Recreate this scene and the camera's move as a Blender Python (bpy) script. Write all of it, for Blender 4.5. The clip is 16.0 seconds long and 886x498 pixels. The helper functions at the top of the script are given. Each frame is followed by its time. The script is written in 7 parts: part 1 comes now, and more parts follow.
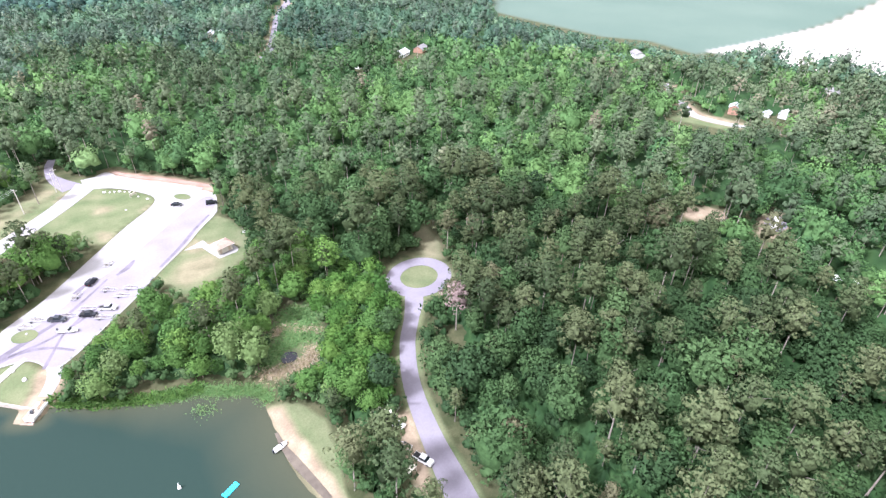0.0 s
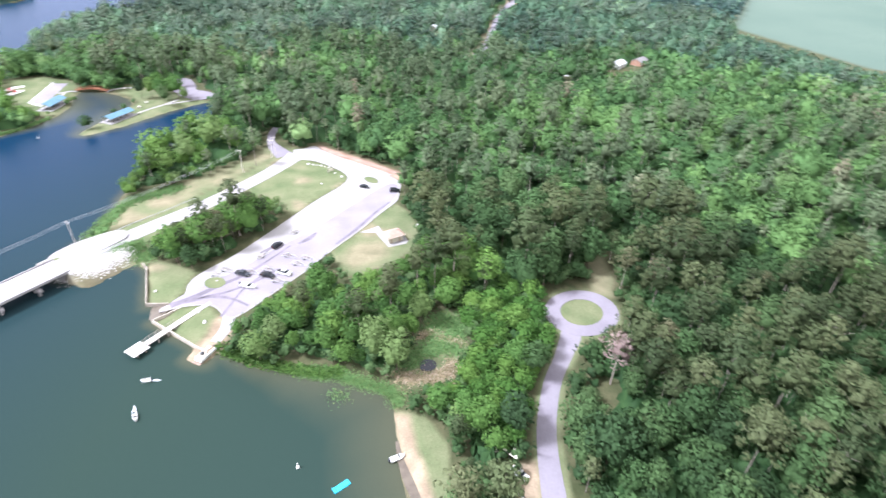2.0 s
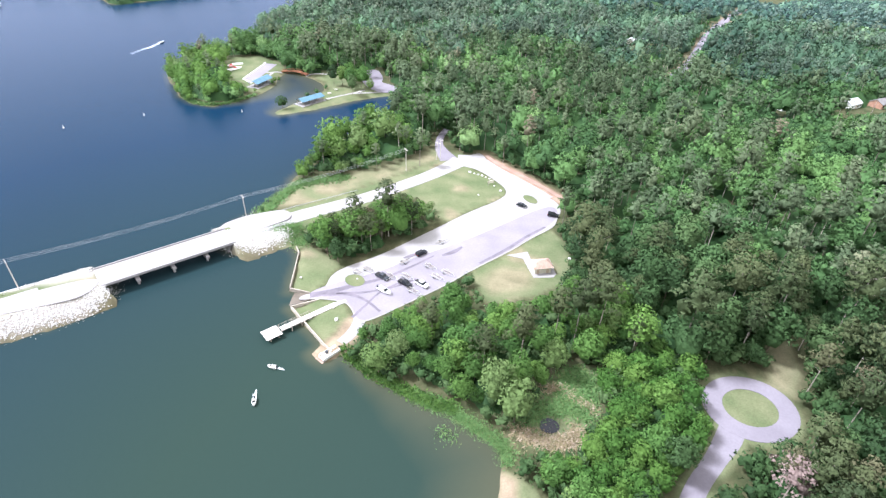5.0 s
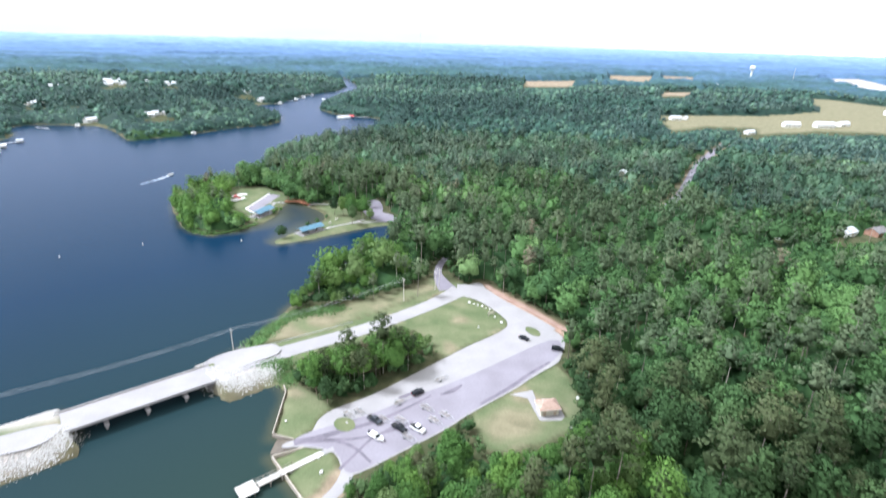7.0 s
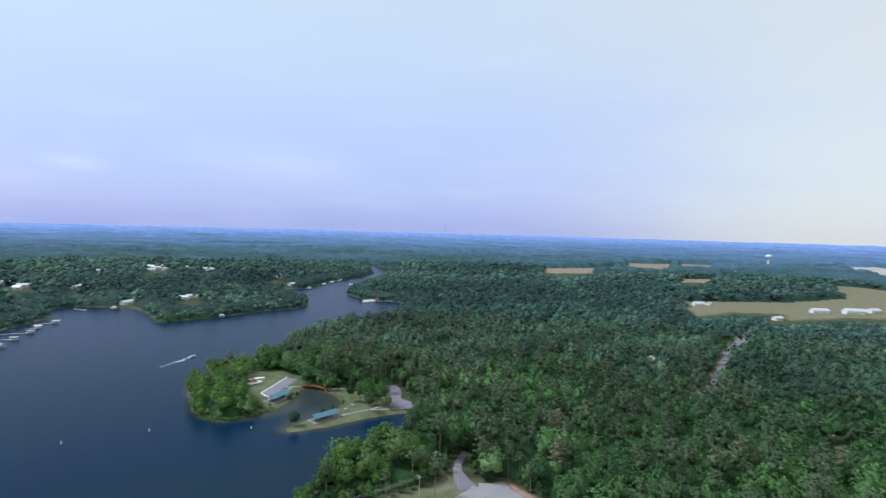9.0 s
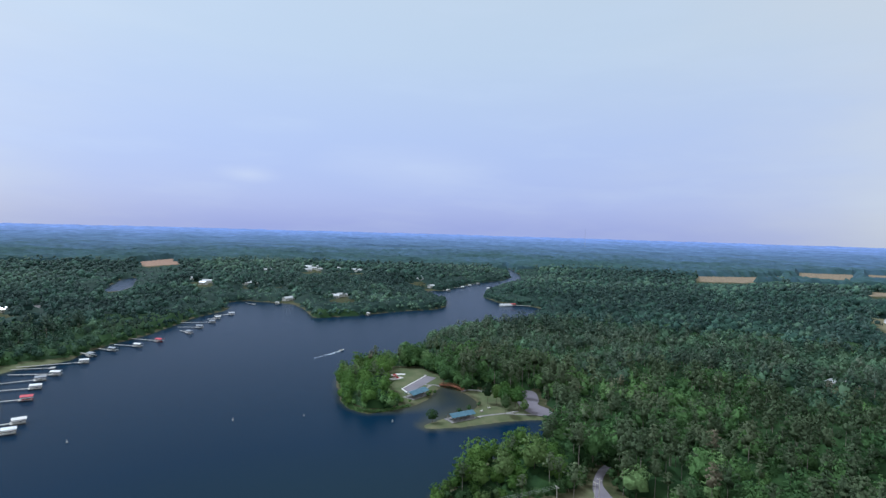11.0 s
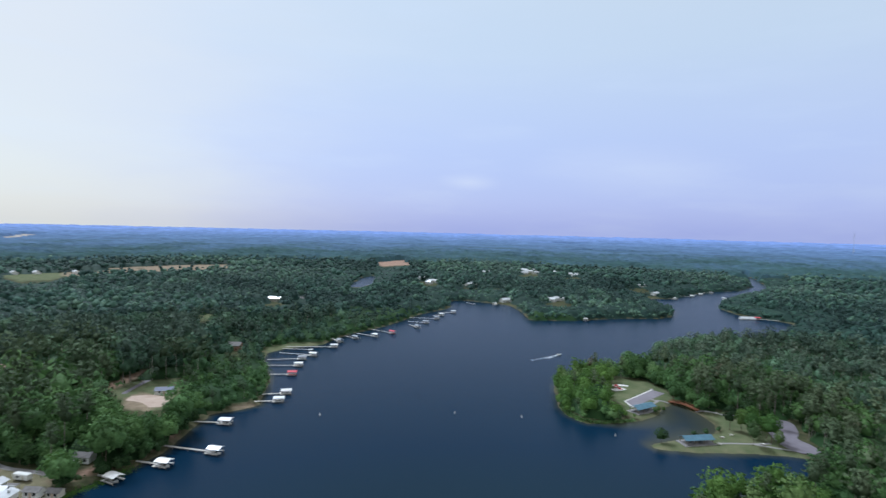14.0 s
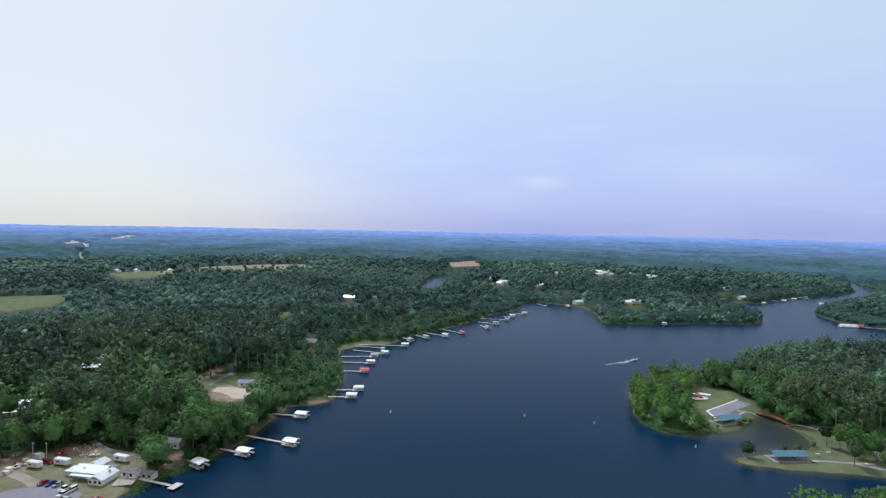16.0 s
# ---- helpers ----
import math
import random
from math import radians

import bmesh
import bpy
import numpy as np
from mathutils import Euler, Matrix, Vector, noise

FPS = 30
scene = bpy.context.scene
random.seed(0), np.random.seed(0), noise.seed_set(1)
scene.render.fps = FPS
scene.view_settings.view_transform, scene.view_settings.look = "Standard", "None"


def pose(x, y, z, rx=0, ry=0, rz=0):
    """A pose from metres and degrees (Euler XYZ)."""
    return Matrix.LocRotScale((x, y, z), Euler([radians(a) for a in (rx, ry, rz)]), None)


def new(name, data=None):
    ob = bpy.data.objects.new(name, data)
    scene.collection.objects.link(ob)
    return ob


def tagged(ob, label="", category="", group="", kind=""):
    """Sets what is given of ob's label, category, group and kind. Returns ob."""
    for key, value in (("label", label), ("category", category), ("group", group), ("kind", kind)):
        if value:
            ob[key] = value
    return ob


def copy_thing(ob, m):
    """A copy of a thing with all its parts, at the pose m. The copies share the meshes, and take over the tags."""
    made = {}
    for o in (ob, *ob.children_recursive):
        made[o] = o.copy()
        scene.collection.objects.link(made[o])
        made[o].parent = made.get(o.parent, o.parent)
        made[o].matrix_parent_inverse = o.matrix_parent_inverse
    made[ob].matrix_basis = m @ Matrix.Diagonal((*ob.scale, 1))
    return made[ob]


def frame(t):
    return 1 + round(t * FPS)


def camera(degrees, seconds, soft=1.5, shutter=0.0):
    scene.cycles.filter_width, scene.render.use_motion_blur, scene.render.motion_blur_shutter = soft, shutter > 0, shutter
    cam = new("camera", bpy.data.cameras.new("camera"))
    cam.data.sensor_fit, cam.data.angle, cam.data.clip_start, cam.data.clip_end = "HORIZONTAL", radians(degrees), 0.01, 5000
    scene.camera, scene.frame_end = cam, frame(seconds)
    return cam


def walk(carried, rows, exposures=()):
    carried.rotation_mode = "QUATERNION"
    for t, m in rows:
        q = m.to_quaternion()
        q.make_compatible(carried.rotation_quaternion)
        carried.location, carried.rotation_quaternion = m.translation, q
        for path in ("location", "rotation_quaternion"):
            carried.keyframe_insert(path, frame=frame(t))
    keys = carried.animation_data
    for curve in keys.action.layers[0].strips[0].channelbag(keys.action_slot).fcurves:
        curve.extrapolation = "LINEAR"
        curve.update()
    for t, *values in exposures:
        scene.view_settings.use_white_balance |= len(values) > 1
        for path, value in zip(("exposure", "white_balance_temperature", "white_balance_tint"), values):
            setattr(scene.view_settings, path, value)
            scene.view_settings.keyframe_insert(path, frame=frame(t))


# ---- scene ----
# The drone's path: seconds, x, y, z, then pitch, roll and yaw in degrees.
cam = camera(78.13, 16.0, soft=1.4, shutter=0.55)
PATH_1 = [
    (0.0, -11.5, -18.2, 112.5, 56.62, -1.11, -39.23), (0.5, -9.55, -15.9, 112.4, 56.57, -1.15, -39.22),
    (1.0, -7.76, -13.3, 112.1, 56.52, -1.22, -33.70), (1.5, -5.60, -10.6, 111.4, 56.47, -1.36, -25.61),
    (2.0, -3.32, -8.0, 110.7, 56.42, -1.25, -17.53), (2.5, -1.78, -5.2, 110.3, 56.36, -1.36, -10.46),
    (3.0, -0.72, -2.4, 110.1, 56.25, -1.46, -3.79), (3.5, 0.0, 0.0, 110.0, 56.20, -1.58, -0.95),
    (4.0, 0.3, 2.5, 110.05, 56.18, -1.58, 0.70), (4.6, 0.6, 5.5, 110.2, 56.16, -1.59, 1.55),
    (6.0, 1.05, 12.6, 110.4, 56.15, -1.59, 1.73), (6.5, 0.95, 15.2, 110.2, 61.79, -1.53, 1.68)]
PATH_2 = [
    (7.0, 1.15, 16.9, 109.9, 68.88, -1.56, 1.64), (7.5, 1.53, 18.4, 110.2, 75.03, -1.61, 1.62),
    (8.0, 2.22, 19.7, 110.3, 81.28, -1.61, 1.59), (8.2, 2.31, 20.1, 110.3, 83.73, -1.58, 1.56),
    (8.6, 2.40, 20.9, 110.0, 87.30, -1.57, 2.10), (9.2, 2.45, 21.9, 109.6, 87.90, -1.55, 5.60),
    (9.8, 2.42, 22.8, 109.2, 87.95, -1.55, 10.90), (10.3, 2.33, 23.4, 108.8, 87.96, -1.55, 15.26),
    (10.5, 2.24, 23.7, 108.6, 87.97, -1.60, 16.80), (11.0, 1.62, 24.2, 108.1, 88.00, -1.63, 18.48)]
PATH_3 = [
    (11.5, 0.21, 25.0, 107.6, 88.03, -1.57, 19.43), (12.0, -1.58, 26.5, 106.9, 88.00, -1.54, 24.51),
    (12.5, -2.91, 28.1, 106.3, 87.96, -1.45, 29.95), (13.0, -3.88, 29.1, 105.8, 87.96, -1.45, 32.95),
    (13.5, -4.52, 29.9, 105.5, 87.93, -1.44, 36.74), (14.0, -5.05, 30.6, 105.2, 87.90, -1.38, 40.76),
    (14.5, -5.16, 31.2, 105.0, 87.88, -1.28, 44.20), (15.0, -5.11, 31.5, 104.9, 87.87, -1.27, 46.45),
    (15.5, -4.97, 31.8, 104.9, 87.85, -1.23, 47.66), (16.0, -4.86, 32.1, 105.0, 87.81, -1.20, 48.25)]
EXPOSURES = [(0.0, 1.56, 5450, 22), (1.0, 1.56, 5450, 21), (3.0, 1.46, 5480, 17), (6.0, 1.36, 5500, 15), (7.0, 1.05, 5400, 12), (7.5, 0.72, 5350, 10), (8.2, 0.2, 5250, 8), (10.3, -0.36, 5150, 8), (16.0, -0.26, 5250, 9)]
walk(cam, [(r[0], pose(*r[1:])) for r in PATH_1 + PATH_2 + PATH_3], EXPOSURES)

# ---- light: thin bright overcast, soft sun high over the far bank ----
SUN_YAW, SUN_ELEV = radians(85), radians(53)
sun_dir = Vector((-math.sin(SUN_YAW) * math.cos(SUN_ELEV), math.cos(SUN_YAW) * math.cos(SUN_ELEV), math.sin(SUN_ELEV)))
sun = new("sun", bpy.data.lights.new("sun", "SUN"))
sun.data.energy, sun.data.angle, sun.data.color = 3.3, radians(10), (1.0, 0.95, 0.87)
sun.matrix_world = Matrix.Translation((0, 0, 400)) @ sun_dir.to_track_quat("Z", "Y").to_matrix().to_4x4()

world = bpy.data.worlds.new("sky")
scene.world = world
world.use_nodes = True
wn, wl = world.node_tree.nodes, world.node_tree.links
wn.clear()


def wnode(kind, **inputs):
    n = wn.new(kind)
    for k, v in inputs.items():
        n.inputs[k.replace("_", " ")].default_value = v
    return n


sky = wn.new("ShaderNodeTexSky")
sky.sky_type, sky.sun_disc = "NISHITA", False
sky.sun_elevation, sky.sun_rotation = SUN_ELEV, -SUN_YAW
sky.air_density, sky.dust_density, sky.ozone_density = 1.0, 2.0, 1.0
coord = wn.new("ShaderNodeTexCoord")
sep = wn.new("ShaderNodeSeparateXYZ")
wl.new(coord.outputs["Generated"], sep.inputs[0])
# colour of the cloud sheet by height above the horizon
band = wn.new("ShaderNodeValToRGB")
wl.new(sep.outputs["Z"], band.inputs[0])
stops = [(0.0, (0.475, 0.475, 0.72, 1)), (0.05, (0.54, 0.535, 0.745, 1)), (0.16, (0.62, 0.625, 0.745, 1)), (0.30, (0.725, 0.735, 0.71, 1)), (0.5, (0.80, 0.79, 0.69, 1)), (1.0, (0.76, 0.75, 0.71, 1))]
while len(band.color_ramp.elements) < len(stops):
    band.color_ramp.elements.new(0.5)
for el, (p, c) in zip(band.color_ramp.elements, stops):
    el.position, el.color = p, c
# the cloud is thinner and bluer towards the lake's far end
gap_dir = Vector((-math.sin(radians(22)), math.cos(radians(22)), 0.12)).normalized()
dot = wn.new("ShaderNodeVectorMath")
dot.operation = "DOT_PRODUCT"
wl.new(coord.outputs["Generated"], dot.inputs[0])
dot.inputs[1].default_value = gap_dir
squash = wn.new("ShaderNodeMapping")
squash.inputs["Scale"].default_value = (1.6, 1.6, 6.0)
wl.new(coord.outputs["Generated"], squash.inputs[0])
clouds = wnode("ShaderNodeTexNoise", Scale=2.2, Detail=5.0, Roughness=0.5)
wl.new(squash.outputs[0], clouds.inputs["Vector"])
wob = wn.new("ShaderNodeMath")
wob.operation = "MULTIPLY_ADD"
wl.new(clouds.outputs[0], wob.inputs[0])
wob.inputs[1].default_value = -0.22
wl.new(dot.outputs["Value"], wob.inputs[2])
white = wn.new("ShaderNodeMapRange")
white.interpolation_type = "SMOOTHSTEP"
white.inputs["From Min"].default_value, white.inputs["From Max"].default_value = 0.88, 0.42
white.inputs["To Min"].default_value, white.inputs["To Max"].default_value = 0.0, 1.0
wl.new(wob.outputs[0], white.inputs["Value"])
veil = wn.new("ShaderNodeMix")
veil.data_type = "RGBA"
wl.new(white.outputs[0], veil.inputs["Factor"])
wl.new(band.outputs[0], veil.inputs["A"])
veil.inputs["B"].default_value = (0.88, 0.79, 0.64, 1)
# faint pale streaks low over the horizon
streak_map = wn.new("ShaderNodeMapping")
streak_map.inputs["Scale"].default_value = (3.0, 3.0, 15.0)
wl.new(coord.outputs["Generated"], streak_map.inputs[0])
streaks = wnode("ShaderNodeTexNoise", Scale=1.3, Detail=4.0, Roughness=0.55)
wl.new(streak_map.outputs[0], streaks.inputs["Vector"])
sramp = wn.new("ShaderNodeMapRange")
sramp.inputs["From Min"].default_value, sramp.inputs["From Max"].default_value = 0.5, 0.8
sramp.inputs["To Min"].default_value, sramp.inputs["To Max"].default_value = 0.0, 0.22
wl.new(streaks.outputs[0], sramp.inputs["Value"])
veil2 = wn.new("ShaderNodeMix")
veil2.data_type = "RGBA"
wl.new(sramp.outputs[0], veil2.inputs["Factor"])
wl.new(veil.outputs["Result"], veil2.inputs["A"])
veil2.inputs["B"].default_value = (0.84, 0.83, 0.80, 1)
# a few paler cloud banks low over the far shore: heading, height, width, brightness
last = veil2.outputs["Result"]
for head, up, wide, gain in ((38.2, 4.9, 0.07, 0.5), (21, 6.3, 0.20, 0.24)):
    at = Vector((-math.sin(radians(head)) * math.cos(radians(up)), math.cos(radians(head)) * math.cos(radians(up)), math.sin(radians(up))))
    away = wn.new("ShaderNodeVectorMath")
    away.operation = "SUBTRACT"
    wl.new(coord.outputs["Generated"], away.inputs[0])
    away.inputs[1].default_value = at
    flat = wn.new("ShaderNodeVectorMath")
    flat.operation = "MULTIPLY"
    wl.new(away.outputs[0], flat.inputs[0])
    flat.inputs[1].default_value = (1, 1, 3.4)
    size = wn.new("ShaderNodeVectorMath")
    size.operation = "LENGTH"
    wl.new(flat.outputs[0], size.inputs[0])
    ragged = wn.new("ShaderNodeMath")
    ragged.operation = "MULTIPLY_ADD"
    wl.new(clouds.outputs[0], ragged.inputs[0])
    ragged.inputs[1].default_value = wide * 1.2
    wl.new(size.outputs["Value"], ragged.inputs[2])
    puff = wn.new("ShaderNodeMapRange")
    puff.interpolation_type = "SMOOTHSTEP"
    puff.inputs["From Min"].default_value, puff.inputs["From Max"].default_value = wide * 1.65, wide * 0.55
    puff.inputs["To Min"].default_value, puff.inputs["To Max"].default_value = 0.0, gain
    wl.new(ragged.outputs[0], puff.inputs["Value"])
    bank = wn.new("ShaderNodeMix")
    bank.data_type = "RGBA"
    wl.new(puff.outputs[0], bank.inputs["Factor"])
    wl.new(last, bank.inputs["A"])
    bank.inputs["B"].default_value = (0.86, 0.80, 0.78, 1)
    last = bank.outputs["Result"]
bg_sky = wnode("ShaderNodeBackground", Strength=0.03)
wl.new(sky.outputs[0], bg_sky.inputs["Color"])
bg_cloud = wnode("ShaderNodeBackground", Strength=0.98)
wl.new(last, bg_cloud.inputs["Color"])
both = wn.new("ShaderNodeAddShader")
wl.new(bg_sky.outputs[0], both.inputs[0])
wl.new(bg_cloud.outputs[0], both.inputs[1])
wout = wn.new("ShaderNodeOutputWorld")
wl.new(both.outputs[0], wout.inputs["Surface"])

# ---- materials ----
MATS = {}


def material(name, base, dark=None, scale=1.0, rough=0.8, metal=0.0, bump=0.0, bump_scale=20.0, fine=0.0, spec=0.3, obvary=0.0):
    """A surface with stains at one scale and grain at another; obvary: how much each object differs."""
    if name in MATS:
        return MATS[name]
    m = bpy.data.materials.new(name)
    m.use_nodes = True
    nt = m.node_tree
    n, l = nt.nodes, nt.links
    b = n["Principled BSDF"]
    b.inputs["Roughness"].default_value, b.inputs["Metallic"].default_value = rough, metal
    b.inputs["Specular IOR Level"].default_value = spec
    geo = n.new("ShaderNodeNewGeometry")
    big = n.new("ShaderNodeTexNoise")
    big.inputs["Scale"].default_value, big.inputs["Detail"].default_value = scale, 5.0
    l.new(geo.outputs["Position"], big.inputs["Vector"])
    ramp = n.new("ShaderNodeMapRange")
    ramp.inputs["From Min"].default_value, ramp.inputs["From Max"].default_value = 0.32, 0.68
    l.new(big.outputs[0], ramp.inputs["Value"])
    mix = n.new("ShaderNodeMix")
    mix.data_type = "RGBA"
    l.new(ramp.outputs[0], mix.inputs["Factor"])
    dark = dark or tuple(c * 0.8 for c in base)
    mix.inputs["A"].default_value, mix.inputs["B"].default_value = (*dark, 1), (*base, 1)
    out = mix.outputs["Result"]
    if fine or obvary:
        grain = n.new("ShaderNodeTexNoise")
        grain.inputs["Scale"].default_value, grain.inputs["Detail"].default_value = scale * 17, 3.0
        l.new(geo.outputs["Position"], grain.inputs["Vector"])
        val = n.new("ShaderNodeMapRange")
        val.inputs["To Min"].default_value, val.inputs["To Max"].default_value = 1 - fine, 1 + fine
        l.new(grain.outputs[0], val.inputs["Value"])
        v = val.outputs[0]
        if obvary:
            info = n.new("ShaderNodeObjectInfo")
            ov = n.new("ShaderNodeMapRange")
            ov.inputs["To Min"].default_value, ov.inputs["To Max"].default_value = 1 - obvary, 1 + obvary
            l.new(info.outputs["Random"], ov.inputs["Value"])
            mul = n.new("ShaderNodeMath")
            mul.operation = "MULTIPLY"
            l.new(v, mul.inputs[0])
            l.new(ov.outputs[0], mul.inputs[1])
            v = mul.outputs[0]
        hsv = n.new("ShaderNodeHueSaturation")
        l.new(out, hsv.inputs["Color"])
        l.new(v, hsv.inputs["Value"])
        out = hsv.outputs[0]
    l.new(out, b.inputs["Base Color"])
    if bump:
        bn = n.new("ShaderNodeTexNoise")
        bn.inputs["Scale"].default_value, bn.inputs["Detail"].default_value = bump_scale, 3.0
        l.new(geo.outputs["Position"], bn.inputs["Vector"])
        bp = n.new("ShaderNodeBump")
        bp.inputs["Strength"].default_value, bp.inputs["Distance"].default_value = bump, 0.1
        l.new(bn.outputs[0], bp.inputs["Height"])
        l.new(bp.outputs[0], b.inputs["Normal"])
    MATS[name] = m
    return m


def paint(name, rgb, rough=0.4, metal=0.0):
    return material(name, rgb, tuple(c * 0.86 for c in rgb), scale=0.7, rough=rough, metal=metal, fine=0.08)


CONCRETE = material("pale_concrete", (0.30, 0.29, 0.29), (0.255, 0.245, 0.248), scale=0.12, rough=0.9, fine=0.12, bump=0.2)
ASPHALT_OLD = material("bleached_asphalt", (0.235, 0.22, 0.25), (0.19, 0.175, 0.20), scale=0.09, rough=0.92, fine=0.16, bump=0.3)
ROAD = material("weathered_asphalt", (0.215, 0.20, 0.232), (0.175, 0.16, 0.19), scale=0.11, rough=0.92, fine=0.14, bump=0.3)
ROAD_STAIN = material("dark_asphalt", (0.17, 0.15, 0.18), (0.11, 0.10, 0.12), scale=0.3, rough=0.85, fine=0.2)
RIPRAP = material("pale_riprap", (0.62, 0.61, 0.59), (0.52, 0.51, 0.495), scale=0.9, rough=0.95, fine=0.18, obvary=0.2)
SAND = material("pale_sand", (0.33, 0.29, 0.235), (0.23, 0.195, 0.15), scale=0.13, rough=1.0, fine=0.12)
PINK_SAND = material("pinkish_sand", (0.52, 0.42, 0.35), (0.40, 0.31, 0.25), scale=0.15, rough=1.0, fine=0.15)
WET_MUD = material("wet_mud", (0.125, 0.105, 0.08), (0.085, 0.07, 0.055), scale=0.5, rough=0.5, fine=0.15)
POOL_WATER = paint("pool_water", (0.02, 0.022, 0.03), 0.1)
RED_CLAY = material("red_clay", (0.34, 0.245, 0.20), (0.25, 0.165, 0.13), scale=0.2, rough=1.0, fine=0.15)
TIMBER = material("weathered_timber", (0.40, 0.36, 0.31), (0.27, 0.24, 0.20), scale=0.8, rough=0.9, fine=0.25, obvary=0.2)
DECKING = material("silvered_decking", (0.60, 0.58, 0.54), (0.45, 0.43, 0.40), scale=0.6, rough=0.85, fine=0.2, obvary=0.15)
REDWOOD = material("red_stained_timber", (0.30, 0.13, 0.07), (0.20, 0.09, 0.05), scale=0.7, rough=0.8, fine=0.2)
POLE_WOOD = material("pole_timber", (0.58, 0.55, 0.50), (0.46, 0.43, 0.39), scale=0.9, rough=0.9, fine=0.2)
WIRE = paint("cable_grey", (0.45, 0.46, 0.48), 0.5)
BARK = material("bark", (0.20, 0.16, 0.12), (0.11, 0.085, 0.065), scale=1.2, rough=0.95, fine=0.3, obvary=0.3)
PALE_BARK = material("pale_bark", (0.33, 0.29, 0.25), (0.20, 0.17, 0.145), scale=1.2, rough=0.95, fine=0.3, obvary=0.3)
WHITE = paint("white_paint", (0.80, 0.80, 0.78), 0.35)
CREAM = paint("cream_siding", (0.66, 0.62, 0.52), 0.6)
TAN = paint("tan_siding", (0.52, 0.42, 0.32), 0.7)
GREY_SIDING = paint("grey_siding", (0.42, 0.43, 0.45), 0.6)
BRICK = material("brick_wall", (0.40, 0.24, 0.17), (0.30, 0.17, 0.12), scale=0.6, rough=0.9, fine=0.25)
METAL_ROOF = material("pale_metal_roof", (0.66, 0.68, 0.70), (0.50, 0.52, 0.54), scale=0.3, rough=0.4, metal=0.3, fine=0.1)
TEAL_ROOF = material("teal_metal_roof", (0.10, 0.20, 0.27), (0.075, 0.155, 0.21), scale=0.4, rough=0.45, fine=0.1)
RED_ROOF = paint("red_metal_roof", (0.60, 0.06, 0.08), 0.4)
SHINGLE = material("grey_shingle", (0.24, 0.23, 0.23), (0.16, 0.155, 0.155), scale=0.8, rough=0.95, fine=0.3)
BROWN_SHINGLE = material("brown_shingle", (0.40, 0.29, 0.235), (0.30, 0.21, 0.165), scale=0.8, rough=0.95, fine=0.3)
NAVY_ROOF = paint("navy_metal_roof", (0.05, 0.07, 0.15), 0.45)
GLASS = paint("dark_window_glass", (0.02, 0.025, 0.03), 0.08)
RUBBER = paint("black_rubber", (0.02, 0.02, 0.02), 0.8)
STEEL = material("galvanised_steel", (0.5, 0.51, 0.52), scale=1.0, rough=0.45, metal=0.7, fine=0.15)
LAMP_RED = paint("tail_light_red", (0.35, 0.02, 0.02), 0.25)
LAMP_CLEAR = paint("head_light_clear", (0.75, 0.75, 0.72), 0.15)
CAR_BLACK, CAR_DARK, CAR_WHITE = paint("black_car_paint", (0.015, 0.016, 0.02), 0.2), paint("charcoal_car_paint", (0.05, 0.055, 0.065), 0.22), paint("white_car_paint", (0.78, 0.78, 0.77), 0.22)
CAR_RED, CAR_BLUE, CAR_SILVER = paint("red_car_paint", (0.30, 0.02, 0.03), 0.22), paint("blue_car_paint", (0.03, 0.08, 0.32), 0.22), paint("silver_car_paint", (0.45, 0.46, 0.48), 0.25, 0.5)
BOAT_BLUE = paint("turquoise_gelcoat", (0.05, 0.42, 0.58), 0.3)
BOAT_RED = paint("red_gelcoat", (0.55, 0.05, 0.06), 0.3)
CANVAS = paint("grey_canvas", (0.35, 0.37, 0.40), 0.8)
FOAM = material("wake_foam", (0.85, 0.88, 0.9), (0.5, 0.56, 0.62), scale=0.8, rough=0.6, fine=0.2)


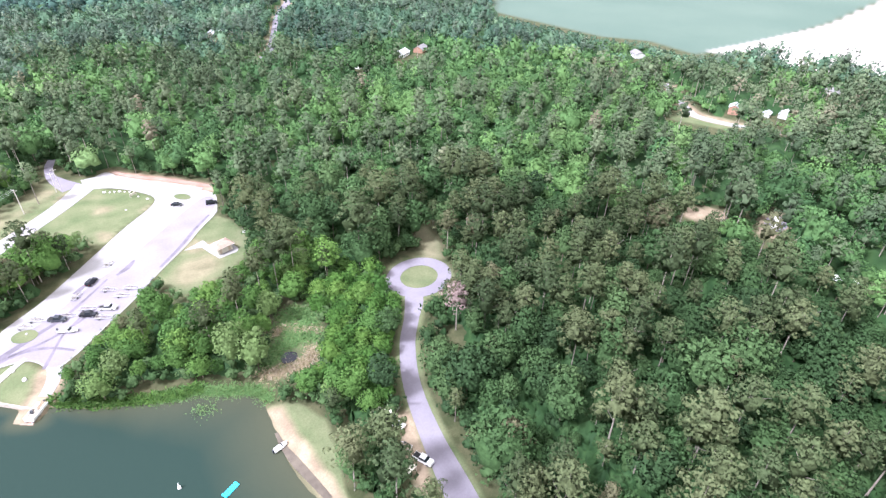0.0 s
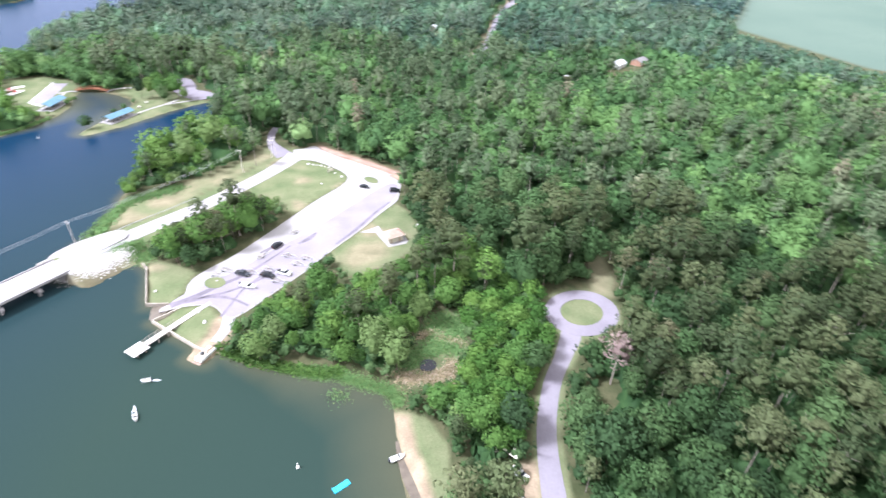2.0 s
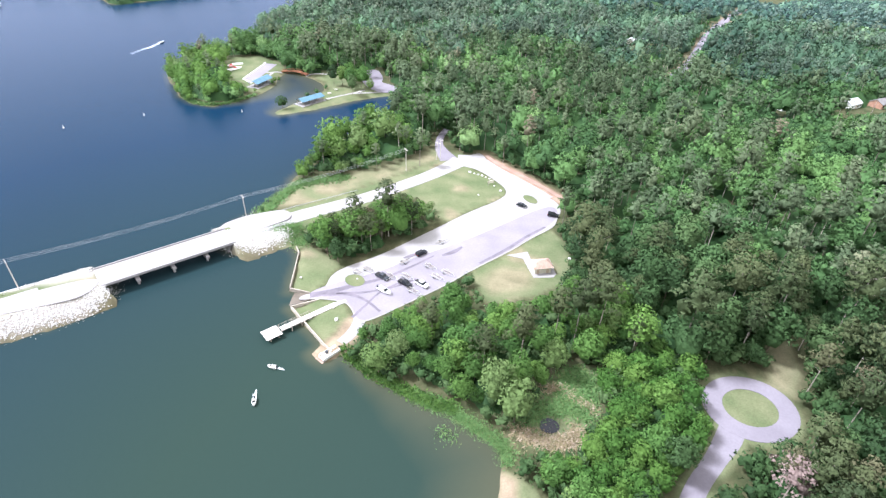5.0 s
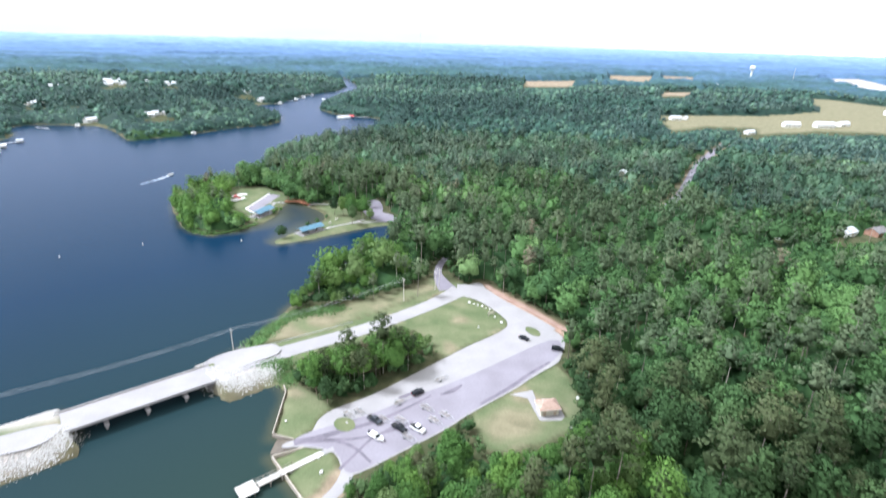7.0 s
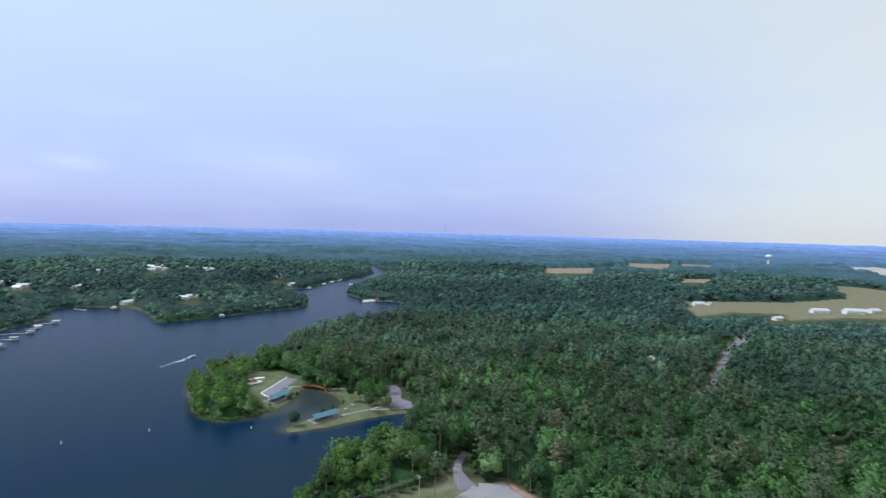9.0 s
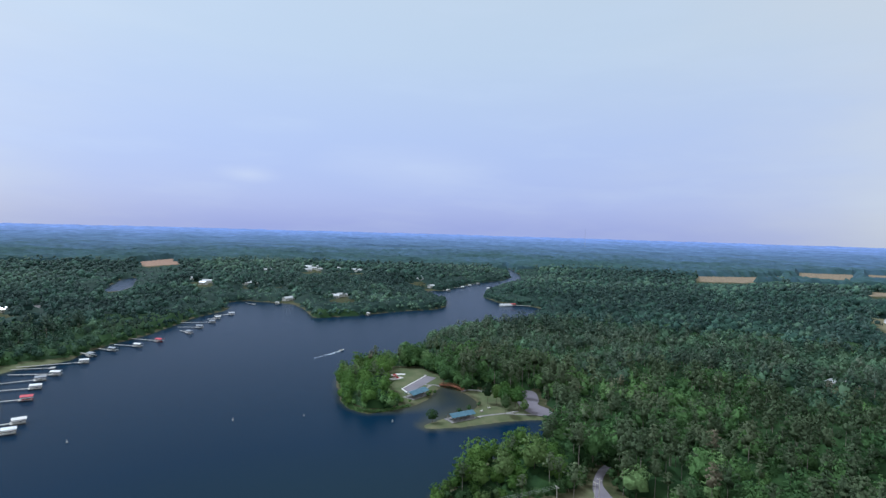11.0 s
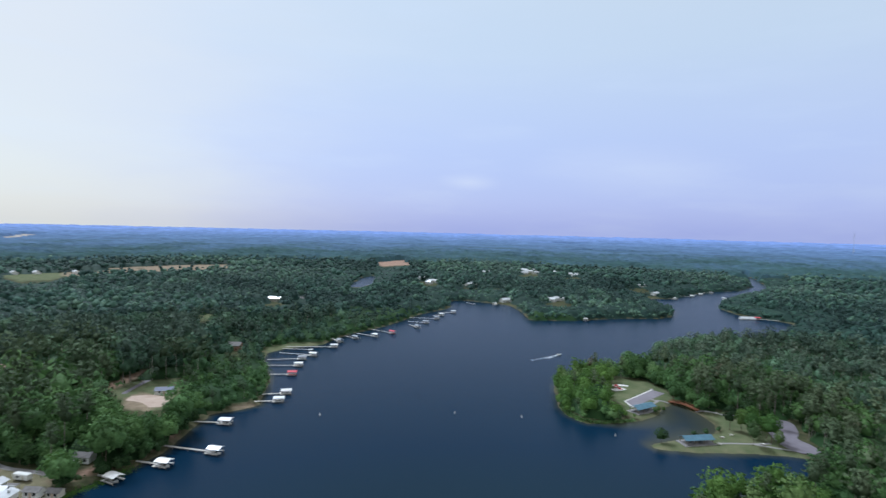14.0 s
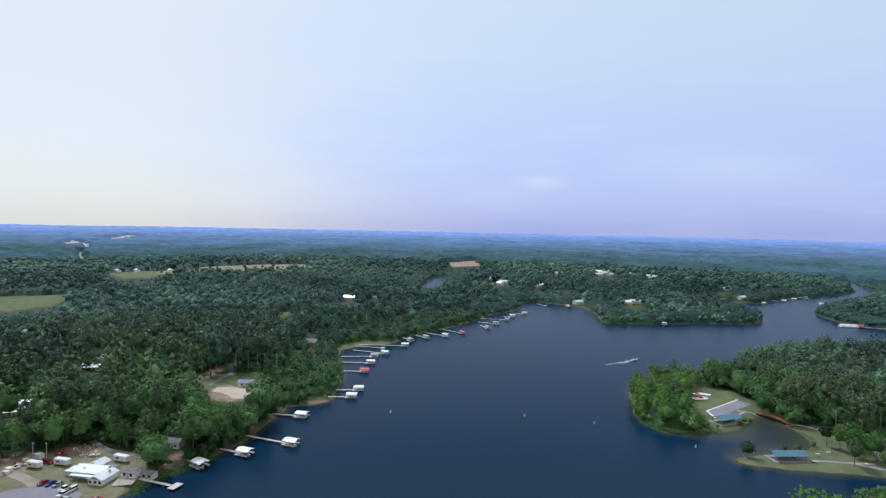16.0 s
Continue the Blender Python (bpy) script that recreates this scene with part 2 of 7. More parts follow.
def leaves(name, stops, from_attr, shine=0.65, vary=0.08, relief=0.0):
    """Foliage whose colour runs along stops by tree, and varies from leaf clump to leaf clump."""
    m = bpy.data.materials.new(name)
    m.use_nodes = True
    n, l = m.node_tree.nodes, m.node_tree.links
    b = n["Principled BSDF"]
    b.inputs["Roughness"].default_value, b.inputs["Specular IOR Level"].default_value = shine, 0.08
    if from_attr:
        src = n.new("ShaderNodeAttribute")
        src.attribute_name = "tint"
        val = src.outputs["Fac"]
    else:
        val = n.new("ShaderNodeObjectInfo").outputs["Random"]
    ramp = n.new("ShaderNodeValToRGB")
    while len(ramp.color_ramp.elements) < len(stops):
        ramp.color_ramp.elements.new(0.5)
    for el, (p, c) in zip(ramp.color_ramp.elements, stops):
        el.position, el.color = p, (*c, 1)
    l.new(val, ramp.inputs[0])
    geo = n.new("ShaderNodeNewGeometry")
    isl = n.new("ShaderNodeMapRange")
    isl.inputs["To Min"].default_value, isl.inputs["To Max"].default_value = 1 - vary, 1 + vary
    l.new(geo.outputs["Random Per Island"], isl.inputs["Value"])
    patch = n.new("ShaderNodeTexNoise")
    patch.inputs["Scale"].default_value, patch.inputs["Detail"].default_value = 0.02, 2.0
    l.new(geo.outputs["Position"], patch.inputs["Vector"])
    pv = n.new("ShaderNodeMapRange")
    pv.inputs["From Min"].default_value, pv.inputs["From Max"].default_value = 0.3, 0.7
    pv.inputs["To Min"].default_value, pv.inputs["To Max"].default_value = 0.8, 1.2
    l.new(patch.outputs[0], pv.inputs["Value"])
    mul = n.new("ShaderNodeMath")
    mul.operation = "MULTIPLY"
    l.new(isl.outputs[0], mul.inputs[0])
    l.new(pv.outputs[0], mul.inputs[1])
    hsv = n.new("ShaderNodeHueSaturation")
    l.new(ramp.outputs[0], hsv.inputs["Color"])
    l.new(mul.outputs[0], hsv.inputs["Value"])
    l.new(hsv.outputs[0], b.inputs["Base Color"])
    if relief:
        tuft = n.new("ShaderNodeTexNoise")
        tuft.inputs["Scale"].default_value, tuft.inputs["Detail"].default_value = 0.9, 4.0
        l.new(geo.outputs["Position"], tuft.inputs["Vector"])
        bump = n.new("ShaderNodeBump")
        bump.inputs["Strength"].default_value, bump.inputs["Distance"].default_value = relief, 0.9
        l.new(tuft.outputs[0], bump.inputs["Height"])
        l.new(bump.outputs[0], b.inputs["Normal"])
        mottle = n.new("ShaderNodeMapRange")
        mottle.inputs["From Min"].default_value, mottle.inputs["From Max"].default_value = 0.32, 0.68
        mottle.inputs["To Min"].default_value, mottle.inputs["To Max"].default_value = 0.8, 1.18
        l.new(tuft.outputs[0], mottle.inputs["Value"])
        leafy = n.new("ShaderNodeMath")
        leafy.operation = "MULTIPLY"
        l.new(mul.outputs[0], leafy.inputs[0])
        l.new(mottle.outputs[0], leafy.inputs[1])
        l.new(leafy.outputs[0], hsv.inputs["Value"])
    thin = n.new("ShaderNodeBsdfTranslucent")
    l.new(hsv.outputs[0], thin.inputs["Color"])
    ms = n.new("ShaderNodeMixShader")
    ms.inputs[0].default_value = 0.2
    l.new(b.outputs[0], ms.inputs[1])
    l.new(thin.outputs[0], ms.inputs[2])
    l.new(ms.outputs[0], n["Material Output"].inputs["Surface"])
    return m


# woods past the near ring: greens paler than NEAR stops, with haze put in
HAZE_PALE_BROAD_STOPS = [(0.0, (0.049, 0.104, 0.041)), (0.4, (0.082, 0.159, 0.055)), (0.75, (0.124, 0.224, 0.071)), (1.0, (0.174, 0.270, 0.107))]
HAZE_PALE_PINE_STOPS = [(0.0, (0.066, 0.101, 0.054)), (0.5, (0.101, 0.140, 0.074)), (0.92, (0.145, 0.182, 0.100)), (1.0, (0.198, 0.176, 0.121))]
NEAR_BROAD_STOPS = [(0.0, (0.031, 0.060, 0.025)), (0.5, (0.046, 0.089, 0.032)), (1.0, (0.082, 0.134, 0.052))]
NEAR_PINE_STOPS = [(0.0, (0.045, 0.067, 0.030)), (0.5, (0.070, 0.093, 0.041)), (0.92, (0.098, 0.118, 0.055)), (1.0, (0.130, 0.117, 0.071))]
LUSH_STOPS = [(0.0, (0.061, 0.132, 0.035)), (0.5, (0.087, 0.169, 0.040)), (0.85, (0.118, 0.210, 0.046)), (1.0, (0.132, 0.195, 0.071))]
# far leaves: the haze of distance is put into the colour as a blue cast
HAZED_BROAD = leaves("hazed_broad_leaves", [(0.0, (0.029, 0.061, 0.053)), (0.5, (0.064, 0.126, 0.095)), (1.0, (0.137, 0.224, 0.151))], True, vary=0.12)
HAZED_PINE = leaves("hazed_pine_needles", [(0.0, (0.035, 0.061, 0.058)), (0.5, (0.065, 0.110, 0.096)), (1.0, (0.123, 0.180, 0.146))], True, vary=0.12)
# undergrowth greens hold the crowns' shade in their colour; the far one haze too
HAZED_SHADE_LEAF = leaves("hazed_shade_undergrowth", [(0.0, (0.018, 0.040, 0.036)), (0.5, (0.028, 0.058, 0.046)), (1.0, (0.044, 0.080, 0.058))], True)
SHADE_LEAF = leaves("undergrowth_shade_leaves", [(0.0, (0.019, 0.045, 0.017)), (0.5, (0.031, 0.068, 0.024)), (1.0, (0.047, 0.095, 0.032))], True)
BROAD_LEAF, HAZE_PALE_BROAD_LEAF = leaves("broad_leaves", NEAR_BROAD_STOPS, False, relief=0.4), leaves("haze_pale_broad_leaves", HAZE_PALE_BROAD_STOPS, True, relief=0.5, vary=0.12)
PINE_LEAF, HAZE_PALE_PINE_LEAF = leaves("pine_needles", NEAR_PINE_STOPS, False, relief=0.4), leaves("haze_pale_pine_needles", HAZE_PALE_PINE_STOPS, True, relief=0.5, vary=0.12)
# trees in between: about half of that haze cast in the leaf colour
HALF_HAZED_WOODS = {0: leaves("half_hazed_broad_woods", [(0.0, (0.042, 0.084, 0.058)), (0.5, (0.089, 0.158, 0.094)), (1.0, (0.179, 0.268, 0.156))], True, vary=0.12),
               1: leaves("half_hazed_pine_woods", [(0.0, (0.050, 0.081, 0.061)), (0.5, (0.096, 0.139, 0.096)), (1.0, (0.167, 0.206, 0.144))], True, vary=0.12)}
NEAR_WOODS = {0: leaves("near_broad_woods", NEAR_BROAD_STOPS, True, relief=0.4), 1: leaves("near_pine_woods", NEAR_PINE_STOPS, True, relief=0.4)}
LUSH_WOODS = leaves("lush_woods_leaves", LUSH_STOPS, True, relief=0.4)
LUSH_LEAF = leaves("lush_tree_leaves", LUSH_STOPS, False, relief=0.4)
BUSH_STOPS = [(0.0, (0.048, 0.113, 0.024)), (0.6, (0.068, 0.145, 0.029)), (1.0, (0.100, 0.184, 0.039))]
BUSH_LEAF_NEAR = leaves("bright_tree_leaves", BUSH_STOPS, False, relief=0.4)
BUSH_LEAF = leaves("bright_bush_leaves", [(0.0, (0.058, 0.123, 0.022)), (0.6, (0.077, 0.162, 0.029)), (1.0, (0.110, 0.194, 0.039))], True)
DEAD_LEAF = leaves("dry_pink_brown_needles", [(0.0, (0.25, 0.19, 0.175)), (1.0, (0.29, 0.22, 0.20))], False)
REED = leaves("reeds", [(0.0, (0.095, 0.180, 0.066)), (0.6, (0.128, 0.232, 0.080)), (1.0, (0.170, 0.225, 0.086))], True)
DRY_REED = leaves("dry_marsh_reeds", [(0.0, (0.22, 0.22, 0.11)), (0.6, (0.34, 0.27, 0.18)), (1.0, (0.50, 0.42, 0.34))], True)


def ground_material():
    """Forest floor, mown grass, sandy soil and field crops, mixed by the sheet's own cover maps."""
    m = bpy.data.materials.new("ground_cover")
    m.use_nodes = True
    n, l = m.node_tree.nodes, m.node_tree.links
    b = n["Principled BSDF"]
    b.inputs["Roughness"].default_value, b.inputs["Specular IOR Level"].default_value = 1.0, 0.1
    geo = n.new("ShaderNodeNewGeometry")

    def two(scale, a, c, lo=0.35, hi=0.65):
        t = n.new("ShaderNodeTexNoise")
        t.inputs["Scale"].default_value, t.inputs["Detail"].default_value = scale, 6.0
        l.new(geo.outputs["Position"], t.inputs["Vector"])
        r = n.new("ShaderNodeMapRange")
        r.inputs["From Min"].default_value, r.inputs["From Max"].default_value = lo, hi
        l.new(t.outputs[0], r.inputs["Value"])
        x = n.new("ShaderNodeMix")
        x.data_type = "RGBA"
        l.new(r.outputs[0], x.inputs["Factor"])
        x.inputs["A"].default_value, x.inputs["B"].default_value = (*a, 1), (*c, 1)
        return x.outputs["Result"]

    cur = two(0.25, (0.045, 0.055, 0.025), (0.085, 0.085, 0.045))
    for attr, col in (("grass", two(0.11, (0.092, 0.118, 0.056), (0.142, 0.154, 0.084))), ("sandy", two(0.2, (0.19, 0.15, 0.105), (0.29, 0.235, 0.165))),
                      ("clay", two(0.15, (0.24, 0.155, 0.11), (0.36, 0.25, 0.19))), ("crop", two(0.006, (0.082, 0.120, 0.096), (0.100, 0.138, 0.110))), ("bare", two(0.05, (0.35, 0.32, 0.295), (0.42, 0.385, 0.36)))):
        at = n.new("ShaderNodeAttribute")
        at.attribute_name = attr
        x = n.new("ShaderNodeMix")
        x.data_type = "RGBA"
        l.new(at.outputs["Fac"], x.inputs["Factor"])
        l.new(cur, x.inputs["A"])
        l.new(col, x.inputs["B"])
        cur = x.outputs["Result"]
    grain = n.new("ShaderNodeTexNoise")
    grain.inputs["Scale"].default_value, grain.inputs["Detail"].default_value = 2.2, 4.0
    l.new(geo.outputs["Position"], grain.inputs["Vector"])
    val = n.new("ShaderNodeMapRange")
    val.inputs["To Min"].default_value, val.inputs["To Max"].default_value = 0.7, 1.3
    l.new(grain.outputs[0], val.inputs["Value"])
    hsv = n.new("ShaderNodeHueSaturation")
    l.new(cur, hsv.inputs["Color"])
    l.new(val.outputs[0], hsv.inputs["Value"])
    l.new(hsv.outputs[0], b.inputs["Base Color"])
    return m


def water_material():
    m = bpy.data.materials.new("lake_water")
    m.use_nodes = True
    n, l = m.node_tree.nodes, m.node_tree.links
    b = n["Principled BSDF"]
    b.inputs["Roughness"].default_value, b.inputs["IOR"].default_value = 0.24, 1.10
    b.inputs["Specular IOR Level"].default_value = 0.5
    at = n.new("ShaderNodeAttribute")
    at.attribute_name = "shoal"
    geo = n.new("ShaderNodeNewGeometry")
    t = n.new("ShaderNodeTexNoise")
    t.inputs["Scale"].default_value, t.inputs["Detail"].default_value = 0.012, 4.0
    l.new(geo.outputs["Position"], t.inputs["Vector"])
    deep = n.new("ShaderNodeMix")
    deep.data_type = "RGBA"
    l.new(t.outputs[0], deep.inputs["Factor"])
    deep.inputs["A"].default_value, deep.inputs["B"].default_value = (0.004, 0.0175, 0.041, 1), (0.005, 0.0215, 0.049, 1)
    # greener and paler within 60 m of the cove, bluer past 235 m
    far = n.new("ShaderNodeVectorMath")
    far.operation = "DISTANCE"
    l.new(geo.outputs["Position"], far.inputs[0])
    far.inputs[1].default_value = (0, 70, 0)
    cove_near = n.new("ShaderNodeMapRange")
    cove_near.inputs["From Min"].default_value, cove_near.inputs["From Max"].default_value = 235, 60
    l.new(far.outputs["Value"], cove_near.inputs["Value"])
    cove = n.new("ShaderNodeMix")
    cove.data_type = "RGBA"
    l.new(cove_near.outputs[0], cove.inputs["Factor"])
    l.new(deep.outputs["Result"], cove.inputs["A"])
    cove.inputs["B"].default_value = (0.020, 0.036, 0.030, 1)
    x = n.new("ShaderNodeMix")
    x.data_type = "RGBA"
    l.new(at.outputs["Fac"], x.inputs["Factor"])
    l.new(cove.outputs["Result"], x.inputs["A"])
    x.inputs["B"].default_value = (0.058, 0.062, 0.040, 1)
    l.new(x.outputs["Result"], b.inputs["Base Color"])
    w = n.new("ShaderNodeTexNoise")
    w.inputs["Scale"].default_value, w.inputs["Detail"].default_value = 0.7, 4.0
    l.new(geo.outputs["Position"], w.inputs["Vector"])
    bp = n.new("ShaderNodeBump")
    bp.inputs["Strength"].default_value, bp.inputs["Distance"].default_value = 0.5, 0.12
    l.new(w.outputs[0], bp.inputs["Height"])
    l.new(bp.outputs[0], b.inputs["Normal"])
    return m


GROUND, WATER = ground_material(), water_material()

# ---- plan of the lake and the land, in metres ----
SHORE_NEAR = [(0, -160), (12, -80), (10, -20), (14, 20), (13.5, 45), (12.6, 58), (12.1, 64), (13.4, 69), (14.5, 77), (15.3, 87), (11, 92), (4, 98), (-2, 100), (-8, 103.6), (-16, 108), (-23, 113.5), (-28, 117.5)]
SHORE_PARK = [(-31, 113.5), (-35.6, 117), (-33.5, 120.6), (-46.3, 135.4), (-43.6, 137.2), (-43.2, 142.3), (-49, 144.2), (-51.2, 164.8), (-54, 169), (-58.6, 174), (-61, 172), (-66.5, 165.5), (-74.2, 165), (-78.9, 168), (-85, 175.8),
              (-80, 184.3), (-75.6, 190), (-72.4, 197), (-69, 213), (-68, 224), (-63, 247), (-55, 270), (-48, 283), (-38, 297), (-29, 320)]
SHORE_POND = [(-31, 334), (-37, 340), (-47, 336), (-53, 332), (-62, 325.5), (-70.5, 318), (-79.5, 310), (-90, 303), (-96, 300.5), (-100, 304), (-96, 312), (-91.5, 321), (-86, 331), (-80.5, 341), (-81, 350), (-85, 358.5), (-91, 366), (-98, 372), (-107, 377), (-114, 378), (-116, 366), (-113.5, 354), (-114.5, 343), (-119, 331),
              (-126, 320), (-137, 309), (-150, 312), (-163, 324), (-176, 345), (-187, 362), (-191, 378), (-187, 397), (-181, 415), (-168, 434), (-160, 457)]
SHORE_FAR = [(-178, 527), (-174, 567), (-152, 616), (-120, 643), (-106, 690), (-100, 760), (-112, 812), (-129, 818), (-176, 835), (-215, 890), (-222, 932), (-225, 1033), (-212, 1213), (-228, 1319), (-291, 1531), (-335, 1640), (-350, 1630),
             (-305, 1520), (-255, 1302), (-255, 1190), (-284, 1124), (-297, 1040), (-299, 946), (-325, 920), (-300, 850), (-250, 805), (-234, 747), (-240, 718), (-272, 686), (-308, 622), (-343, 584), (-394, 641), (-432, 672), (-505, 665), (-518, 633), (-479, 602)]
SHORE_BANK = [(-466, 576), (-460, 521), (-447, 488), (-426, 424), (-420, 380), (-409, 347), (-398, 328), (-406, 297), (-403, 275), (-387, 263), (-363, 249), (-334, 235), (-307, 214), (-289, 200), (-292, 182), (-294, 174), (-280, 157), (-260, 134), (-254, 120),
              (-251, 106), (-247, 90), (-240, 79), (-232, 66), (-150, 122), (-131, 138), (-117, 149), (-110, 147), (-106, 141), (-105.5, 134), (-108, 129), (-115, 124), (-122, 120), (-145, 102), (-236, 22), (-240, -20), (-235, -160), (-120, -200)]
LAKE = SHORE_NEAR + SHORE_PARK + SHORE_POND + SHORE_FAR + SHORE_BANK
FAR_POND = [(-760.9, 650.9), (-810.9, 711.3), (-879.5, 790.9), (-894.4, 834.4), (-851.0, 804.3), (-766.0, 714.7), (-734.8, 665.3), (-734.3, 640.8)]
PARK_WALLED = [(-30, 112), (-30, 140), (-44, 150), (-58, 168), (-52, 172), (-30, 160), (-20, 130)]
CAUSEWAY = [(-240, 44, 2.0), (-165, 103, 3.6), (-121.5, 132.5, 3.9), (-79, 167.5, 3.9), (-55, 187.5, 3.0), (-32, 205.5, 2.2), (-10, 226.5, 1.5), (4, 244, 1.2)]

# Open ground: polygons without trees, and their cover.
LOT = [(-44.2, 141.2), (-40, 142.4), (-37.8, 146), (-37.8, 151), (-34.4, 156.5), (-23.5, 163.9), (-12, 175.7), (0.7, 188.9), (10, 198.6), (22.5, 209.1), (26.1, 217.3), (18.8, 229.7), (12.5, 237.4), (5.9, 240.3), (2, 243), (8.9, 252.5), (16, 256.5), (18.6, 241.5),
       (29.2, 229.4), (40.4, 215.6), (47.5, 205.3), (43, 192.5), (41.3, 188), (31.2, 179), (23.9, 170.8), (8.8, 157.5), (0.9, 148.9), (-11.8, 138.4), (-20.3, 131), (-25.2, 128.8), (-28, 135.6), (-30.8, 138.6), (-39.4, 139.6), (-45.5, 138.3)]
GREEN_TRI = [(-20, 212.5), (-13.2, 220.7), (-5.9, 228), (6, 239.4), (12.2, 236), (18.4, 229.2), (25.6, 217.8), (22.2, 209.3), (10, 198.8), (0.3, 189.2), (-4, 194), (-8, 203)]
LAWN_A = [(-48.9, 144.2), (-51.1, 164.8), (-48.6, 168.2), (-39.3, 161.8), (-35.4, 157.4), (-38.1, 151), (-38.5, 146.6), (-42, 142.7)]
LAWN_B = [(-46.1, 135.2), (-39.6, 138.9), (-31, 138.2), (-28.6, 135.2), (-27, 129.4), (-33.4, 120.8)]
REST_LAWN = [(8.8, 157.3), (23.9, 170.6), (31.2, 178.8), (40, 186), (43.5, 178), (44.5, 164), (41.4, 153.5), (30.4, 146), (18.1, 141), (12.6, 142)]
RED_BANK = [(16.2, 256.5), (18.8, 242), (29.4, 230), (47.6, 205.8), (53, 209), (37.2, 231), (25.1, 245)]
NORTH_VERGE = [(-66, 196), (-79, 200), (-75, 215), (-62, 222), (-50, 226), (-36, 232), (-21, 244), (-8, 258), (-3.5, 250), (-30, 222), (-52, 200)]
SOUTH_VERGE = [(-58, 180), (-52, 190), (-26, 210), (-13, 221), (-15, 215), (-27, 205.5), (-40, 195.5)]
LAKE_LAWN = [(13.5, 42), (13, 66), (15.2, 82), (20, 80), (22.5, 76), (25, 69.5), (22.5, 60), (18.5, 48), (17, 40)]
BRIDGE_BANK = [(-65, 172), (-58, 166.5), (-50.5, 167.5), (-50.5, 179), (-58, 186), (-67, 180)]
SAND_SPIT = [(14.2, 82), (18.4, 80), (17.6, 70.8), (17.8, 58), (17.5, 45), (14.2, 48), (13.2, 58), (12.9, 66), (13.9, 74)]
CAMP_BANK = [(43, 59), (38.5, 59), (35, 52), (33, 44), (30, 37), (34, 36), (40, 50)]
SPUR_EARTH = [(88, 110), (93, 107), (99, 116), (101, 127), (96, 128), (91, 119)]
WORN_LAWN = [(12, 153), (20, 161), (29, 160), (30, 152), (24, 147), (15, 145.5)]
LAUNCH = [(-24, 132), (-23, 124), (-27, 117), (-36, 112), (-37, 118), (-31, 124), (-28, 132)]
RING_C, RING_OUT, RING_IN = (79.6, 103.0), 11.4, 6.6
CAMP_ROAD = [(20, -70, 3.4), (25, -28, 3.5), (30, 4, 3.6), (33.5, 18, 3.6), (37.6, 32, 3.5), (42.6, 49.5, 2.7), (48.6, 65.2, 2.4), (56.6, 78.2, 2.3), (64.2, 86.6, 2.3), (69.5, 92.4, 2.9), (73, 97, 3.0)]
RING_SPUR = [(88, 108, 1.6), (94, 114, 1.4), (98, 121, 1.0), (100, 127, 0.6)]
MARSH = [(27, 108), (36, 117), (45, 114), (41, 104), (39, 98), (34, 88), (20.6, 88), (17, 93), (23, 98)]
CAMP_CLEAR = [(190.1, 69.8), (199.9, 73.7), (207.5, 65.6), (210.8, 59.3), (203.9, 56.3), (194.5, 63.5)]
CAMP_LOT = [(202.1, 43.8), (218.2, 50.1), (227.0, 47.0), (226.7, 40.1), (220.5, 36.9), (203.6, 37.9)]
NE_ROAD = [(352, 175, 5.0), (338, 163, 4.5), (324, 148, 4.5), (312, 133, 5.0), (313, 118, 5.0), (318, 102, 4.0), (326, 84, 4.0)]
NE_YARD = [(293, 144), (312, 139), (322, 120), (318, 100), (308, 104), (296, 122)]
N_ROAD = [(150, 392, 2.6), (159, 406, 3.0), (179, 437, 3.4), (205, 487, 3.8), (238, 550, 4.2), (294, 637, 4.6), (324, 680, 4.6)]
GREEN_FIELD = [(440, 300), (462, 262), (452, 212), (493, 203), (630, 197), (690, 196), (1100, 230), (1500, 700), (900, 900), (560, 560), (440, 445)]
BARE_FIELD = [(470, 212), (480, 160), (452, 132), (480, 112), (488, 84), (520, 40), (1100, 60), (1100, 226), (690, 193), (630, 195), (540, 204)]
FIELD_N1 = [(291, 768), (319, 907), (403, 927), (494, 928), (614, 978), (749, 1239), (790, 1235), (836, 1130), (760, 940), (594, 780), (500, 791), (398, 756), (426, 811), (355, 812)]
FIELD_N2 = [(157, 1380), (267, 1420), (370, 1590), (425, 1752), (300, 1640), (180, 1560)]
FIELD_N3 = [(393, 1600), (520, 1580), (645, 1903), (495, 1890)]
FIELD_N4 = [(590, 1700), (680, 1680), (780, 1911), (678, 1931)]
FIELD_N5 = [(421, 1210), (489, 1220), (543, 1333), (464, 1309)]
FIELD_N6 = [(1060, 1500), (1250, 1650), (1400, 2050), (1200, 2000)]
FIELD_L = [(-905, 30), (-880, 150), (-837, 137), (-790, 118), (-770, 75), (-820, 15)]
FIELD_L2 = [(-1170, 235), (-1192, 300), (-1177, 352), (-1090, 310), (-1045, 285), (-1040, 240)]
STRIP_L = [(-1190, 330), (-1060, 310), (-1065, 490), (-1080, 620), (-1205, 660)]
FIELD_F1 = [(-1760, 2900), (-1500, 3000), (-1560, 3230), (-1860, 3100)]
FIELD_F2 = [(-1260, 2250), (-1010, 2350), (-860, 2480), (-1060, 2480)]
FIELD_F3 = [(-1240, 420), (-1200, 420), (-1200, 760), (-1225, 760)]
HIGHWAY = [(-1490, 243), (-1620, 259), (-1903, 304), (-2405, 386), (-2760, 474), (-2780, 492), (-2405, 402), (-1903, 318), (-1622, 273), (-1495, 260)]
FAR_CLEARING = [(-2250, 300), (-2260, 372), (-2560, 420), (-2900, 420), (-2420, 300)]
